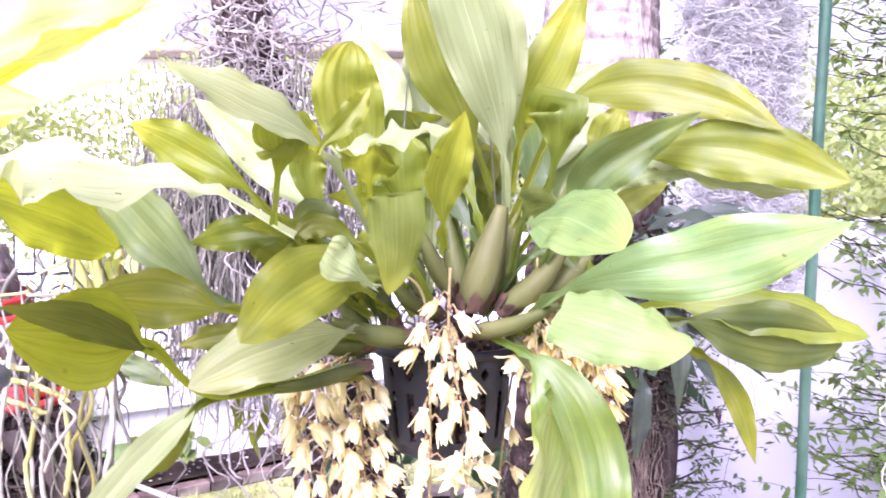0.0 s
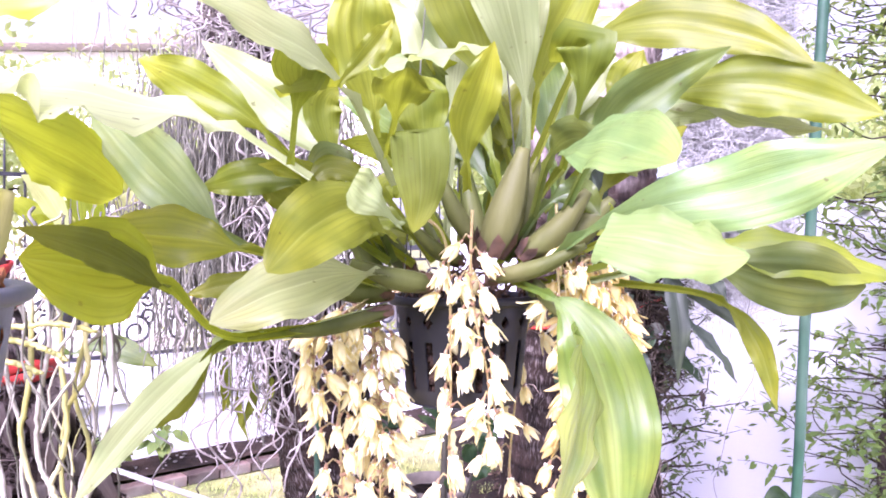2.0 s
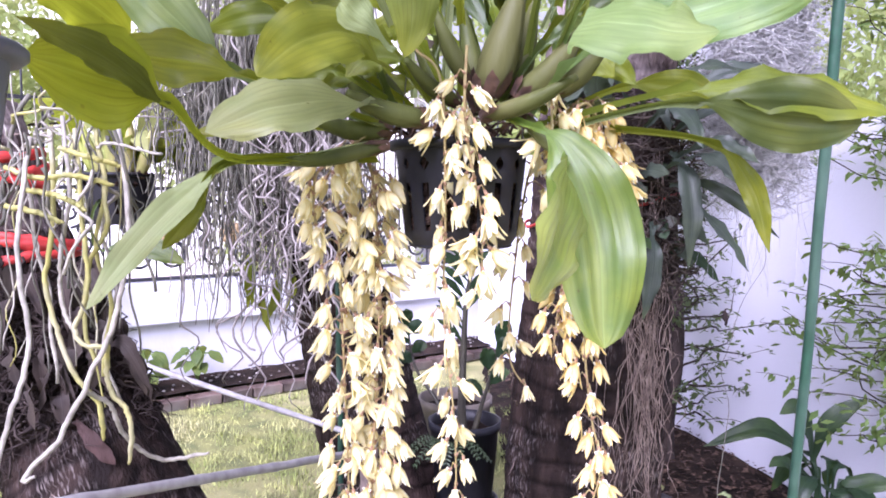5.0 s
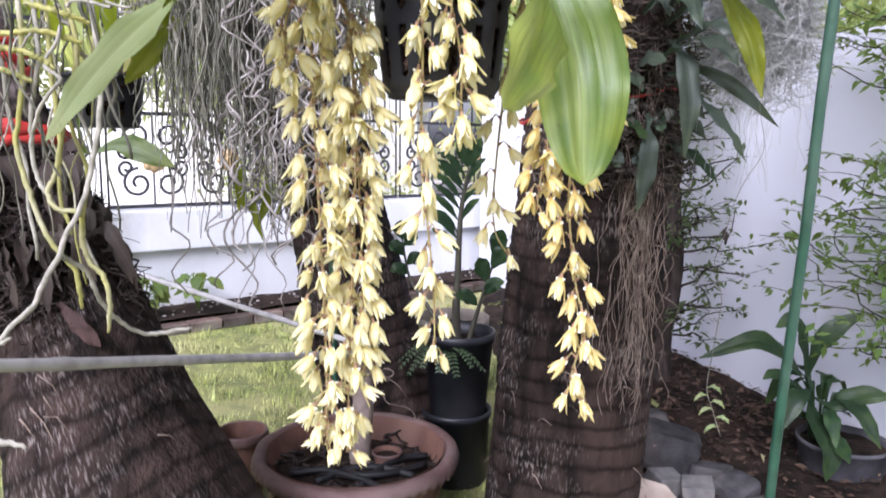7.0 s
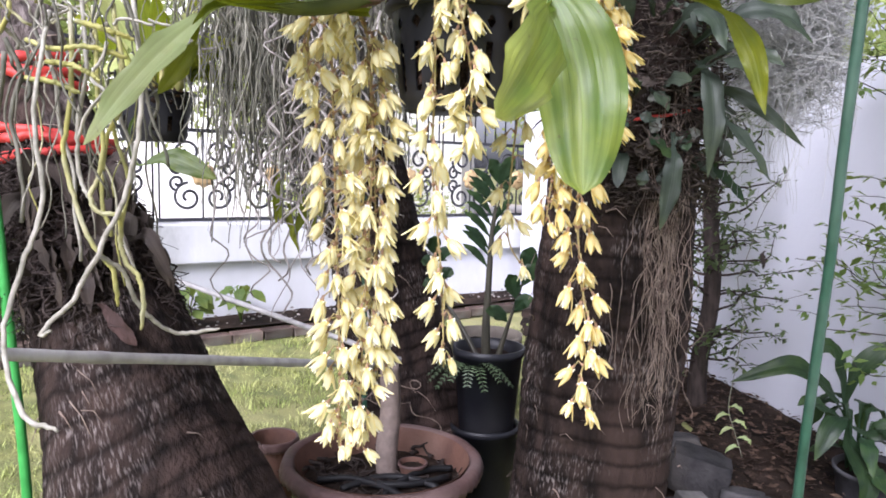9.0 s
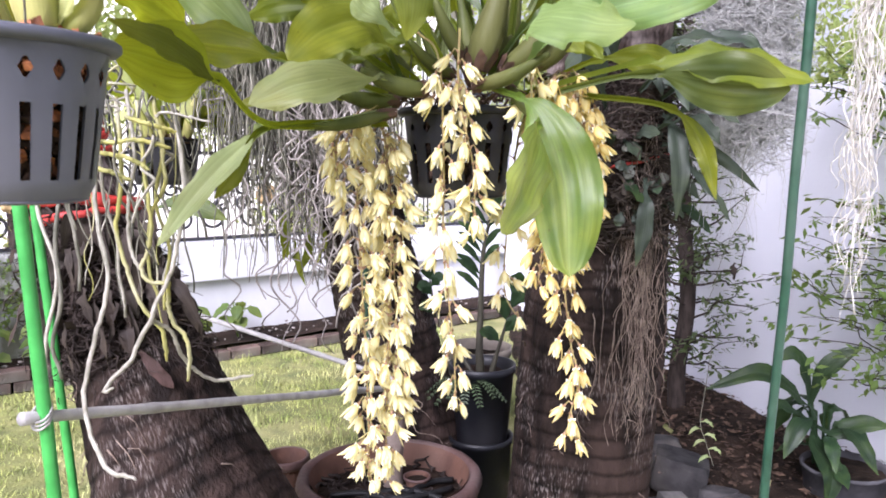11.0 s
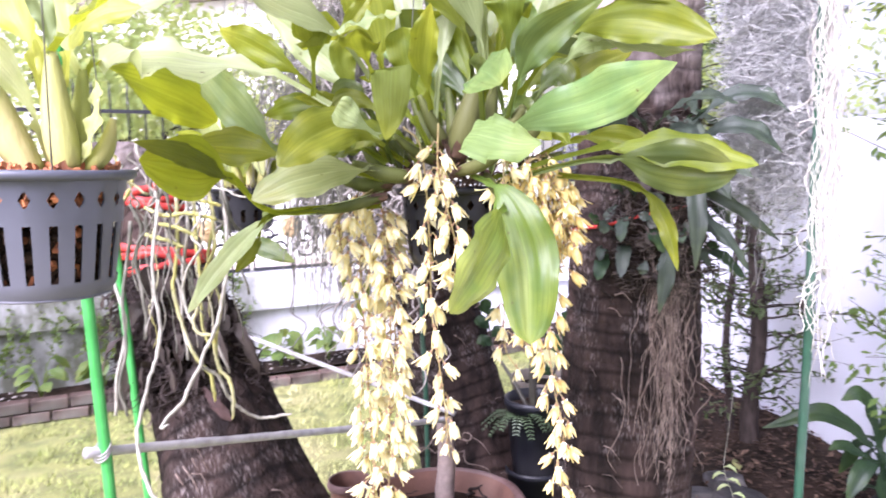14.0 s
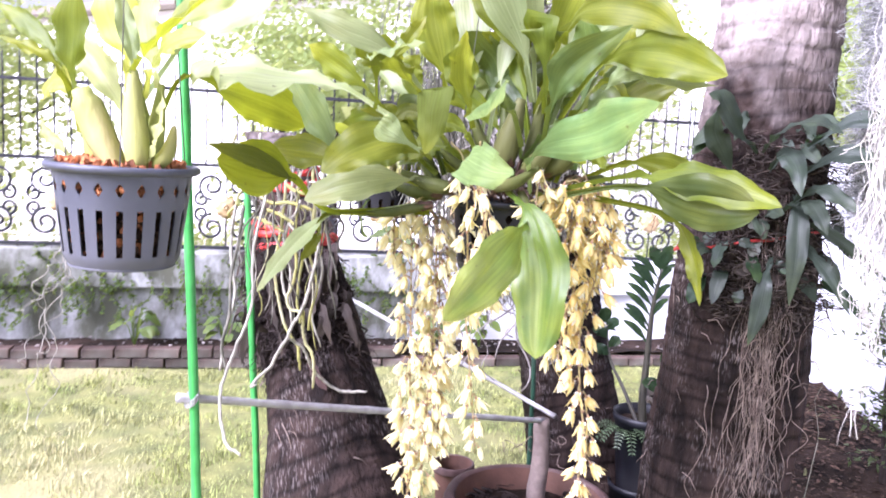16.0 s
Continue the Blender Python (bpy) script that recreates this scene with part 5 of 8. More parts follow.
leaf(orchid, ((0.055, 1.042, 1.405), (0.134, 1.042, 1.528), (0.201, 1.032, 1.577), (0.248, 1.022, 1.536)), 0.048, (-0.18, -0.97, 0.18), 'olive', petiole=.4, fold=20)
bulb(orchid, (0.035, 0.940, 1.425), (0.075, 0.930, 1.554), 0.027)
bulb(orchid, (0.072, 0.980, 1.422), (0.097, 0.970, 1.553), 0.018)
bulb(orchid, (0.077, 0.950, 1.421), (0.152, 0.920, 1.501), 0.020)
bulb(orchid, (0.108, 0.970, 1.427), (0.190, 0.950, 1.493), 0.022)
bulb(orchid, (0.012, 0.960, 1.442), (-0.032, 0.950, 1.530), 0.014)
bulb(orchid, (0.033, 0.930, 1.394), (0.137, 0.870, 1.434), 0.013)
bulb(orchid, (-0.042, 0.920, 1.388), (-0.134, 0.880, 1.415), 0.016)
bulb(orchid, (-0.091, 0.960, 1.376), (-0.188, 0.930, 1.390), 0.016)
bulb(orchid, (-0.091, 0.920, 1.356), (-0.228, 0.865, 1.332), 0.011)
bulb(orchid, (0.083, 0.930, 1.394), (0.125, 0.900, 1.342), 0.010)
bulb(orchid, (-0.003, 0.950, 1.414), (-0.065, 0.900, 1.459), 0.012)
bulb(orchid, (0.028, 1.000, 1.409), (0.005, 1.020, 1.548), 0.018)
bulb(orchid, (-0.099, 0.970, 1.382), (-0.166, 0.970, 1.501), 0.016)
bulb(orchid, (-0.064, 1.000, 1.394), (-0.112, 1.020, 1.470), 0.016)
bulb(orchid, (-0.019, 1.020, 1.423), (-0.067, 1.040, 1.533), 0.016)
bulb(orchid, (0.137, 1.020, 1.407), (0.211, 1.000, 1.424), 0.016)
# withered roots and husks over the rim
rng = random.Random(77)
bm = bmesh.new()
for _ in range(60):
    a = rng.uniform(0, 6.283)
    r = rng.uniform(0.02, 0.09)
    p = Vector((r * math.cos(a), r * math.sin(a), rng.uniform(-0.005, 0.02)))
    q = p + Vector((rng.uniform(-0.05, 0.05), rng.uniform(-0.05, 0.05), rng.uniform(-0.01, 0.03)))
    tube(bm, spline([p, p.lerp(q, 0.5) + Vector((0, 0, 0.015)), q], 5), 0.0022, 0.0015, 5)
part("root_tangle", bm, M_HUSK, orchid, "tangle of brown dry roots over the rim")


# ---- flowers ----
def flower_mesh(openness, seed, petal):
    """A nodding flower: three narrow flaring sepals, two broader petals and a frilled white lip."""
    rng = random.Random(seed)
    bm = bmesh.new()
    uvl = bm.loops.layers.uv.new("petal")
    # short brown ovary
    tube(bm, [Vector((0, 0, 0.002)), Vector((0, 0, -0.003)), Vector((0, 0, -0.007))], lambda t: 0.0018 + 0.0014 * t, sides=6, mat=2)

    def petal_blade(a, length, width, op, foot, mat):
        out, tan = Vector((math.cos(a), math.sin(a), 0)), Vector((-math.sin(a), math.cos(a), 0))
        skew = rng.uniform(-0.12, 0.12)
        rows, across = [], (-1, -0.5, 0, 0.5, 1)
        for i in range(8):
            t = i / 7
            r = foot + 0.0078 * math.sin(min(1.0, t * 1.6) * math.pi / 2) + op * (0.003 * t + 0.0115 * t ** 2.4)
            z = -0.005 - length * (t - 0.13 * op * t * t)
            w = width * (math.sin(math.pi * (0.10 + 0.90 * t) ** 0.78) ** 0.75 if t < 1 else 0.02)
            row = []
            for u in across:
                row.append(bm.verts.new(out * (r - 0.0032 * u * u * (1 - 0.7 * t)) + tan * (0.5 * w * u + skew * length * t * t) + Vector((0, 0, z + 0.0008 * math.sin(9 * t + 3 * u)))))
            rows.append(row)
        for i in range(7):
            for j in range(4):
                f = bm.faces.new((rows[i][j], rows[i][j + 1], rows[i + 1][j + 1], rows[i + 1][j]))
                f.material_index = mat
                for lo, (jj, ii) in zip(f.loops, ((j, i), (j + 1, i), (j + 1, i + 1), (j, i + 1))):
                    lo[uvl].uv = (abs(across[jj]) ** 2 * 0.8, max(0.0, 1 - ii / 3.0))

    for k in range(5):
        a = k * 2 * math.pi / 5 + rng.uniform(-0.14, 0.14)
        op = openness * rng.uniform(0.7, 1.35)
        if k in (1, 4):
            petal_blade(a, rng.uniform(0.029, 0.033), rng.uniform(0.0135, 0.0155), op * 0.6, 0.0015, 0)
        else:
            petal_blade(a, rng.uniform(0.031, 0.036), rng.uniform(0.0112, 0.0130), op * 1.1, 0.0022, 0)
    # frilled lip and column inside
    for k in range(3):
        petal_blade(k * 2 * math.pi / 3 + 0.4, 0.031, 0.0095, 0.15, -0.0035, 1)
    return finish("flower", bm, [petal, M_LIP, M_BRACT])


FLOWERS = [flower_mesh(o, 20 + i, M_PETAL) for i, o in enumerate((-0.3, 0.0, 0.2, 0.4, 0.65, 0.95))]
GOLD_FLOWERS = [flower_mesh(o, 40 + i, M_GOLDPETAL) for i, o in enumerate((-0.3, 0.0, 0.2, 0.4, 0.65, 0.95))]
spike_rng = random.Random(4)


def flower_spike(pts, count, reach, kinds=FLOWERS):
    """A hanging stalk with nodding flowers in ranks round it."""
    o = Vector(orchid.location)
    path = spline([Vector(p) - o for p in pts], 70)
    bm = bmesh.new()
    tube(bm, path, 0.0021, 0.0012, 6)
    spike = part("flower_spike", bm, M_STALK, orchid, "pendent flower stalk crowded with cream flowers")
    dist = [0.0]
    for a, b in zip(path, path[1:]):
        dist.append(dist[-1] + (b - a).length)
    start = dist[-1] * 0.10
    bm = bmesh.new()
    a = spike_rng.uniform(0, 6.28)
    for k in range(count):
        s = start + (dist[-1] - start) * (k + 0.5 * spike_rng.random()) / count
        i = min(range(len(dist)), key=lambda q: abs(dist[q] - s))
        p = path[i]
        a += 2.4 + spike_rng.uniform(-0.5, 0.5)
        tip = 1.0 - 0.55 * (k / count) ** 2
        out = Vector((math.cos(a), math.sin(a), 0))
        q = p + out * (reach * tip * spike_rng.uniform(0.75, 1.15)) + Vector((0, 0, -0.004 * spike_rng.random()))
        m = p.lerp(q, 0.55) + Vector((0, 0, 0.007))
        tube(bm, [p, m, q], 0.0012, 0.0012, 5, mat=0)
        f = new("flower", kinds[min(5, max(0, int(spike_rng.gauss(2.9, 1.2))))])
        f.parent = spike
        lean = spike_rng.uniform(0.15, 0.85)
        axis = Vector((0, 0, 1)).cross(out)
        sc = spike_rng.uniform(0.86, 1.08) * (1.0 if k < count * 0.92 else 0.75)
        f.matrix_local = Matrix.Translation(q) @ Matrix.Rotation(-lean, 4, axis) @ Matrix.Rotation(spike_rng.uniform(0, 6.28), 4, "Z") @ Matrix.Diagonal((sc, sc, sc, 1))
        # small bract where the flower stalk starts
        d = m - p
        if d.length > 1e-5:
            tube(bm, [p, p + d * 0.4, p + d * 0.8], lambda t: 0.0026 * (1 - t) + 0.0006, sides=5, mat=1)
    part("pedicel", bm, [M_STALK, M_BRACT], spike)["kind"] = "stuff"


flower_spike(((-0.113, 0.950, 1.368), (-0.160, 0.945, 1.341), (-0.160, 0.970, 1.321), (-0.154, 0.975, 1.141), (-0.145, 0.975, 0.905), (-0.145, 0.980, 0.748)), 52, 0.024)
flower_spike(((-0.113, 0.950, 1.372), (-0.131, 0.950, 1.349), (-0.114, 0.985, 1.324), (-0.105, 0.985, 1.142), (-0.112, 0.985, 0.945), (-0.119, 0.985, 0.743)), 54, 0.024)
flower_spike(((-0.110, 0.960, 1.372), (-0.122, 0.970, 1.346), (-0.112, 1.000, 1.296), (-0.101, 1.005, 1.063), (-0.096, 1.010, 0.841)), 36, 0.022)
flower_spike(((-0.054, 0.920, 1.474), (-0.022, 0.915, 1.432), (-0.016, 0.935, 1.274), (-0.017, 0.945, 1.145), (-0.002, 0.960, 0.993), (0.002, 0.980, 0.871)), 26, 0.015)
flower_spike(((0.009, 0.910, 1.477), (0.007, 0.910, 1.404), (0.015, 0.930, 1.343), (0.031, 0.935, 1.261), (0.029, 0.940, 1.168)), 20, 0.013)
flower_spike(((0.128, 0.960, 1.387), (0.176, 0.980, 1.411), (0.211, 1.010, 1.280), (0.182, 1.030, 1.126), (0.193, 1.035, 0.989), (0.209, 1.035, 0.908), (0.195, 1.040, 0.830), (0.224, 1.040, 0.785)), 40, 0.020, GOLD_FLOWERS)
flower_spike(((0.126, 0.970, 1.387), (0.157, 1.000, 1.397), (0.185, 1.030, 1.320), (0.150, 1.040, 1.165), (0.138, 1.040, 1.072)), 34, 0.026, GOLD_FLOWERS)
flower_spike(((0.122, 1.000, 1.388), (0.104, 1.100, 1.316), (0.088, 1.150, 1.147), (0.087, 1.160, 1.039), (0.117, 1.170, 0.984)), 13, 0.026)
flower_spike(((0.128, 1.000, 1.489), (0.116, 0.930, 1.406), (0.121, 0.930, 1.320), (0.116, 0.940, 1.276)), 6, 0.014)
flower_spike(((0.137, 0.970, 1.395), (0.180, 1.000, 1.420), (0.211, 1.030, 1.367), (0.216, 1.030, 1.303), (0.225, 1.030, 1.255)), 28, 0.022, GOLD_FLOWERS)
flower_spike(((0.124, 0.960, 1.390), (0.150, 0.980, 1.388), (0.164, 0.985, 1.320), (0.155, 0.990, 1.242)), 24, 0.020, GOLD_FLOWERS)
flower_spike(((-0.116, 0.940, 1.371), (-0.174, 0.940, 1.330), (-0.186, 0.950, 1.293), (-0.183, 0.955, 1.241)), 10, 0.022)
# ---- the grey basket with its orchid ----
GX, GY, GZ, GH = -0.450, 0.528, 1.245, 0.158
grey_pot = net_pot("hanging_basket", (GX, GY, GZ), 0.106, 0.086, GH, M_GREY, "grey slotted plastic basket filled with orange coconut chips", slots=21, slot=(0.14, 0.60), holes=(0.74, 0.86), lip=0.012, tilt=(0.02, 0.03, 0.3))
chips(grey_pot, "potting_bark", M_DARKCHIP, lambda z: 0.085 + 0.020 * z / GH, 0.004, 0.104, 1300, 0.016, 9, "dark brown bark pieces")
chips(grey_pot, "coconut_chip", M_CHIP, lambda z: 0.086 + 0.020 * z / GH, 0.106, 0.168, 1500, 0.013, 19, "orange-brown coconut husk chips")
chips(grey_pot, "coconut_chip", M_CHIP, lambda z: 0.086 + 0.020 * z / GH, 0.004, 0.10, 300, 0.014, 29, "orange-brown coconut husk chips")
chips(grey_pot, "coconut_chip", M_CHIP, lambda z: 0.092 + 0.020 * z / GH, 0.116, 0.139, 420, 0.015, 39, "orange-brown coconut husk chips")
for k in range(3):
    a = radians(60 + 120 * k)
    bm = bmesh.new()
    tube(bm, [Vector((0.108 * math.cos(a), 0.108 * math.sin(a), GH)), Vector((0.03 * math.cos(a), 0.03 * math.sin(a), 0.95)), Vector((0, 0, 1.6))], 0.0011, sides=5)
    part("hanger_wire", bm, M_WIRE, grey_pot, "thin galvanised hanging wire")
small_orchid = thing("orchid", (GX, GY, GZ + GH), "orchid with upright yellow-green bulbs and pale folded leaves", "orchid")
for a, b, r in (((-0.380, 0.50, 1.40), (-0.393, 0.50, 1.552), 0.0235), ((-0.428, 0.50, 1.40), (-0.487, 0.48, 1.520), 0.0240), ((-0.402, 0.54, 1.40), (-0.388, 0.55, 1.536), 0.017),
                ((-0.368, 0.52, 1.405), (-0.327, 0.52, 1.468), 0.014), ((-0.525, 0.54, 1.40), (-0.558, 0.54, 1.462), 0.014), ((-0.45, 0.57, 1.40), (-0.47, 0.58, 1.52), 0.018)):
    bulb(small_orchid, a, b, r, M_BULBY, club=r > 0.0236, husk=False)
for pts, w, face, look_of, kw in (
        (((-0.490, 0.500, 1.470), (-0.516, 0.487, 1.538), (-0.502, 0.473, 1.596), (-0.470, 0.460, 1.685)), 0.066, (0.2, -1, 0.1), "olive", dict(petiole=0.25, peak=0.62)),
        (((-0.520, 0.510, 1.490), (-0.545, 0.480, 1.559), (-0.579, 0.460, 1.583), (-0.634, 0.440, 1.602)), 0.024, (0.1, -0.7, 0.7), "lime", dict(petiole=0.3)),
        (((-0.540, 0.520, 1.480), (-0.595, 0.513, 1.583), (-0.663, 0.507, 1.635), (-0.728, 0.500, 1.670)), 0.036, (0.4, -0.9, 0.3), "olive", dict(petiole=0.3)),
        (((-0.393, 0.500, 1.545), (-0.397, 0.500, 1.585), (-0.414, 0.500, 1.632), (-0.432, 0.500, 1.692)), 0.030, (0.7, -0.7, 0.1), "pale", dict(petiole=0.1, fold=24)),
        (((-0.393, 0.500, 1.545), (-0.343, 0.487, 1.581), (-0.266, 0.473, 1.616), (-0.175, 0.460, 1.654)), 0.056, (-0.5, -0.5, 0.75), "lime", dict(petiole=0.2, fold=20)),
        (((-0.396, 0.530, 1.511), (-0.391, 0.540, 1.569), (-0.359, 0.550, 1.603), (-0.304, 0.560, 1.612)), 0.048, (-0.3, -0.9, 0.3), "primrose", dict(petiole=0.25, blunt=0.3)),
        (((-0.430, 0.540, 1.410), (-0.468, 0.540, 1.500), (-0.525, 0.540, 1.565), (-0.585, 0.540, 1.612)), 0.058, (0.2, -0.97, 0.1), "yellow", dict(petiole=0.22, peak=0.6, blunt=0.3)),
        (((-0.440, 0.560, 1.420), (-0.470, 0.563, 1.560), (-0.505, 0.567, 1.641), (-0.531, 0.570, 1.730)), 0.105, (0.1, -0.99, 0.1), "primrose", dict(petiole=0.35, peak=0.6)),
        (((-0.388, 0.550, 1.530), (-0.424, 0.563, 1.592), (-0.440, 0.567, 1.646), (-0.426, 0.570, 1.730)), 0.070, (-0.1, -0.99, 0.1), "yellow", dict(petiole=0.15)),
        (((-0.400, 0.525, 1.410), (-0.402, 0.520, 1.480), (-0.415, 0.515, 1.545), (-0.425, 0.510, 1.580)), 0.026, (0.5, -0.9, 0.1), "primrose", dict(petiole=0.1, fold=30)),
        (((-0.372, 0.510, 1.405), (-0.350, 0.505, 1.440), (-0.335, 0.505, 1.480), (-0.338, 0.505, 1.520)), 0.026, (-0.4, -0.9, 0.2), "yellow", dict(petiole=0.1, fold=26)),
        (((-0.530, 0.500, 1.405), (-0.556, 0.495, 1.430), (-0.585, 0.490, 1.450), (-0.600, 0.490, 1.475)), 0.020, (0.2, -0.9, 0.4), "yellow", dict(petiole=0.1)),
        (((-0.560, 0.540, 1.455), (-0.600, 0.545, 1.530), (-0.650, 0.550, 1.545), (-0.700, 0.560, 1.510)), 0.050, (0.1, -0.9, 0.4), "primrose", dict(petiole=0.2)),
        (((-0.470, 0.580, 1.500), (-0.400, 0.620, 1.620), (-0.340, 0.660, 1.680), (-0.250, 0.690, 1.740)), 0.120, (-0.1, -0.97, 0.2), "mint", dict(petiole=0.3, peak=0.55, blunt=0.35)),
):
    leaf(small_orchid, pts, w, face, look_of, stalk=0.005, **kw)
leaf(small_orchid, [(-0.40, 0.56, 1.48), (-0.45, 0.66, 1.56), (-0.478, 0.80, 1.552), (-0.463, 0.9, 1.538), (-0.435, 0.988, 1.502)], 0.10, (0.25, -0.95, 0.2), "golden", petiole=0.3, blunt=0.5)


# ---- black pot hanging behind, with its yellow-green plant ----
rear_pot = net_pot("hanging_pot", (-1.06, 2.32, 1.208), 0.119, 0.100, 0.152, M_BLACK, "small black plastic pot hung behind the roots", slots=14, slot=(0.2, 0.5))
chips(rear_pot, "potting_bark", M_DARKCHIP, lambda z: 0.100 + 0.019 * z / 0.152, 0.004, 0.145, 420, 0.022, 15, "dark bark pieces")
for k in range(3):
    a = radians(30 + 120 * k)
    bm = bmesh.new()
    tube(bm, [Vector((0.120 * math.cos(a), 0.120 * math.sin(a), 0.152)), Vector((0, 0, 1.8))], 0.0012, sides=5)
    part("hanger_wire", bm, M_WIRE, rear_pot, "thin hanging wire")
rear_plant = thing("orchid", (-1.03, 2.32, 1.36), "leafy yellow-green orchid in the small black pot", "orchid")
rng = random.Random(31)
for k in range(13):
    a = rng.uniform(0, 6.28)
    o = Vector((-1.03, 2.32, 1.36))
    d = Vector((math.cos(a), math.sin(a) * 0.7, 0))
    h = rng.uniform(0.06, 0.22)
    leaf(rear_plant, [o + d * 0.02, o + d * 0.06 + Vector((0, 0, h * 0.7)), o + d * 0.14 + Vector((0, 0, h)), o + d * 0.24 + Vector((0, 0, h * rng.uniform(0.3, 0.9)))], rng.uniform(0.045, 0.07), (0.1, -0.8, 0.6), rng.choice(("lime", "yellow", "olive")), petiole=0.2, nv=16, nu=8)
leaf(rear_plant, [(-1.02, 2.3, 1.36), (-1.075, 2.2, 1.25), (-1.064, 2.2, 1.133), (-0.973, 2.2, 1.157), (-0.901, 2.2, 1.138), (-0.803, 2.2, 1.092)], 0.075, (0, -0.9, 0.4), "dark", petiole=0.42, peak=0.6)
for k, (dx, dy, h, w) in enumerate(((-0.16, -0.06, 0.20, 0.06), (-0.09, -0.10, 0.26, 0.07), (-0.02, -0.08, 0.30, 0.065), (0.06, -0.10, 0.25, 0.07), (0.13, -0.06, 0.22, 0.065), (0.20, -0.04, 0.14, 0.06), (0.10, 0.05, 0.30, 0.07), (-0.12, 0.05, 0.28, 0.07))):
    foot = Vector((-1.03 + dx * 0.3, 2.30 + dy * 0.4, 1.38))
    leaf(rear_plant, [foot, foot + Vector((dx * 0.3, dy * 0.3, h * 0.45)), foot + Vector((dx * 0.7, dy * 0.8, h * 0.85)), foot + Vector((dx * 1.1, dy * 1.3, h))], w, (0.1 * dx, -0.9, 0.3), ("golden", "yellow", "lime")[k % 3], petiole=0.25, nv=18, nu=10)
for k in range(8):
    bulb(rear_plant, (-1.03 + 0.019 * (k - 3.5), 2.30 - 0.03 * (k % 2), 1.355), (-1.03 + 0.036 * (k - 3.5), 2.28 - 0.05 * (k % 2), 1.47 + 0.03 * (k % 3)), 0.022, M_BULBY)


# ---- aerial roots ----
def wander(a, b, n, amp, rng, drop=0.0, freq=3.2):
    a, b = Vector(a), Vector(b)
    pts = [a.lerp(b, i / n) for i in range(n + 1)]
    off = Vector((rng.uniform(0, 90), rng.uniform(0, 90), rng.uniform(0, 90)))
    for i, p in enumerate(pts):
        t = i / n
        k = amp * min(1.0, t * 5)
        p += Vector((noise.noise(off + Vector((t * freq, 0, 0))), noise.noise(off + Vector((0, t * freq, 7))), 0.4 * noise.noise(off + Vector((0, 9, t * freq))))) * k * 2
        p.z -= drop * math.sin(math.pi * t)
    return pts


VX, VY, VZ = -0.66, 1.24, 1.40
vanda = thing("orchid", (VX, VY, VZ), "bare-rooted orchid tied to the leaning trunk, long white and yellow roots", "orchid")


def big_root(pts, mat, r=0.0065, label=""):
    o = Vector((VX, VY, VZ))
    bm = bmesh.new()
    rng2 = random.Random(len(bpy.data.objects))
    pp = spline([Vector(p) - o for p in pts], 44)
    for i, p in enumerate(pp):
        p += Vector((rng2.uniform(-1, 1), rng2.uniform(-1, 1), rng2.uniform(-1, 1))) * 0.0013
    tube(bm, pp, lambda t: r * (1.0 if t < 0.92 else 1.0 - (t - 0.92) * 6), sides=8, bumpy=0.06)
    part("aerial_root", bm, mat, vanda, label)


big_root([(-0.66, 1.20, 1.40), (-0.632, 1.15, 1.262), (-0.641, 1.14, 1.173), (-0.638, 1.135, 1.136), (-0.622, 1.13, 1.090), (-0.611, 1.13, 1.048), (-0.587, 1.13, 1.001), (-0.566, 1.14, 0.969), (-0.558, 1.14, 0.936), (-0.562, 1.15, 0.902)], M_ROOTY, 0.0042, "thick yellow-green aerial root")
big_root([(-0.62, 1.20, 1.40), (-0.587, 1.15, 1.262), (-0.576, 1.14, 1.165), (-0.582, 1.135, 1.115), (-0.593, 1.13, 1.086), (-0.578, 1.125, 1.061), (-0.545, 1.125, 1.058), (-0.541, 1.12, 1.050)], M_ROOTY, 0.0040, "thick yellow-green aerial root")
big_root([(-0.56, 1.22, 1.42), (-0.519, 1.16, 1.278), (-0.511, 1.14, 1.214), (-0.518, 1.13, 1.149), (-0.530, 1.125, 1.095), (-0.541, 1.12, 1.061), (-0.559, 1.11, 1.022), (-0.566, 1.10, 0.992), (-0.584, 1.09, 0.957), (-0.598, 1.08, 0.922), (-0.628, 1.07, 0.890), (-0.640, 1.06, 0.868), (-0.618, 1.055, 0.878)], M_ROOTW, 0.0043, "thick white aerial root")
big_root([(-0.541, 1.13, 1.060), (-0.549, 1.14, 1.014), (-0.540, 1.14, 0.979), (-0.520, 1.14, 0.954), (-0.512, 1.14, 0.919), (-0.522, 1.15, 0.863)], M_ROOTY, 0.0040, "thick yellow-green aerial root")
big_root([(-0.566, 1.11, 0.990), (-0.545, 1.14, 0.962), (-0.540, 1.17, 0.908), (-0.525, 1.21, 0.864), (-0.495, 1.24, 0.838), (-0.426, 1.25, 0.848)], M_ROOTW, 0.0038, "white aerial root")
big_root([(-0.64, 1.20, 1.42), (-0.605, 1.15, 1.294), (-0.616, 1.14, 1.214), (-0.616, 1.14, 1.119), (-0.582, 1.13, 1.063)], M_ROOTW, 0.0036, "white aerial root")
big_root([(-0.66, 1.14, 1.38), (-0.632, 1.05, 1.213), (-0.59, 1.0, 1.089), (-0.59, 0.95, 0.996), (-0.588, 0.9, 0.903), (-0.543, 0.87, 0.813), (-0.487, 0.86, 0.795)], M_ROOTW, 0.0038, "white aerial root")
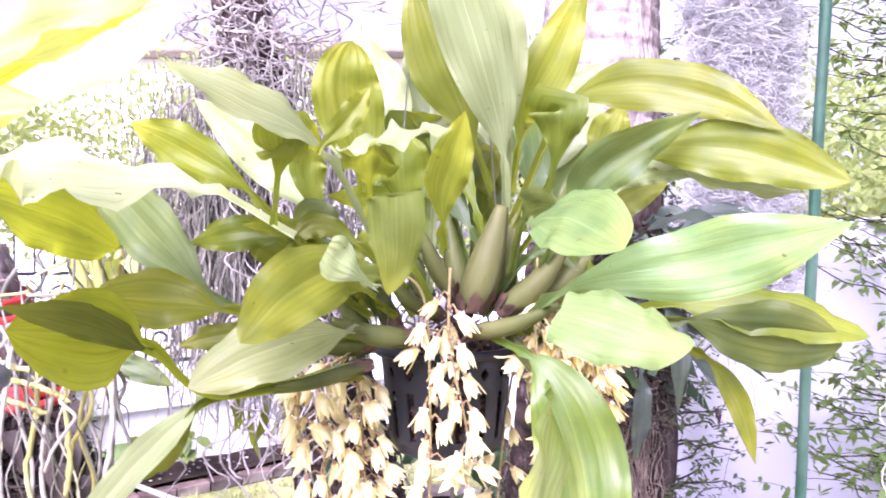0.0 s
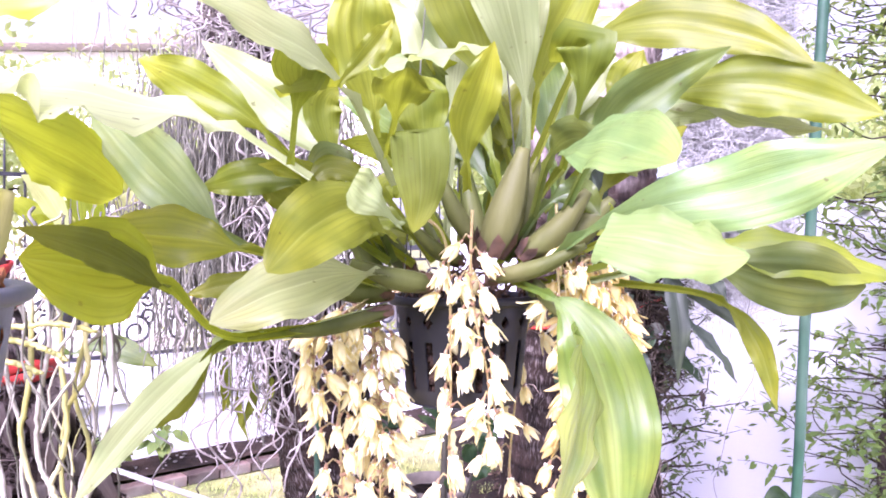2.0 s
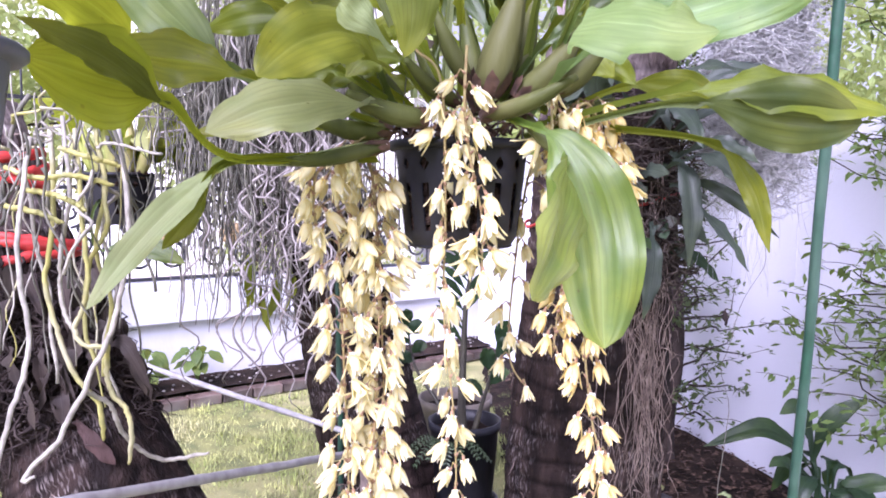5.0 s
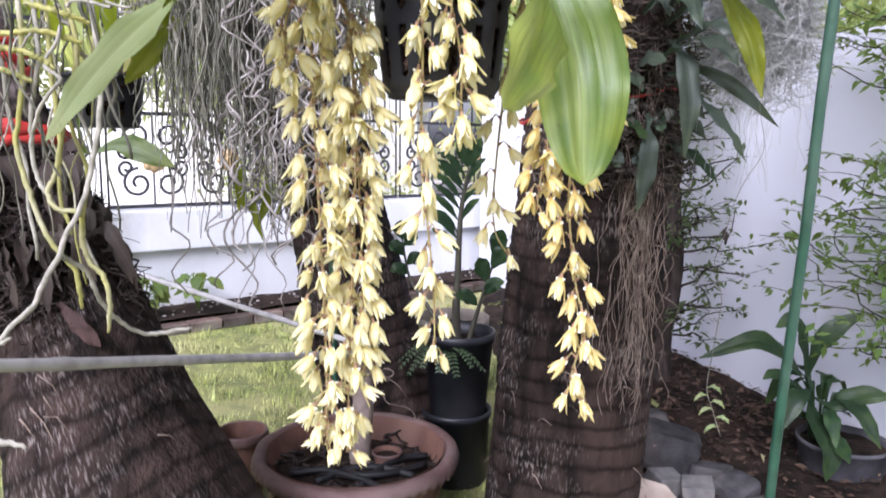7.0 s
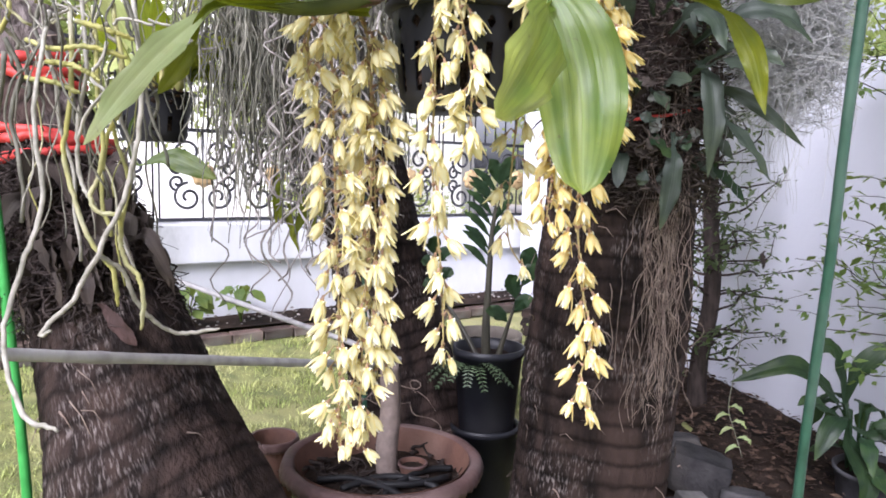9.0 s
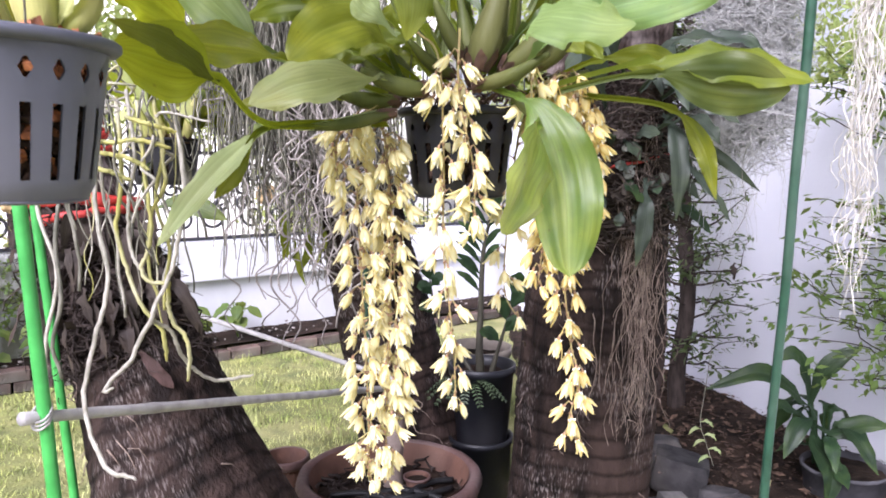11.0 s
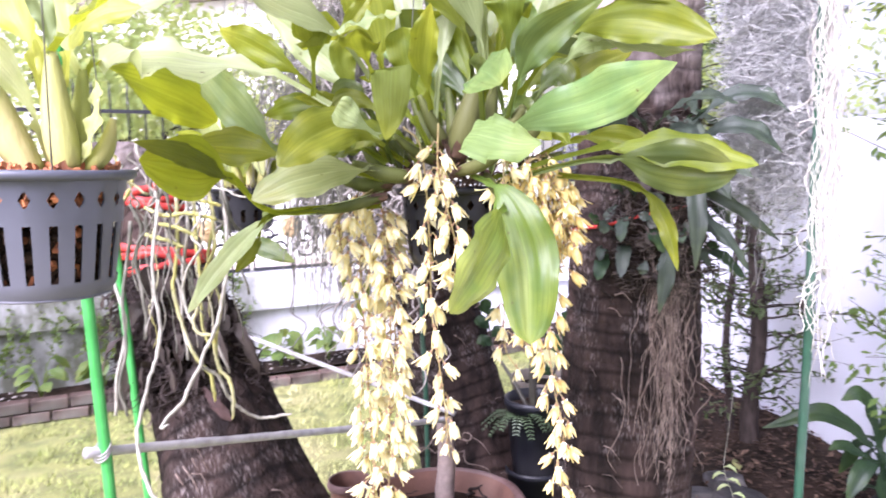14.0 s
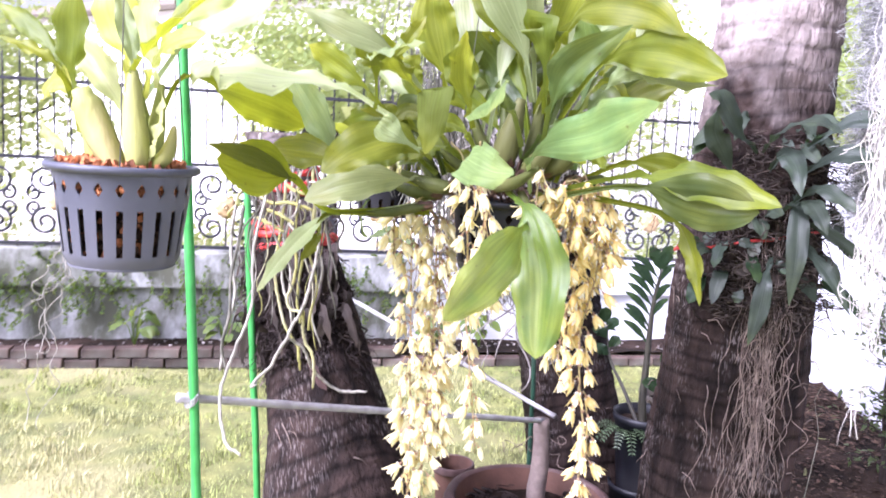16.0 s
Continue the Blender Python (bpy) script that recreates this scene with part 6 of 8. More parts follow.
for pts in (((-0.70, 1.14, 1.335), (-0.64, 1.12, 1.318), (-0.585, 1.12, 1.322), (-0.53, 1.14, 1.308)), ((-0.615, 1.14, 1.365), (-0.565, 1.12, 1.352), (-0.52, 1.14, 1.338)),
            ((-0.66, 1.13, 1.300), (-0.60, 1.11, 1.290), (-0.565, 1.12, 1.270)), ((-0.71, 1.15, 1.275), (-0.65, 1.12, 1.268), (-0.60, 1.12, 1.250))):
    big_root(list(pts), M_ROOTY, 0.0042, "yellow-green aerial root crossing the others")
rng = random.Random(52)
for k in range(44):
    a = Vector((rng.uniform(-0.80, -0.55), rng.uniform(1.08, 1.30), rng.uniform(1.30, 1.50)))
    e = a + Vector((rng.uniform(-0.04, 0.05), rng.uniform(-0.07, 0.05), -rng.choice((0.1, 0.16, 0.22, 0.3, 0.42))))
    o = Vector((VX, VY, VZ))
    bm = bmesh.new()
    r = rng.choice((0.0014, 0.0022, 0.0032, 0.0042))
    tube(bm, wander(a - o, e - o, 18, 0.020, rng), r, r * 0.8, 6, bumpy=0.08)
    part("aerial_root", bm, rng.choice((M_ROOTY, M_ROOTW, M_ROOTG, M_ROOTG)), vanda)
for k in range(9):
    a = Vector((rng.uniform(-0.76, -0.56), rng.uniform(1.14, 1.26), rng.uniform(1.36, 1.46)))
    e = a + Vector((rng.uniform(-0.16, 0.16), rng.uniform(-0.1, 0.0), rng.uniform(-0.05, 0.08)))
    o = Vector((VX, VY, VZ))
    bm = bmesh.new()
    tube(bm, wander(a - o, e - o, 14, 0.02, rng), 0.003, 0.002, 6)
    part("aerial_root", bm, rng.choice((M_ROOTW, M_ROOTY)), vanda)

# root curtain round the middle trunk
curtain = thing("root_curtain", (-0.6, 2.35, 2.2), "dense curtain of grey-green hanging roots on the middle trunk", "hanging roots")
rng = random.Random(63)
o = Vector((-0.6, 2.35, 2.2))
for layer in range(3):
    bm = bmesh.new()
    for k in range(250):
        x = rng.uniform(-0.84, -0.26) if layer else rng.gauss(-0.64, 0.10)
        if rng.random() < 0.08:
            x = rng.uniform(-0.98, -0.84)
        y = rng.uniform(2.12, 2.5)
        ztop = rng.uniform(1.55, 2.1)
        zbot = rng.choice((0.95, 1.1, 1.22, 1.32, 1.4, 1.48)) + rng.uniform(-0.1, 0.1)
        if x > -0.42:
            zbot = max(zbot, 1.15)
        if x < -0.9:
            zbot = max(zbot, 1.3)
        a, e = Vector((x, y, ztop)), Vector((x + rng.uniform(-0.08, 0.08), y + rng.uniform(-0.06, 0.04), zbot))
        r = rng.choice((0.0012, 0.0018, 0.0026, 0.0036))
        tube(bm, wander(a - o, e - o, 22, 0.022, rng, freq=4.5), r, r * 0.7, 4, cap=False)
    part("hanging_root", bm, M_ROOTG, curtain, "many thin tangled roots")["kind"] = "stuff"
bm = bmesh.new()
for k in range(210):
    z = rng.uniform(1.6, 2.6)
    a = Vector((-0.54 - 0.25 * (z - 1.9) + rng.gauss(0, 0.17), rng.uniform(2.25, 2.75), z))
    e = a + Vector((rng.uniform(-0.22, 0.22), rng.uniform(-0.15, 0.05), -rng.uniform(0.1, 0.45)))
    r = rng.choice((0.0022, 0.003, 0.004))
    tube(bm, wander(a - o, e - o, 44, 0.06, rng, freq=6.5), r, r * 0.8, 5, cap=False)
part("root_tangle", bm, M_TANGLE, curtain, "tangled crooked pale roots")["kind"] = "stuff"
for k in range(84):
    x = rng.gauss(-0.48, 0.085)
    a = Vector((x, rng.uniform(2.1, 2.3), rng.uniform(1.25, 1.9)))
    e = a + Vector((rng.uniform(-0.1, 0.16), rng.uniform(-0.15, 0.02), -rng.uniform(0.25, 0.7)))
    bm = bmesh.new()
    r = rng.choice((0.0024, 0.0034, 0.0046))
    tube(bm, wander(a - o, e - o, 30, 0.045, rng, freq=7.0), r, r * 0.65, 6, bumpy=0.06)
    part("aerial_root", bm, M_TANGLE, curtain, "pale crooked aerial root")
for k in range(5):
    a = Vector((rng.uniform(-0.62, -0.47), rng.uniform(2.1, 2.25), rng.uniform(0.98, 1.12)))
    bm = bmesh.new()
    blade(bm, [a - o, a - o + Vector((0.01, -0.02, -0.06)), a - o + Vector((rng.uniform(-0.05, 0.05), -0.03, -0.15))], 0.03, (rng.uniform(-1, 1), -1, 0.2), petiole=0.1, nv=10, nu=4)
    part("leaf", bm, LEAF["olive"], curtain)

# fibre on the right trunk
fibre = thing("root_fibre", trunk_axis(RIGHT0, RIGHT_S, 1.3), "matted brown root fibre hanging down the upright trunk", "hanging roots")
o = Vector(fibre.location)
rng = random.Random(71)
bm = bmesh.new()
for k in range(95):
    z = rng.uniform(0.85, 1.42)
    ang = radians(rng.gauss(-66, 8))
    c = trunk_axis(RIGHT0, RIGHT_S, z)
    r = r_right(z) + rng.uniform(0.012, 0.03)
    a = Vector((c.x + r * math.cos(ang), c.y + r * math.sin(ang), z))
    z2 = max(0.50 + 0.14 * rng.random(), z - rng.uniform(0.2, 0.75))
    ang2 = ang + rng.uniform(-0.18, 0.18)
    c2 = trunk_axis(RIGHT0, RIGHT_S, z2)
    r2 = r_right(z2) + rng.uniform(0.01, 0.03)
    e = Vector((c2.x + r2 * math.cos(ang2), c2.y + r2 * math.sin(ang2), z2))
    q = rng.choice((0.0006, 0.0008, 0.0011))
    tube(bm, wander(a - o, e - o, 24, 0.016, rng, freq=6.0), q, q * 0.7, 4, cap=False)
part("fibre_mat", bm, M_FIBRE, fibre)["kind"] = "stuff"
for k in range(6):
    z = rng.uniform(0.85, 1.3)
    ang = radians(rng.uniform(-110, -20))
    c = trunk_axis(RIGHT0, RIGHT_S, z)
    a = Vector((c.x + (r_right(z) + 0.02) * math.cos(ang), c.y + (r_right(z) + 0.02) * math.sin(ang), z))
    bm = bmesh.new()
    tube(bm, wander(a - o, a - o + Vector((rng.uniform(-0.12, 0.12), -0.03, -rng.uniform(0.15, 0.4))), 18, 0.03, rng), 0.0013, 0.0009, 5)
    part("aerial_root", bm, M_FIBRE, fibre)

# dark debris caught in the roots of the epiphyte
bm = bmesh.new()
for k in range(520):
    z = rng.uniform(1.08, 1.55)
    ang = radians(rng.gauss(-62, 30))
    c = trunk_axis(RIGHT0, RIGHT_S, z)
    r = r_right(z) + rng.uniform(0.0, 0.05)
    a = Vector((c.x + r * math.cos(ang), c.y + r * math.sin(ang), z))
    e = a + Vector((rng.uniform(-.07, .07), rng.uniform(-.04, .03), rng.uniform(-0.09, 0.02)))
    tube(bm, wander(a - o, e - o, 9, 0.025, rng), rng.choice((0.0010, 0.0018, 0.003)), 0.0007, 5, cap=False)
part("debris", bm, M_DEBRIS, fibre, "dark dead roots and debris")["kind"] = "stuff"

# strap-leaved epiphyte on the right trunk
epi = thing("epiphyte", trunk_axis(RIGHT0, RIGHT_S, 1.25), "clump of slate-green strap leaves growing on the upright trunk", "epiphyte")
for pts, w, face in (
        (((0.46, 1.74, 1.24), (0.455, 1.68, 1.18), (0.447, 1.67, 1.10), (0.43, 1.665, 1.02)), 0.045, (0.1, -1, 0.1)),
        (((0.50, 1.74, 1.40), (0.515, 1.66, 1.36), (0.52, 1.62, 1.26), (0.515, 1.62, 1.14)), 0.05, (0.1, -1, 0.2)),
        (((0.52, 1.72, 1.30), (0.55, 1.66, 1.27), (0.60, 1.62, 1.21), (0.645, 1.61, 1.135)), 0.032, (0.4, -0.9, 0.3)),
        (((0.48, 1.70, 1.36), (0.53, 1.60, 1.39), (0.56, 1.54, 1.36), (0.58, 1.51, 1.32)), 0.045, (0, -0.7, 0.7)),
        (((0.50, 1.72, 1.33), (0.56, 1.66, 1.33), (0.64, 1.64, 1.28), (0.72, 1.64, 1.21)), 0.03, (0.1, -0.9, -0.3)),
        (((0.50, 1.70, 1.38), (0.55, 1.62, 1.42), (0.60, 1.58, 1.40), (0.64, 1.56, 1.37)), 0.04, (0.2, -0.9, 0.4)),
        (((0.42, 1.72, 1.50), (0.46, 1.62, 1.55), (0.53, 1.55, 1.57), (0.59, 1.49, 1.54)), 0.05, (0, -0.6, 0.8)),
        (((0.40, 1.74, 1.50), (0.36, 1.64, 1.56), (0.33, 1.58, 1.62), (0.30, 1.55, 1.63)), 0.05, (0, -0.9, 0.4)),
        (((0.44, 1.72, 1.46), (0.47, 1.64, 1.50), (0.50, 1.6, 1.47), (0.52, 1.56, 1.40)), 0.055, (0.2, -1, 0.4)),
        (((0.36, 1.75, 1.42), (0.33, 1.68, 1.50), (0.31, 1.64, 1.55), (0.32, 1.6, 1.60)), 0.06, (-0.2, -1, 0.2)),
        (((0.52, 1.74, 1.52), (0.60, 1.70, 1.58), (0.68, 1.68, 1.58), (0.74, 1.66, 1.53)), 0.05, (0.3, -0.8, 0.5)),
        (((0.50, 1.74, 1.44), (0.58, 1.68, 1.50), (0.66, 1.65, 1.49), (0.72, 1.64, 1.43)), 0.055, (0.3, -0.8, 0.5))):
    leaf(epi, pts, w, face, "slate", petiole=0.12, pleat=0.3, nv=18, nu=8)
rng = random.Random(83)
for k in range(30):
    z = rng.uniform(1.12, 1.62)
    ang = radians(rng.uniform(-125, 0))
    c = trunk_axis(RIGHT0, RIGHT_S, z)
    a = Vector((c.x + r_right(z) * math.cos(ang), c.y + r_right(z) * math.sin(ang), z))
    d = Vector((math.cos(ang), math.sin(ang), rng.uniform(-0.9, 0.6)))
    l = rng.uniform(0.05, 0.12)
    leaf(epi, [a, a + d * l * 0.5 + Vector((0, 0, 0.01)), a + d * l + Vector((rng.uniform(-.02, .02), 0, -rng.uniform(0, 0.05)))], rng.uniform(0.025, 0.045), (rng.uniform(-0.6, 0.6), -0.8, rng.uniform(0, 0.9)), rng.choice(("slate", "slate", "deep")), petiole=0.1, pleat=0.2, nv=10, nu=6, blunt=0.4)

for k in range(22):
    z = rng.uniform(1.10, 1.36)
    ang = radians(rng.uniform(-118, -42))
    c = trunk_axis(RIGHT0, RIGHT_S, z)
    d = Vector((math.cos(ang), math.sin(ang), 0))
    a = Vector((c.x, c.y, z)) + d * (r_right(z) + rng.uniform(0.015, 0.05))
    turn = rng.uniform(0, 6.28)
    along = Vector((math.cos(turn) * 0.9, -0.25, math.sin(turn) * 0.9))
    l = rng.uniform(0.035, 0.06)
    leaf(epi, [a, a + along * l * 0.5 + d * 0.006, a + along * l], rng.uniform(0.022, 0.034), (rng.uniform(-0.5, 0.5), -0.9, rng.uniform(0, 0.7)), rng.choice(("grey", "slate", "withered")), petiole=0.05, pleat=0.1, nv=10, nu=6, blunt=0.5, fold=14)


def band(name, base, slope, rad, z, tilt, w, label, group, turns=3):
    """Red tape wound round a trunk, as flat crinkled ribbons."""
    bm = bmesh.new()
    n = 90
    for turn in range(turns):
        rows = []
        for k in range(n):
            a = 2 * math.pi * k / n
            zz = z + tilt * math.cos(a + turn) * 0.02 + 0.020 * (turn - (turns - 1) / 2) + 0.010 * noise.noise((math.cos(a) * 2, math.sin(a) * 2, turn * 5 + z))
            half = w * (1.0 + 0.5 * noise.noise((math.cos(a) * 5, math.sin(a) * 5, turn * 3 + z)))
            c = trunk_axis(base, slope, zz)
            row = []
            for dz, dr in ((-half, 0.012), (0.0, 0.015), (half, 0.012), (half, 0.010), (-half, 0.010)):
                r = rad(zz) + dr + 0.003 * turn + 0.004 * noise.noise((math.cos(a) * 9, math.sin(a) * 9, dz * 60 + turn))
                row.append(bm.verts.new((c.x + r * math.cos(a), c.y + r * math.sin(a), zz + dz)))
            rows.append(row)
        for k in range(n):
            ra, rb = rows[k], rows[(k + 1) % n]
            for q in range(5):
                bm.faces.new((ra[q], ra[(q + 1) % 5], rb[(q + 1) % 5], rb[q]))
    solid(name, bm, M_TAPE, label, "tape", group)


band("red_tape", LEFT0, LEFT_S, r_left, 1.17, 1.0, 0.011, "red plastic tape wound round the leaning trunk", "red tapes")
band("red_tape", LEFT0, LEFT_S, r_left, 1.36, -1.0, 0.011, "red plastic tape wound round the leaning trunk", "red tapes")
band("red_string", RIGHT0, RIGHT_S, r_right, 1.27, 2.2, 0.004, "thin red string wound round the upright trunk", "red tapes", turns=1)

# withered mount of leaves and fibre on the leaning trunk
mount = thing("epiphyte", trunk_axis(LEFT0, LEFT_S, 1.0), "withered grey-brown epiphyte with drooping dry leaves", "epiphyte")
rng = random.Random(91)
for k in range(46):
    z = rng.uniform(0.88, 1.14)
    ang = radians(rng.uniform(-135, -5))
    c = trunk_axis(LEFT0, LEFT_S, z)
    a = Vector((c.x + r_left(z) * math.cos(ang), c.y + r_left(z) * math.sin(ang), z))
    d = Vector((math.cos(ang), math.sin(ang), 0))
    l = rng.uniform(0.06, 0.14)
    leaf(mount, [a, a + d * l * 0.45 + Vector((0, 0, 0.01)), a + d * l * 0.6 + Vector((rng.uniform(-.04, .04), 0, -l * 0.7))], rng.uniform(0.018, 0.042), (rng.uniform(-1, 1), -0.8, 0.3), "withered", petiole=0.1, pleat=0.2, nv=9, nu=4, fold=20)
o = Vector(mount.location)
bm = bmesh.new()
for k in range(700):
    z = rng.uniform(0.84, 1.2)
    ang = radians(rng.uniform(-160, 20))
    c = trunk_axis(LEFT0, LEFT_S, z)
    a = Vector((c.x + (r_left(z) + 0.01) * math.cos(ang), c.y + (r_left(z) + 0.01) * math.sin(ang), z))
    e = a + Vector((rng.uniform(-.06, .06), rng.uniform(-.06, .02), -rng.uniform(0.03, 0.14)))
    tube(bm, wander(a - o, e - o, 8, 0.03, rng), rng.choice((0.0012, 0.002, 0.004)), 0.0008, 4, cap=False)
part("fibre_mat", bm, M_TWIG, mount)["kind"] = "stuff"

# ---- stakes and canes ----
def rod(name, a, b, r, mat, label, category, group="", sides=12, knots=0):
    bm = bmesh.new()
    a, b = Vector(a), Vector(b)
    n = 40
    pts = [a.lerp(b, i / n) + Vector((noise.noise((i * 0.15, a.x, 0)), noise.noise((i * 0.15, a.y, 4)), 0)) * 0.004 for i in range(n + 1)]
    tube(bm, pts, (lambda t: r * (1 + (0.14 if knots and (t * knots) % 1 < 0.05 else 0) + 0.02 * math.sin(t * 200))), sides=sides)
    return solid(name, bm, mat, label, category, group)


rod("garden_stake", (-0.58, 0.865, -0.05), (-0.70, 0.865, 2.1), 0.0105, M_STAKE, "bright green coated garden stake beside the grey basket", "stake", "garden stakes")
rod("garden_stake", (-0.865, 1.391, -0.05), (-0.975, 1.391, 1.46), 0.0105, M_STAKE, "bright green coated garden stake beside the leaning trunk", "stake", "garden stakes")
rod("garden_stake", (0.791, 1.745, -0.05), (0.7625, 1.428, 2.4), 0.0115, M_POLE, "dark green coated garden stake before the white wall", "stake", "garden stakes")
rod("garden_stake", (-0.36, 2.37, -0.05), (-0.36, 2.30, 1.05), 0.009, M_POLE, "dark green stake standing behind the terracotta pot", "stake", "garden stakes")
rod("cane", (-0.648, 0.835, 0.897), (-0.235, 2.12, 0.555), 0.0095, M_CANE, "weathered grey cane tied across the stakes", "cane", "canes", knots=5)
rod("cane", (-0.225, 2.215, 0.545), (-1.75, 2.62, 0.895), 0.009, M_CANE, "pale grey cane running behind the leaning trunk", "cane", "canes", knots=5)
bm = bmesh.new()
for z in (0.0, 0.006, -0.006):
    pts = [Vector((-0.634 + 0.0145 * math.cos(a), 0.862 + 0.0145 * math.sin(a), 0.893 + z + 0.012 * math.sin(a))) for a in [k * math.pi / 8 for k in range(17)]]
    tube(bm, pts, 0.002, 0.002, 5)
solid("wire_tie", bm, M_CANE, "white tie knotted where cane and stake cross", "tie")


# ---- hanging moss and white roots ----
moss = thing("hanging_moss", (0.737, 1.82, 2.5), "column of grey hanging moss before the white wall", "moss")
o = Vector((0.737, 1.82, 2.5))
rng = random.Random(17)
for layer in range(3):
    bm = bmesh.new()
    for k in range(2300):
        a0, rr = rng.uniform(0, 6.28), 0.098 * math.sqrt(rng.random())
        zt = rng.uniform(1.45, 2.5)
        a = Vector((o.x + rr * math.cos(a0), o.y + rr * math.sin(a0), zt))
        l = rng.uniform(0.08, 0.22)
        e = a + Vector((rng.uniform(-0.06, 0.06), rng.uniform(-0.06, 0.06), -l))
        q = rng.choice((0.0005, 0.0007, 0.0010))
        tube(bm, wander(a - o, e - o, 9, 0.055, rng, freq=4.5), q, q, 3, cap=False)
    for k in range(26):
        a0, rr = rng.uniform(0, 6.28), 0.12 * math.sqrt(rng.random())
        a = Vector((o.x + rr * math.cos(a0), o.y + rr * math.sin(a0), rng.uniform(1.5, 1.9)))
        e = Vector((a.x + rng.uniform(-0.05, 0.05), a.y + rng.uniform(-0.05, 0.05), rng.uniform(1.05, 1.45)))
        tube(bm, wander(a - o, e - o, 14, 0.03, rng), 0.0006, 0.0005, 3, cap=False)
    part("moss_strand", bm, M_MOSS, moss)["kind"] = "stuff"
white_roots = thing("hanging_roots", (0.640, 1.0, 2.2), "bundle of long white aerial roots hanging freely", "hanging roots")
o = Vector((0.640, 1.0, 2.2))
for k in range(56):
    a = o + Vector((rng.gauss(0.004, 0.007), rng.gauss(0, 0.011), 0))
    zb = rng.choice((rng.uniform(1.02, 1.25), rng.uniform(1.2, 1.6)))
    e = Vector((a.x + rng.uniform(-0.024, 0.012), a.y + rng.uniform(-0.02, 0.02), zb))
    bm = bmesh.new()
    r = rng.choice((0.0007, 0.0010, 0.0015))
    tube(bm, wander(a - o, e - o, 70, 0.014, rng, freq=15.0), r, r * 0.6, 4)
    part("aerial_root", bm, M_ROOTPURE, white_roots)
for k in range(12):
    z = rng.uniform(1.2, 1.6)
    bm = bmesh.new()
    a = Vector((0.640, 1.0, z))
    tube(bm, wander(a - o, a - o + Vector((-rng.uniform(0.02, 0.05), 0, -rng.uniform(0.03, 0.12))), 14, 0.02, rng), 0.0012, 0.0006, 5)
    part("aerial_root", bm, M_ROOTPURE, white_roots)


# ---- terracotta pot with a bare stem ----
def terracotta(loc, r, h, label, stripes=False, group=""):
    pot = thing("terracotta_pot", loc, label, "plant pot", group)
    bm = bmesh.new()
    s = r / 0.295
    lathe(bm, [(0.001, 0.0), (0.19 * s, 0.0), (0.20 * s, 0.01), (0.245 * s, h * 0.6), (0.258 * s, h * 0.80), (0.255 * s, h * 0.85), (0.266 * s, h * 0.905)], 64)
    lathe(bm, [(0.255 * s, h * 0.99), (0.245 * s, h * 0.9), (0.225 * s, h * 0.5)], 64)
    part("bowl", bm, M_TERRA, pot)
    bm = bmesh.new()
    scallops = 52

    def frill(a, z):
        edge = max(0.0, 1 - abs(z - h * 0.905) / (h * 0.05))
        return s * (0.0045 * edge * abs(math.sin(a * scallops / 2)) + 0.0015 * math.sin(a * 11))

    lathe(bm, [(0.262 * s, h * 0.915), (0.280 * s, h * 0.888), (0.291 * s, h * 0.890), (0.295 * s, h * 0.915), (0.294 * s, h * 0.945), (0.290 * s, h * 0.985), (0.280 * s, h), (0.266 * s, h * 0.998), (0.254 * s, h * 0.965), (0.250 * s, h * 0.93)], 208, wob=frill)
    for v in bm.verts:
        if v.co.z < h * 0.90:
            v.co.z -= 0.010 * s * abs(math.sin(math.atan2(v.co.y, v.co.x) * scallops / 2))
    part("rim", bm, M_RIM, pot, "frilled brown terracotta rim")
    bm = bmesh.new()
    lathe(bm, [(0.001, h * 0.75), (0.12 * s, h * 0.755), (0.238 * s, h * 0.735)], 40, wob=lambda a, z: 0.0)
    for v in bm.verts:
        v.co.z += 0.012 * s * noise.noise(v.co * 22)
    part("soil", bm, M_SOIL, pot, "dark soil with leaf litter")
    if stripes:
        # pale flower daubs round the shoulder, ochre band under the rim
        bm = bmesh.new()
        lathe(bm, [(0.2625 * s, h * 0.815), (0.2605 * s, h * 0.85), (0.2665 * s, h * 0.88)], 64)
        part("painted_band", bm, M_OCHRE, pot, "ochre glaze band under the rim")
        for k in range(8):
            a0 = k * math.pi / 4 - 1.77
            bm = bmesh.new()
            for q in range(7):
                t = math.pi * (q / 6)
                ca, sa = math.cos(t), math.sin(t)
                r0, r1 = 0.012, 0.036
                quad = []
                for rr, side in ((r0, -0.18), (r1, -0.13), (r1 + 0.003, 0.0), (r1, 0.13), (r0, 0.18)):
                    x = rr * math.cos(t + side)
                    z = h * 0.62 + rr * math.sin(t + side)
                    rad = s * (0.20 + 0.045 * min(1.0, z / (h * 0.6)) + (0.013 * max(0.0, z - h * 0.6) / (h * 0.2))) + 0.0025
                    a = a0 + x / rad
                    quad.append(bm.verts.new((rad * math.cos(a), rad * math.sin(a), z)))
                bm.faces.new(quad)
            part("painted_flower", bm, M_DAUB, pot, "pale painted flower")
    return pot


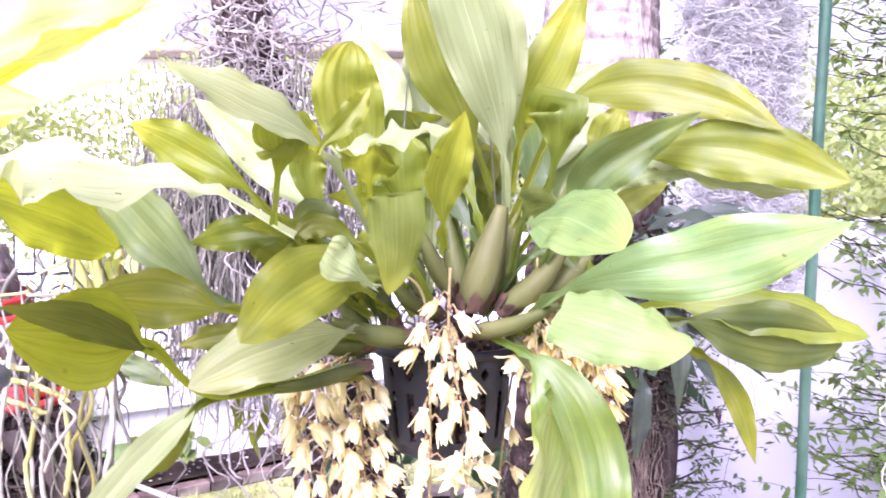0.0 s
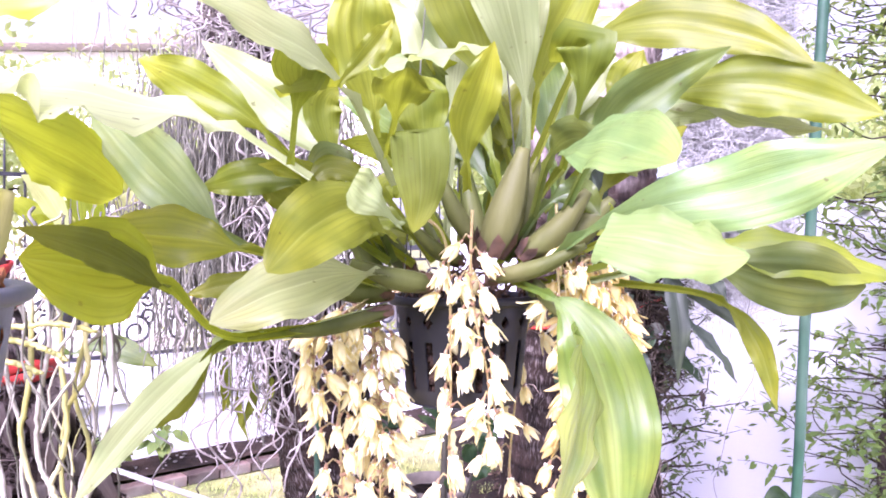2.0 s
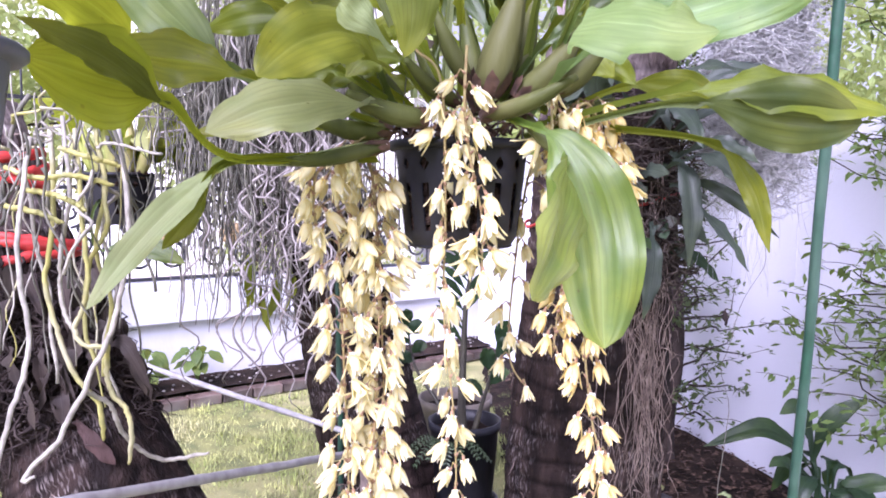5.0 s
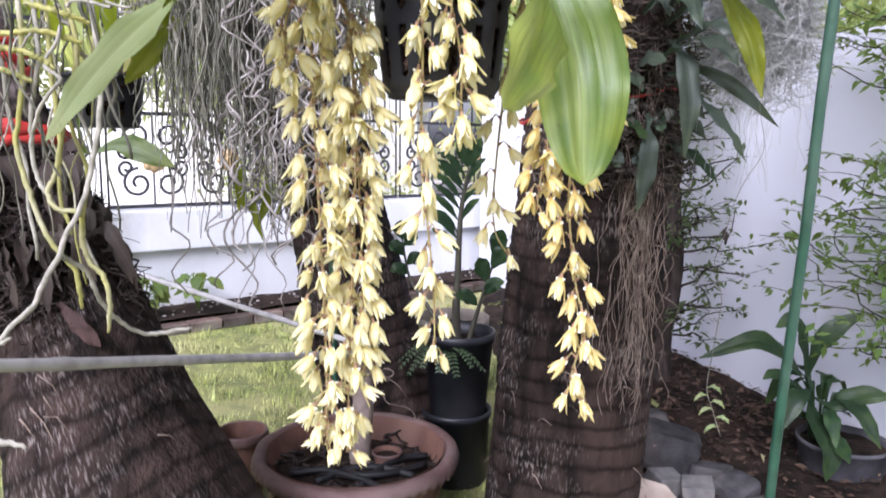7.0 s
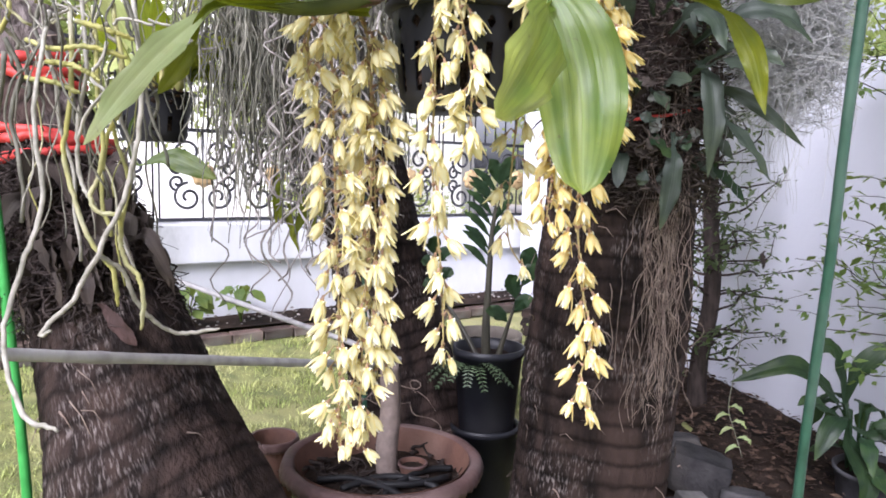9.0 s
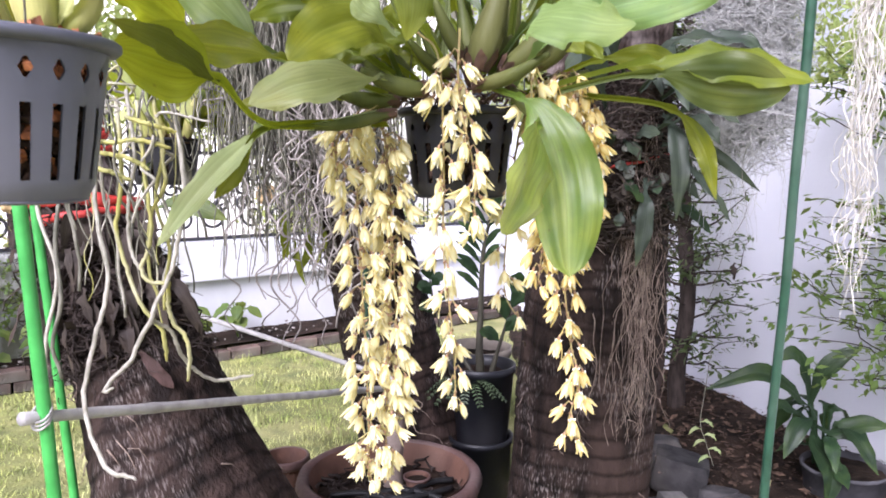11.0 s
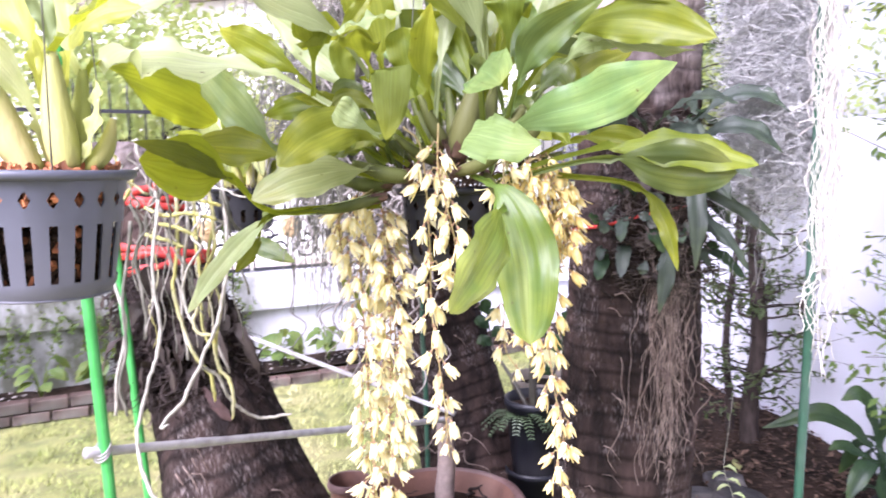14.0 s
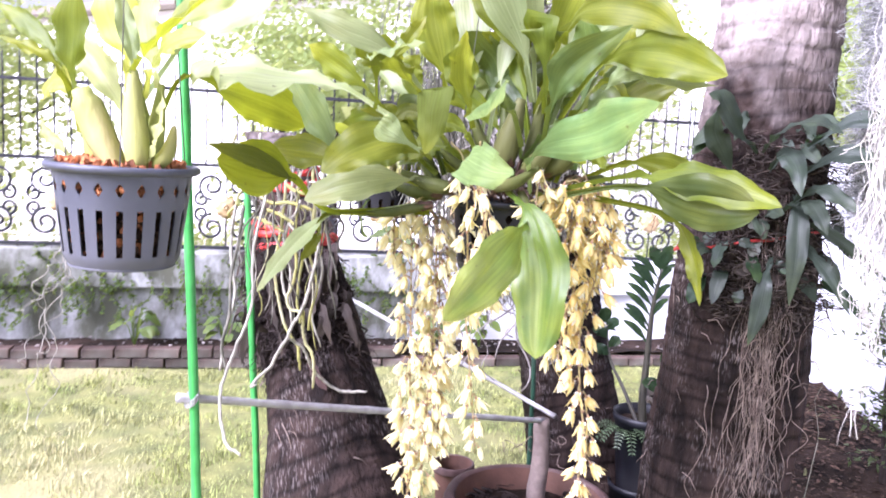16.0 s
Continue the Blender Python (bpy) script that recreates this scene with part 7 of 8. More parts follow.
tp = terracotta((-0.25, 2.05, 0.0), 0.295, 0.30, "large terracotta pot with frilled rim standing on the lawn", stripes=True)
stem = thing("potted_stem", (-0.245, 2.12, 0.19), "bare grey-brown stem cut short in the terracotta pot", "stem")
bm = bmesh.new()
tube(bm, spline([Vector((0, 0, 0)), Vector((-0.004, 0, 0.1)), Vector((0.006, 0.0, 0.22)), Vector((0.0, 0, 0.37))], 20), lambda t: 0.035 - 0.007 * t, sides=12, bumpy=0.05)
part("trunk", bm, M_STEM, stem)
rng = random.Random(101)
for k in range(4):
    bm = bmesh.new()
    a = 6.28 * k / 4 + 0.5
    tube(bm, wander((0, 0, 0.26 + 0.02 * k), (0.16 * math.cos(a), 0.06 * math.sin(a), 0.18 + 0.04 * k), 16, 0.05, rng), 0.002, 0.0012, 5)
    part("dry_tendril", bm, M_FIBRE, stem)
litter = thing("leaf_litter", (-0.25, 2.05, 0.224), "dry curled leaves and black twigs on the potting soil", "litter", kind="stuff")
bm = bmesh.new()
for k in range(50):
    a, rr = rng.uniform(0, 6.28), 0.22 * math.sqrt(rng.random())
    p = Vector((rr * math.cos(a), rr * math.sin(a), 0.006))
    q = p + Vector((rng.uniform(-.09, .09), rng.uniform(-.06, .06), rng.uniform(0, 0.03)))
    tube(bm, wander(p, q, 8, 0.03, rng), rng.choice((0.002, 0.005, 0.008)), 0.002, 5)
part("dry_twig", bm, M_TWIG, litter)
hose = thing("garden_hose", (-0.25, 2.05, 0.236), "black rubber hose coiled on the soil of the terracotta pot", "hose")
for k, (x0, y0, x1, y1, sag) in enumerate(((-0.12, -0.02, 0.20, 0.02, -0.07), (-0.10, -0.10, 0.17, -0.06, 0.05), (0.02, -0.13, 0.20, 0.08, 0.04), (-0.18, -0.05, 0.10, -0.15, 0.03))):
    bm = bmesh.new()
    tube(bm, spline([Vector((x0, y0, 0)), Vector(((2 * x0 + x1) / 3, (2 * y0 + y1) / 3 + sag, 0.012)), Vector(((x0 + 2 * x1) / 3, (y0 + 2 * y1) / 3 + sag, 0.010)), Vector((x1, y1, 0.004))], 20), 0.010, sides=9)
    part("hose_loop", bm, M_HOSE, hose)
inner = terracotta((-0.165, 2.09, 0.215), 0.045, 0.055, "tiny terracotta pot sunk in the soil of the large pot")
small = terracotta((-0.645, 2.26, 0.0), 0.085, 0.26, "small terracotta pot standing on the lawn behind the leaning trunk")


# ---- stacked black pots with a feathery-leaved plant ----
def plain_pot(name, loc, r0, r1, h, mat, label, group=""):
    p = thing(name, loc, label, "plant pot", group)
    bm = bmesh.new()
    lathe(bm, [(0.001, 0), (r0, 0), (r0 + 0.003, 0.006), (r1, h * 0.9), (r1 + 0.006, h * 0.905), (r1 + 0.008, h), (r1, h), (r1 - 0.006, h * 0.9), (r0 - 0.004, 0.01)], 48)
    part("wall", bm, mat, p)
    bm = bmesh.new()
    lathe(bm, [(0.001, h * 0.87), (r1 * 0.6, h * 0.88), (r1 - 0.004, h * 0.86)], 32)
    for v in bm.verts:
        v.co.z += 0.01 * noise.noise(v.co * 25)
    part("soil", bm, M_SOIL, p)
    return p


plain_pot("black_pot", (0.04, 2.50, 0.0), 0.105, 0.115, 0.26, M_BLACK, "black plastic nursery pot used as a stand", "black pots")
plain_pot("black_pot", (0.045, 2.50, 0.235), 0.092, 0.118, 0.30, M_BLACK, "black plastic nursery pot with a feathery-leaved plant", "black pots")
plain_pot("beige_pot", (0.02, 3.3, 0.0), 0.13, 0.16, 0.40, M_BEIGE, "beige pot standing behind the black pots")
zz = thing("zz_plant", (0.035, 2.45, 0.50), "upright plant with dark green leaflets ranked along thick stalks", "potted plant")
ZO = Vector((0.035, 2.45, 0.50))


def zz_stalk(pts, r, leaflets):
    path = spline([Vector(p) - ZO for p in pts], 40)
    bm = bmesh.new()
    tube(bm, path, lambda t: r * (1.15 - 0.8 * t), sides=10)
    part("stalk", bm, M_ZZ, zz)
    for at, sgn, l, w, up in leaflets:
        p = path[int(40 * at)]
        d = Vector((sgn * 0.75, -0.25, up)).normalized()
        bm = bmesh.new()
        blade(bm, [p, p + d * l * 0.5 + Vector((0, -0.01, 0.012)), p + d * l + Vector((0, -0.015, -0.006))], w, (0.25 * sgn, -0.9, 0.45), petiole=0.06, nv=14, nu=8, pleat=0.2, stalk=0.003, peak=0.5, blunt=0.15)
        part("leaflet", bm, LEAF["deep"], zz)


zz_stalk([(0.040, 2.46, 0.47), (0.034, 2.45, 0.60), (0.038, 2.45, 0.75), (0.046, 2.44, 0.95), (0.072, 2.42, 1.10)], 0.0155,
         [(0.58 + 0.045 * k, -1, 0.135 + 0.006 * (k % 2), 0.025, 0.8) for k in range(9)] + [(0.70 + 0.1 * k, 1, 0.11, 0.025, 1.1) for k in range(3)] + [(0.99, 0.5, 0.12, 0.046, 1.1), (0.98, -0.6, 0.11, 0.046, 1.1)])
zz_stalk([(0.070, 2.47, 0.47), (0.092, 2.46, 0.56), (0.117, 2.45, 0.65), (0.160, 2.43, 0.80)], 0.010,
         [(0.62, -1, 0.10, 0.05, 0.5), (0.72, 1, 0.10, 0.05, 0.7), (0.80, -0.4, 0.11, 0.056, 1.0), (0.90, 0.8, 0.11, 0.06, 0.9), (0.99, 0.3, 0.12, 0.06, 1.1)])
zz_stalk([(0.02, 2.50, 0.47), (-0.06, 2.54, 0.60), (-0.13, 2.58, 0.70), (-0.16, 2.60, 0.84)], 0.008,
         [(0.70, -1, 0.07, 0.05, 0.3), (0.78, 1, 0.07, 0.05, 0.5), (0.86, -1, 0.075, 0.055, 0.6), (0.93, 1, 0.07, 0.055, 0.6), (0.99, -0.3, 0.08, 0.06, 1.0)])
fern = thing("weed", (-0.01, 2.40, 0.47), "feathery small weed growing at the edge of the black pot", "weed")
for k in range(9):
    a = radians(175 + 23 * k)
    foot = Vector((-0.01, 2.41, 0.47))
    tip = foot + Vector((0.15 * math.cos(a), 0.07 * math.sin(a) - 0.03, -0.02 - 0.015 * (k % 3)))
    mid = foot.lerp(tip, 0.5) + Vector((0, 0, 0.045))
    rib = spline([foot, mid, tip], 14)
    bm = bmesh.new()
    tube(bm, [p - Vector(fern.location) for p in rib], 0.0014, 0.0007, 4)
    for q in range(3, 14):
        for sgn in (-1, 1):
            c = rib[q] - Vector(fern.location)
            along = (rib[q] - rib[q - 1]).normalized()
            out = along.cross(Vector((0, 0, 1))).normalized() * sgn
            l = 0.026 * (1 - 0.5 * abs(q - 7) / 7)
            vs = [bm.verts.new(c), bm.verts.new(c + out * l * 0.5 + along * 0.006), bm.verts.new(c + out * l + along * 0.008), bm.verts.new(c + out * l * 0.5 - along * 0.002)]
            bm.faces.new(vs)
    part("frond", bm, M_FERN, fern)


# ---- shrub, lily, sprig and stones by the white wall ----
def leafy_twigs(name, base, height, spread, twigs, leaves_each, leaf_len, label, category, seed, trunk_r=0.03, toward=(0, 0), z0=0.3, mats=("shrub",), group=""):
    rng = random.Random(seed)
    root = thing(name, base, label, category, group)
    bm = bmesh.new()
    stem = wander((0, 0, -0.03), (toward[0] * 0.3, toward[1] * 0.3, height), 24, 0.05, rng)
    tube(bm, stem, trunk_r, trunk_r * 0.35, 9, bumpy=0.06)
    part("trunk", bm, M_TWIG, root)
    tb, lb = bmesh.new(), bmesh.new()
    uvl = lb.loops.layers.uv.new("blade")
    for k in range(twigs):
        p = stem[min(24, int(24 * rng.uniform(z0 / height, 1.0)))]
        a = rng.uniform(0, 6.283)
        d = Vector((math.cos(a) * spread + toward[0], math.sin(a) * spread + toward[1], rng.uniform(-0.05, 0.35)))
        e = p + d * rng.uniform(0.4, 1.0)
        w = wander(p, e, 14, 0.06, rng)
        tube(tb, w, trunk_r * 0.16, 0.0009, 4, cap=False)
        for j in range(leaves_each):
            q = w[rng.randint(4, 14)] + Vector((rng.gauss(0, 0.02), rng.gauss(0, 0.02), rng.gauss(0, 0.015)))
            dd = Vector((rng.uniform(-1, 1), rng.uniform(-1, 1), rng.uniform(-0.8, 0.3))).normalized()
            nn = Vector((rng.uniform(-0.7, 0.7), rng.uniform(-0.7, 0.3), 1)).normalized()
            s = dd.cross(nn).normalized()
            l = leaf_len * rng.uniform(0.6, 1.3)
            vs = [lb.verts.new(q), lb.verts.new(q + dd * l * 0.45 + s * l * 0.2 + nn * l * 0.05), lb.verts.new(q + dd * l), lb.verts.new(q + dd * l * 0.45 - s * l * 0.2 + nn * l * 0.05)]
            for tri in ((0, 1, 2), (0, 2, 3)):
                f = lb.faces.new([vs[t] for t in tri])
                for lo, c in zip(f.loops, ((0.5, 0), (0.9, 0.5), (0.5, 1))):
                    lo[uvl].uv = c
    part("branch", tb, M_TWIG, root)["kind"] = "stuff"
    part("foliage", lb, LEAF[mats[0]] if mats[0] in LEAF else mats[0], root)["kind"] = "stuff"
    return root


leafy_twigs("shrub", (1.0, 3.36, 0.05), 2.3, 0.42, 120, 26, 0.045, "slender dark-stemmed shrub with small leaves before the white wall", "shrub", 121, trunk_r=0.045, z0=0.35, mats=("wallshrub",))
leafy_twigs("shrub", (0.93, 3.5, 0.05), 2.4, 0.34, 60, 20, 0.045, "slender dark-stemmed shrub with small leaves before the white wall", "shrub", 122, trunk_r=0.02, z0=0.6, mats=("wallshrub",))
leafy_twigs("shrub", (1.62, 2.5, 0.05), 2.5, 0.42, 120, 24, 0.05, "twiggy shrub with fresh green leaves against the white wall", "shrub", 123, trunk_r=0.022, toward=(-0.12, 0.12), z0=0.5)
leafy_twigs("shrub", (1.82, 2.0, 0.05), 2.5, 0.40, 100, 24, 0.05, "twiggy shrub with fresh green leaves against the white wall", "shrub", 124, trunk_r=0.022, toward=(-0.15, 0.12), z0=0.6)

plain_pot("grey_pot", (1.40, 2.52, 0.0), 0.125, 0.145, 0.16, M_GREYPOT, "dull grey pot of a broad-leaved plant")
lily = thing("peace_lily", (1.33, 2.56, 0.14), "broad-leaved dark green plant in a grey pot by the wall", "potted plant")
rng = random.Random(131)
LO = Vector((1.33, 2.56, 0.14))
for pts, w in (
        (((1.30, 2.60, 0.30), (1.212, 2.55, 0.428), (1.067, 2.50, 0.514), (0.869, 2.50, 0.447)), 0.078),
        (((1.30, 2.60, 0.30), (1.271, 2.58, 0.477), (1.215, 2.56, 0.571), (1.148, 2.55, 0.548)), 0.07),
        (((1.30, 2.60, 0.30), (1.312, 2.58, 0.461), (1.364, 2.56, 0.549), (1.455, 2.55, 0.607)), 0.07),
        (((1.31, 2.60, 0.28), (1.335, 2.50, 0.293), (1.42, 2.45, 0.342), (1.504, 2.40, 0.351)), 0.075),
        (((1.31, 2.60, 0.28), (1.285, 2.50, 0.24), (1.29, 2.38, 0.18), (1.268, 2.36, 0.07)), 0.085),
        (((1.31, 2.60, 0.28), (1.217, 2.55, 0.354), (1.142, 2.52, 0.391), (1.096, 2.50, 0.376)), 0.045)):
    leaf(lily, (LO,) + pts, w, (0.1, -0.7, 0.7), "deep", petiole=0.3, nv=24, pleat=0.5, peak=0.55)
for k in range(14):
    a = rng.uniform(0, 6.28)
    d = Vector((math.cos(a), math.sin(a), 0))
    h, l = rng.uniform(0.05, 0.22), rng.uniform(0.12, 0.24)
    leaf(lily, [LO + d * 0.03, LO + d * l * 0.3 + Vector((0, 0, h)), LO + d * l * 0.7 + Vector((0, 0, h * 1.05)), LO + d * l * 1.15 + Vector((0, 0, h * 0.4))], rng.uniform(0.05, 0.08), (d.x * -0.4, d.y * -0.4 - 0.2, 1), "deep", petiole=0.4, nv=18, nu=8, pleat=0.5)

sprig = thing("sprig", (0.607, 1.60, 0.83), "thin hanging sprig with paired pale green leaflets", "sprig")
bm = bmesh.new()
sp_path = spline([(0, 0, 0), (-0.012, 0, -0.11), (-0.02, 0, -0.19), (-0.005, 0, -0.24), (0.015, -0.005, -0.30)], 24)
tube(bm, sp_path, 0.0009, 0.0008, 5)
tube(bm, wander((0, 0, 0), (0.06, 0.02, 0.5), 20, 0.03, rng), 0.0006, 0.0006, 4)
part("stalk", bm, M_ROOTG, sprig)
for i in range(6):
    p = Vector(sp_path[12 + 2 * i])
    sgn = -1 if i % 2 else 1
    bm = bmesh.new()
    blade(bm, [p, p + Vector((sgn * 0.012, -0.003, 0.005)), p + Vector((sgn * 0.024, -0.004, -0.001)), p + Vector((sgn * 0.031, -0.004, -0.012))], 0.0085, (0, -0.8, 0.5), petiole=0.05, nv=10, nu=4, stalk=0.0007)
    part("leaflet", bm, LEAF["pale"], sprig)


def stone(loc, size, seed, label="blocky grey garden stone on the soil"):
    rng = random.Random(seed)
    bm = bmesh.new()
    bmesh.ops.create_icosphere(bm, subdivisions=3, radius=1.0)
    off = Vector((seed * 3.1, seed, 0))
    for v in bm.verts:
        k = 1 + 0.28 * noise.noise(v.co * 1.1 + off) + 0.08 * noise.noise(v.co * 4 + off)
        v.co = Vector((max(-0.72, min(0.7, v.co.x * k)) * size[0], max(-0.66, min(0.68, v.co.y * k)) * size[1], max(-0.5, min(0.55, v.co.z * k)) * size[2]))
    ob = solid("stone", bm, M_STONE, label, "stone", "stones in the soil bed", loc=loc)
    ob.rotation_euler = (rng.uniform(-.2, .2), rng.uniform(-.2, .2), rng.uniform(0, 6.28))
    return ob


for i, (x, y, s, tall) in enumerate(((0.80, 2.56, 0.17, 0.75), (0.66, 2.66, 0.12, 0.7), (0.905, 2.40, 0.085, 0.8), (0.945, 2.30, 0.10, 0.8), (1.00, 2.17, 0.095, 0.7), (1.05, 2.04, 0.11, 0.7), (1.12, 1.92, 0.10, 0.7),
                                     (0.62, 2.42, 0.07, 0.6), (0.80, 2.82, 0.10, 0.6), (0.90, 2.15, 0.06, 0.6), (0.84, 2.06, 0.05, 0.6), (0.76, 2.05, 0.055, 0.6), (0.955, 2.06, 0.06, 0.5), (0.69, 2.42, 0.05, 0.6))):
    stone((x, y, ground_height(x, y) + s * 0.30), (s, s * 0.85, s * tall), 200 + i)

# broken paving blocks and pale slabs beside the trunk
for x, y, sx, sy, sz, turn, tilt, mat, label in (
        (0.715, 2.29, 0.050, 0.042, 0.050, 0.35, 0.12, M_BLOCK, "small grey concrete block on the soil"),
        (0.800, 2.22, 0.048, 0.045, 0.052, -0.25, -0.10, M_BLOCK, "small grey concrete block on the soil"),
        (0.640, 2.34, 0.035, 0.030, 0.022, 0.8, 0.2, M_BRICK, "broken piece of red brick on the soil"),
        (0.655, 2.07, 0.085, 0.055, 0.022, 0.25, 0.06, M_SHARD, "pale pinkish broken slab lying on the soil")):
    bm = bmesh.new()
    box(bm, -sx, -sy, -sz, sx, sy, sz, 0.007)
    for v in bm.verts:
        v.co += Vector((noise.noise(v.co * 30), noise.noise(v.co * 30 + Vector((5, 0, 0))), noise.noise(v.co * 30 + Vector((0, 7, 0))))) * 0.010
    ob = solid("paving_block", bm, mat, label, "block", "blocks beside the trunk", loc=(x, y, ground_height(x, y) + sz * 0.9), smooth=False)
    ob.rotation_euler = (0.1, tilt, turn)
bm = bmesh.new()
low = [bm.verts.new(c) for c in ((-0.075, -0.05, 0), (0.085, -0.045, 0), (0.035, 0.055, 0), (-0.07, 0.085, 0))]
slab = bmesh.ops.extrude_face_region(bm, geom=[bm.faces.new(low)])
for v in slab["geom"]:
    if isinstance(v, bmesh.types.BMVert):
        v.co.z += 0.022
bmesh.ops.recalc_face_normals(bm, faces=bm.faces)
bmesh.ops.bevel(bm, geom=list(bm.edges), offset=0.004, segments=2, affect="EDGES")
ob = solid("broken_slab", bm, M_SHARD, "pale cream broken slab leaning over the blocks", "block", "blocks beside the trunk", loc=(0.650, 2.13, ground_height(0.65, 2.13) + 0.085), smooth=False)
ob.rotation_euler = (0.55, 0.1, 0.1)

# leaf litter on the soil bed
rng = random.Random(141)
bm = bmesh.new()
uvl = bm.loops.layers.uv.new("blade")
for k in range(4200):
    y = rng.uniform(1.9, 5.2)
    x = rng.uniform(0.4, 1.47 - 0.386 * (y - 3.15))
    c = Vector((x, y, ground_height(x, y) + 0.02 + 0.02 * rng.random()))
    a = rng.uniform(0, 6.28)
    d, s = Vector((math.cos(a), math.sin(a), rng.uniform(-.3, .3))), Vector((-math.sin(a), math.cos(a), rng.uniform(-.4, .4)))
    l = rng.choice((0.006, 0.010, 0.016, 0.026)) * rng.uniform(0.8, 1.2)
    vs = [bm.verts.new(c - d * l), bm.verts.new(c + s * l * 0.4 + Vector((0, 0, 0.004))), bm.verts.new(c + d * l), bm.verts.new(c - s * l * 0.4)]
    bm.faces.new(vs)
solid("leaf_litter", bm, M_LITTER, "dry brown leaf litter over the soil bed", "litter", kind="stuff", smooth=False)

# low weeds in the bed before the low wall
for s, n, seed in ((6.0, 16, 5), (6.35, 12, 6), (5.2, 10, 7), (3.9, 10, 8), (4.5, 9, 9), (4.85, 12, 10)):
    c = EDGE_A + EDGE_D * s + EDGE_N * 0.26 + Vector((0, 0, 0.09))
    w = thing("weed", c, "leafy green weed in the bed before the low wall", "weed", "weeds in the bed")
    rng = random.Random(seed)
    for k in range(n):
        a = rng.uniform(0, 6.28)
        d = Vector((math.cos(a), math.sin(a), 0))
        h = rng.uniform(0.08, 0.24)
        leaf(w, [c, c + d * 0.05 + Vector((0, 0, h)), c + d * 0.11 + Vector((0, 0, h)), c + d * 0.17 + Vector((0, 0, h * 0.7))], 0.075, (0, -0.5, 0.9), "shrub", petiole=0.4, nv=10, nu=6)

# straggling creeper that has overgrown the stained stretch of the low wall
rng = random.Random(211)
o = EDGE_A + EDGE_D * 4.2 + EDGE_N * 0.42 + Vector((0, 0, 0.73))
creeper = thing("creeper", o, "straggling green creeper with fallen leaves on the mildewed low wall", "creeper")
stems, small = bmesh.new(), bmesh.new()
uvl = small.loops.layers.uv.new("blade")
for k in range(190):
    s = rng.uniform(2.2, 5.75)
    over = rng.random() < 0.55
    a = EDGE_A + EDGE_D * s + EDGE_N * (rng.uniform(0.42, 0.70) if over else 0.425) + Vector((0, 0, 0.74 if over else rng.uniform(0.15, 0.45)))
    e = EDGE_A + EDGE_D * (s + rng.uniform(-0.15, 0.15)) + EDGE_N * rng.uniform(0.40, 0.435) + Vector((0, 0, rng.uniform(0.40, 0.70) if over else a.z + rng.uniform(0.08, 0.3)))
    path = wander(a - o, e - o, 12, 0.03, rng)
    tube(stems, path, 0.0022, 0.0012, 4, cap=False)
    for p in path[1:]:
        for _ in range(3):
            c = Vector(p) - EDGE_N * rng.uniform(0.0, 0.03)
            q = Vector((rng.gauss(0, 1), rng.gauss(0, 1), rng.gauss(0, 0.6))).normalized()
            r = q.cross(Vector((rng.gauss(0, 1), rng.gauss(0, 1), 0.8))).normalized()
            l = rng.uniform(0.014, 0.036)
            f = small.faces.new([small.verts.new(c), small.verts.new(c + q * l * 0.5 + r * l * 0.35), small.verts.new(c + q * l), small.verts.new(c + q * l * 0.5 - r * l * 0.35)])
            for lp, w in zip(f.loops, ((0.5, 0), (1, 0.5), (0.5, 1), (0, 0.5))):
                lp[uvl].uv = w
part("stem", stems, M_TWIG, creeper)["kind"] = "stuff"
part("foliage", small, LEAF["shrub"], creeper)["kind"] = "stuff"

# a dry black leaf caught in the shrub
bm = bmesh.new()
blade(bm, [Vector((0, 0, 0)), Vector((-0.012, -0.01, -0.03)), Vector((-0.004, -0.02, -0.075))], 0.035, (0.4, -1, 0.3), petiole=0.1, nv=10, nu=6, fold=35)
solid("dry_leaf", bm, M_TWIG, "curled black dry leaf caught in the shrub twigs", "leaf", loc=(1.159, 3.107, 0.84))

# broken frond base on the leaning trunk
bm = bmesh.new()
blade(bm, [Vector((-0.045, 0.012, 0.045)), Vector((0.0, 0.0, 0.0)), Vector((0.035, 0.004, -0.04))], 0.030, (0.25, -1, 0.1), petiole=0.02, nv=12, nu=8, fold=18, blunt=0.6)
solid("frond_base", bm, M_FROND, "torn brown frond base clinging to the leaning trunk", "bark", loc=(-0.698, 1.405, 0.806))

# roots that have grown out through the grey basket
rng = random.Random(161)
o = Vector(small_orchid.location)
for k in range(6):
    a = Vector((GX - 0.082 + rng.gauss(0, 0.008), GY - 0.03 + rng.gauss(0, 0.01), GZ + rng.uniform(0.02, 0.06)))
    e = Vector((a.x - rng.uniform(0.03, 0.07), a.y - rng.uniform(0.01, 0.05), rng.uniform(0.93, 1.18)))
    bm = bmesh.new()
    tube(bm, wander(a - o, e - o, 50, 0.016, rng, freq=9.0), 0.0008, 0.0006, 5)
    part("aerial_root", bm, M_ROOTW, small_orchid, "thin white aerial root")

# ---- lawn grass ----
rng = np.random.default_rng(5)
N = 130000
gx, gy = rng.uniform(-5.2, 0.5, N), rng.uniform(0.9, 5.4, N)
side_of = (gx - EDGE_A.x) * EDGE_N.x + (gy - EDGE_A.y) * EDGE_N.y
keep = side_of < -0.03
gx, gy = gx[keep], gy[keep]
N = len(gx)
ga, gh, gl = rng.uniform(0, 6.283, N), rng.uniform(0.012, 0.045, N), rng.uniform(0.0, 0.045, N)
tuft = np.array([noise.noise((float(x) * 5.0, float(y) * 5.0, 4.1)) for x, y in zip(gx, gy)])
gh *= np.clip(0.75 + 1.5 * tuft, 0.18, 1.5)
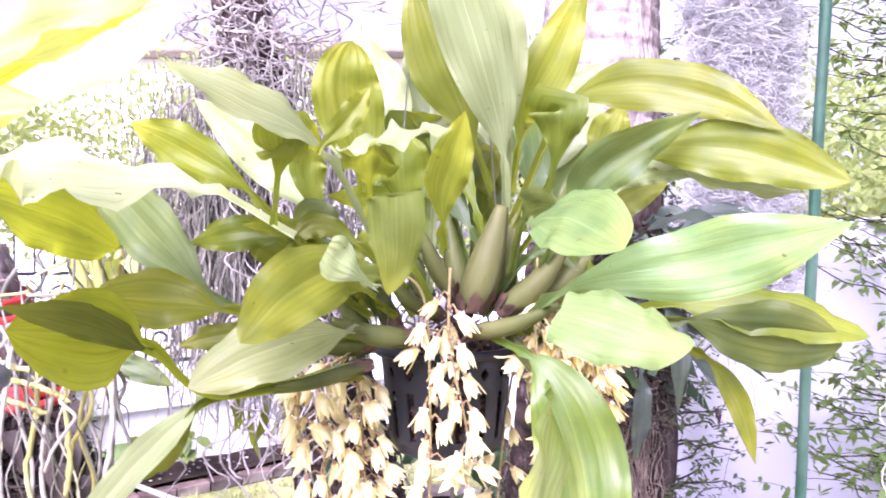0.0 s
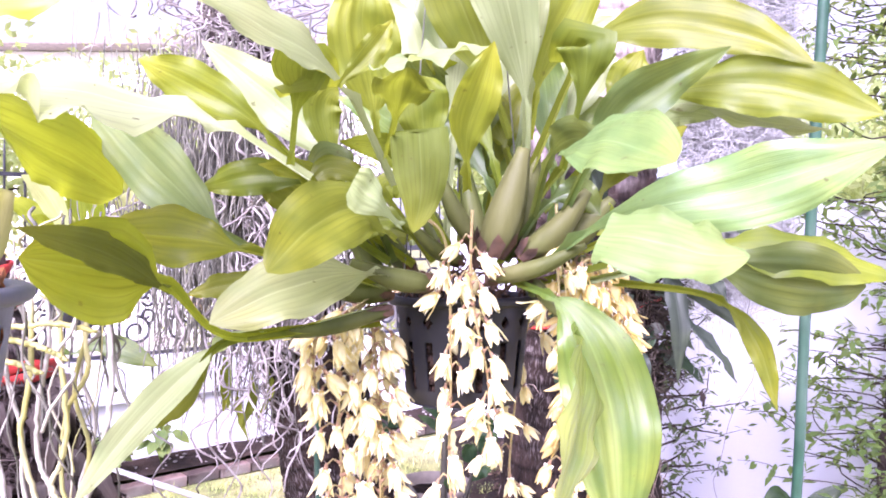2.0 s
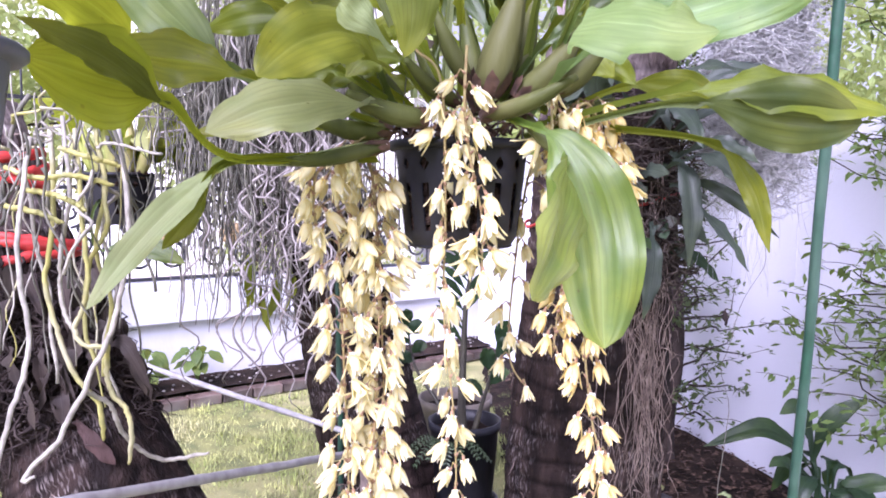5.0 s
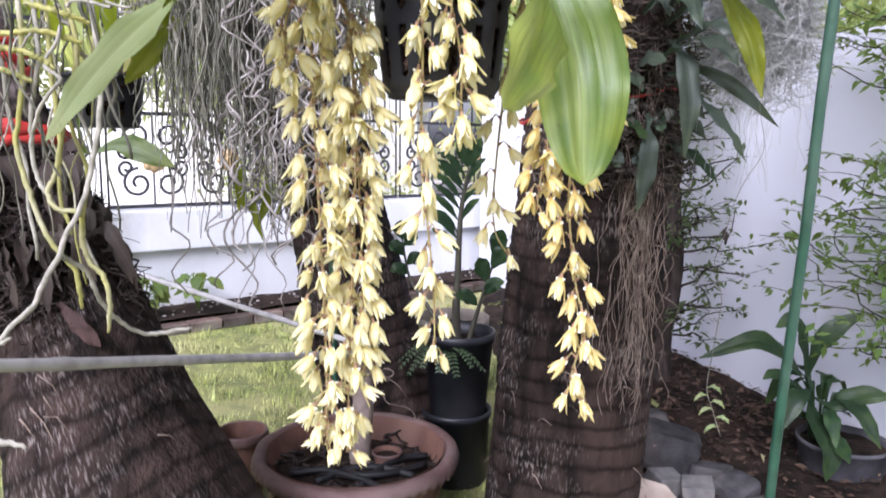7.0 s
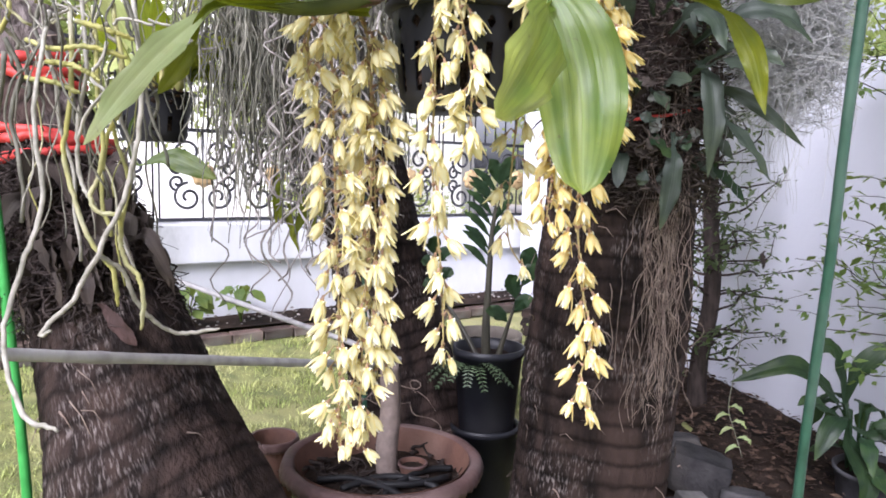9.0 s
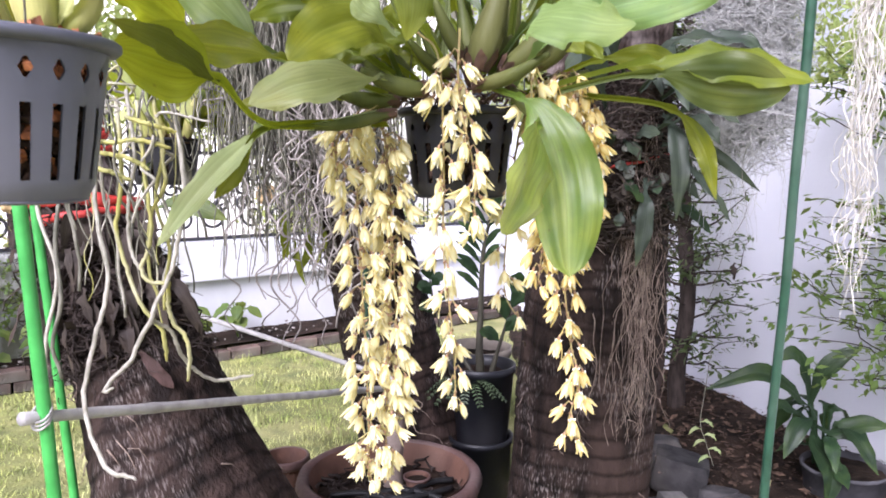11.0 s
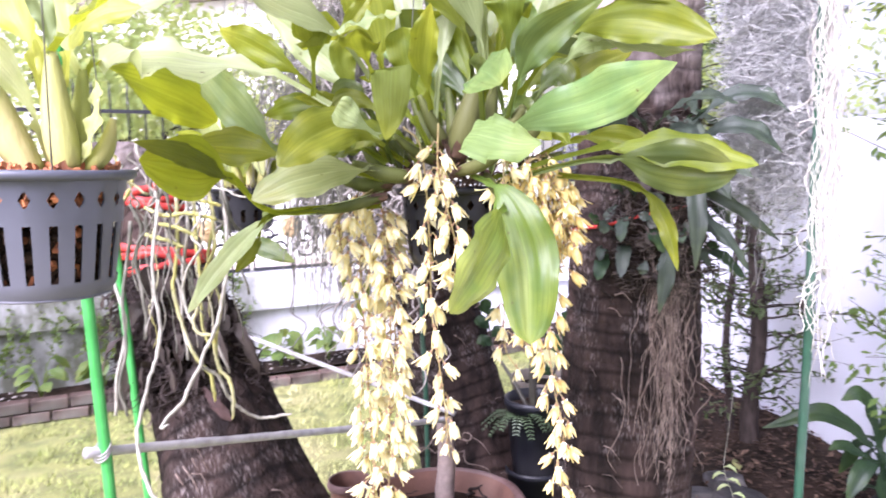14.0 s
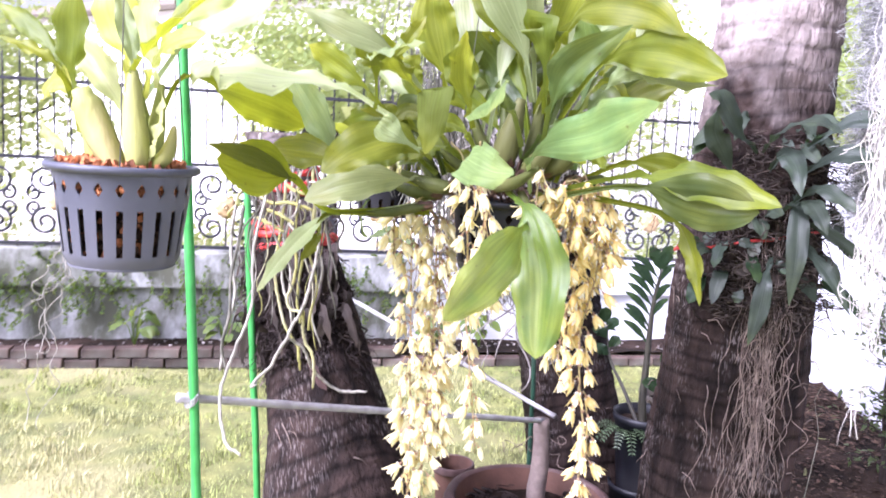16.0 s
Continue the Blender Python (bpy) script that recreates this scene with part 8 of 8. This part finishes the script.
gz = np.array([ground_height(float(x), float(y)) for x, y in zip(gx, gy)]) - 0.003
ox, oy = np.cos(ga), np.sin(ga)
wd = rng.uniform(0.0014, 0.0032, N)
V = np.zeros((N, 3, 3))
V[:, 0] = np.stack([gx - oy * wd, gy + ox * wd, gz], 1)
V[:, 1] = np.stack([gx + oy * wd, gy - ox * wd, gz], 1)
V[:, 2] = np.stack([gx + ox * gl, gy + oy * gl, gz + gh], 1)
me = bpy.data.meshes.new("grass")
me.from_pydata(V.reshape(-1, 3).tolist(), [], np.arange(3 * N).reshape(-1, 3).tolist())
me.materials.append(M_GRASS)
tagged(new("grass", me), "short yellow-green lawn grass", "grass", kind="stuff")


# ---- beyond the fence: bushes, trees and a pale house ----
def bush(name, loc, size, count, leaf_len, label, seed, mat, category="bush", trunk=0.0, group="bushes beyond the fence"):
    rng = np.random.default_rng(seed)
    root = thing(name, loc, label, category, group)
    if trunk:
        bm = bmesh.new()
        r3 = random.Random(seed)
        tube(bm, wander((0, 0, -0.1), (0.1, 0, trunk + size[2] * 0.4), 14, 0.15, r3), 0.09, 0.03, 8)
        for k in range(7):
            a = 6.28 * k / 7
            tube(bm, wander((0, 0, trunk * 0.8), (size[0] * 0.7 * math.cos(a), size[1] * 0.7 * math.sin(a), trunk + size[2] * r3.uniform(0.1, 0.8)), 10, 0.2, r3), 0.04, 0.01, 6)
        part("trunk", bm, M_TWIG, root)
    k = max(8, count // 90)
    cen = rng.normal(0, 1, (k, 3))
    cen /= np.linalg.norm(cen, axis=1)[:, None]
    cen *= rng.uniform(0.35, 1.0, (k, 1))
    which = rng.integers(0, k, count)
    p = (cen[which] + rng.normal(0, 0.2, (count, 3))) * np.array(size)
    p[:, 2] += trunk + size[2] * (0.9 if not trunk else 0.5)
    d = rng.normal(0, 1, (count, 3))
    d[:, 2] -= 0.4
    d /= np.linalg.norm(d, axis=1)[:, None]
    s = np.cross(d, rng.normal(0, 1, (count, 3)))
    s /= np.linalg.norm(s, axis=1)[:, None]
    l = leaf_len * rng.uniform(0.6, 1.3, (count, 1))
    V = np.stack([p, p + d * l * 0.45 + s * l * 0.24, p + d * l, p + d * l * 0.45 - s * l * 0.24], 1)
    me = bpy.data.meshes.new("foliage")
    me.from_pydata(V.reshape(-1, 3).tolist(), [], np.arange(4 * count).reshape(-1, 4).tolist())
    uv = me.uv_layers.new(name="blade")
    uv.data.foreach_set("uv", np.tile(np.array([0.5, 0, 0.85, 0.5, 0.5, 1, 0.15, 0.5]), count))
    me.materials.append(mat)
    ob = new("foliage", me)
    ob.parent = root
    ob["kind"] = "stuff"
    return root


rng = random.Random(151)
for i in range(9):
    c = EDGE_A + EDGE_D * (0.4 + 1.05 * i) + EDGE_N * (rng.uniform(1.15, 1.35) if i < 5 else rng.uniform(1.9, 2.4))
    if i in (5, 6):
        continue
    bush("bush", (c.x, c.y, 0), (0.6, 0.55, rng.uniform(0.45, 0.75)), 2600, 0.06, "sunlit yellow-green bush beyond the iron fence", 300 + i, M_HEDGE)
for i, (x, y, r, t) in enumerate(((-5.2, 7.6, 1.6, 1.8), (-2.6, 9.4, 1.7, 2.0), (1.2, 10.5, 1.7, 1.9), (4.6, 7.5, 1.6, 1.6), (4.0, 3.6, 1.3, 1.5), (-8.5, 4.6, 1.6, 1.6))):
    bush("tree", (x, y, 0), (r, r, r * 0.8), 9000, 0.11, "bright leafy garden tree beyond the walls", 320 + i, M_HEDGE, "tree", t, "trees beyond the walls")

bm = bmesh.new()
box(bm, -19, 12.0, -0.1, -0.6, 17, 4.6, 0.02)
box(bm, -19.03, 11.97, -0.1, -0.57, 17.03, 0.5, 0.02)
house = solid("house", bm, M_ROOF, "white plastered house far beyond the fence", "house", smooth=False)
bm = bmesh.new()
box(bm, -19.4, 11.6, 4.6, -0.2, 17.4, 4.8, 0.03)
part("roof", bm, M_BEIGE, house, smooth=False)
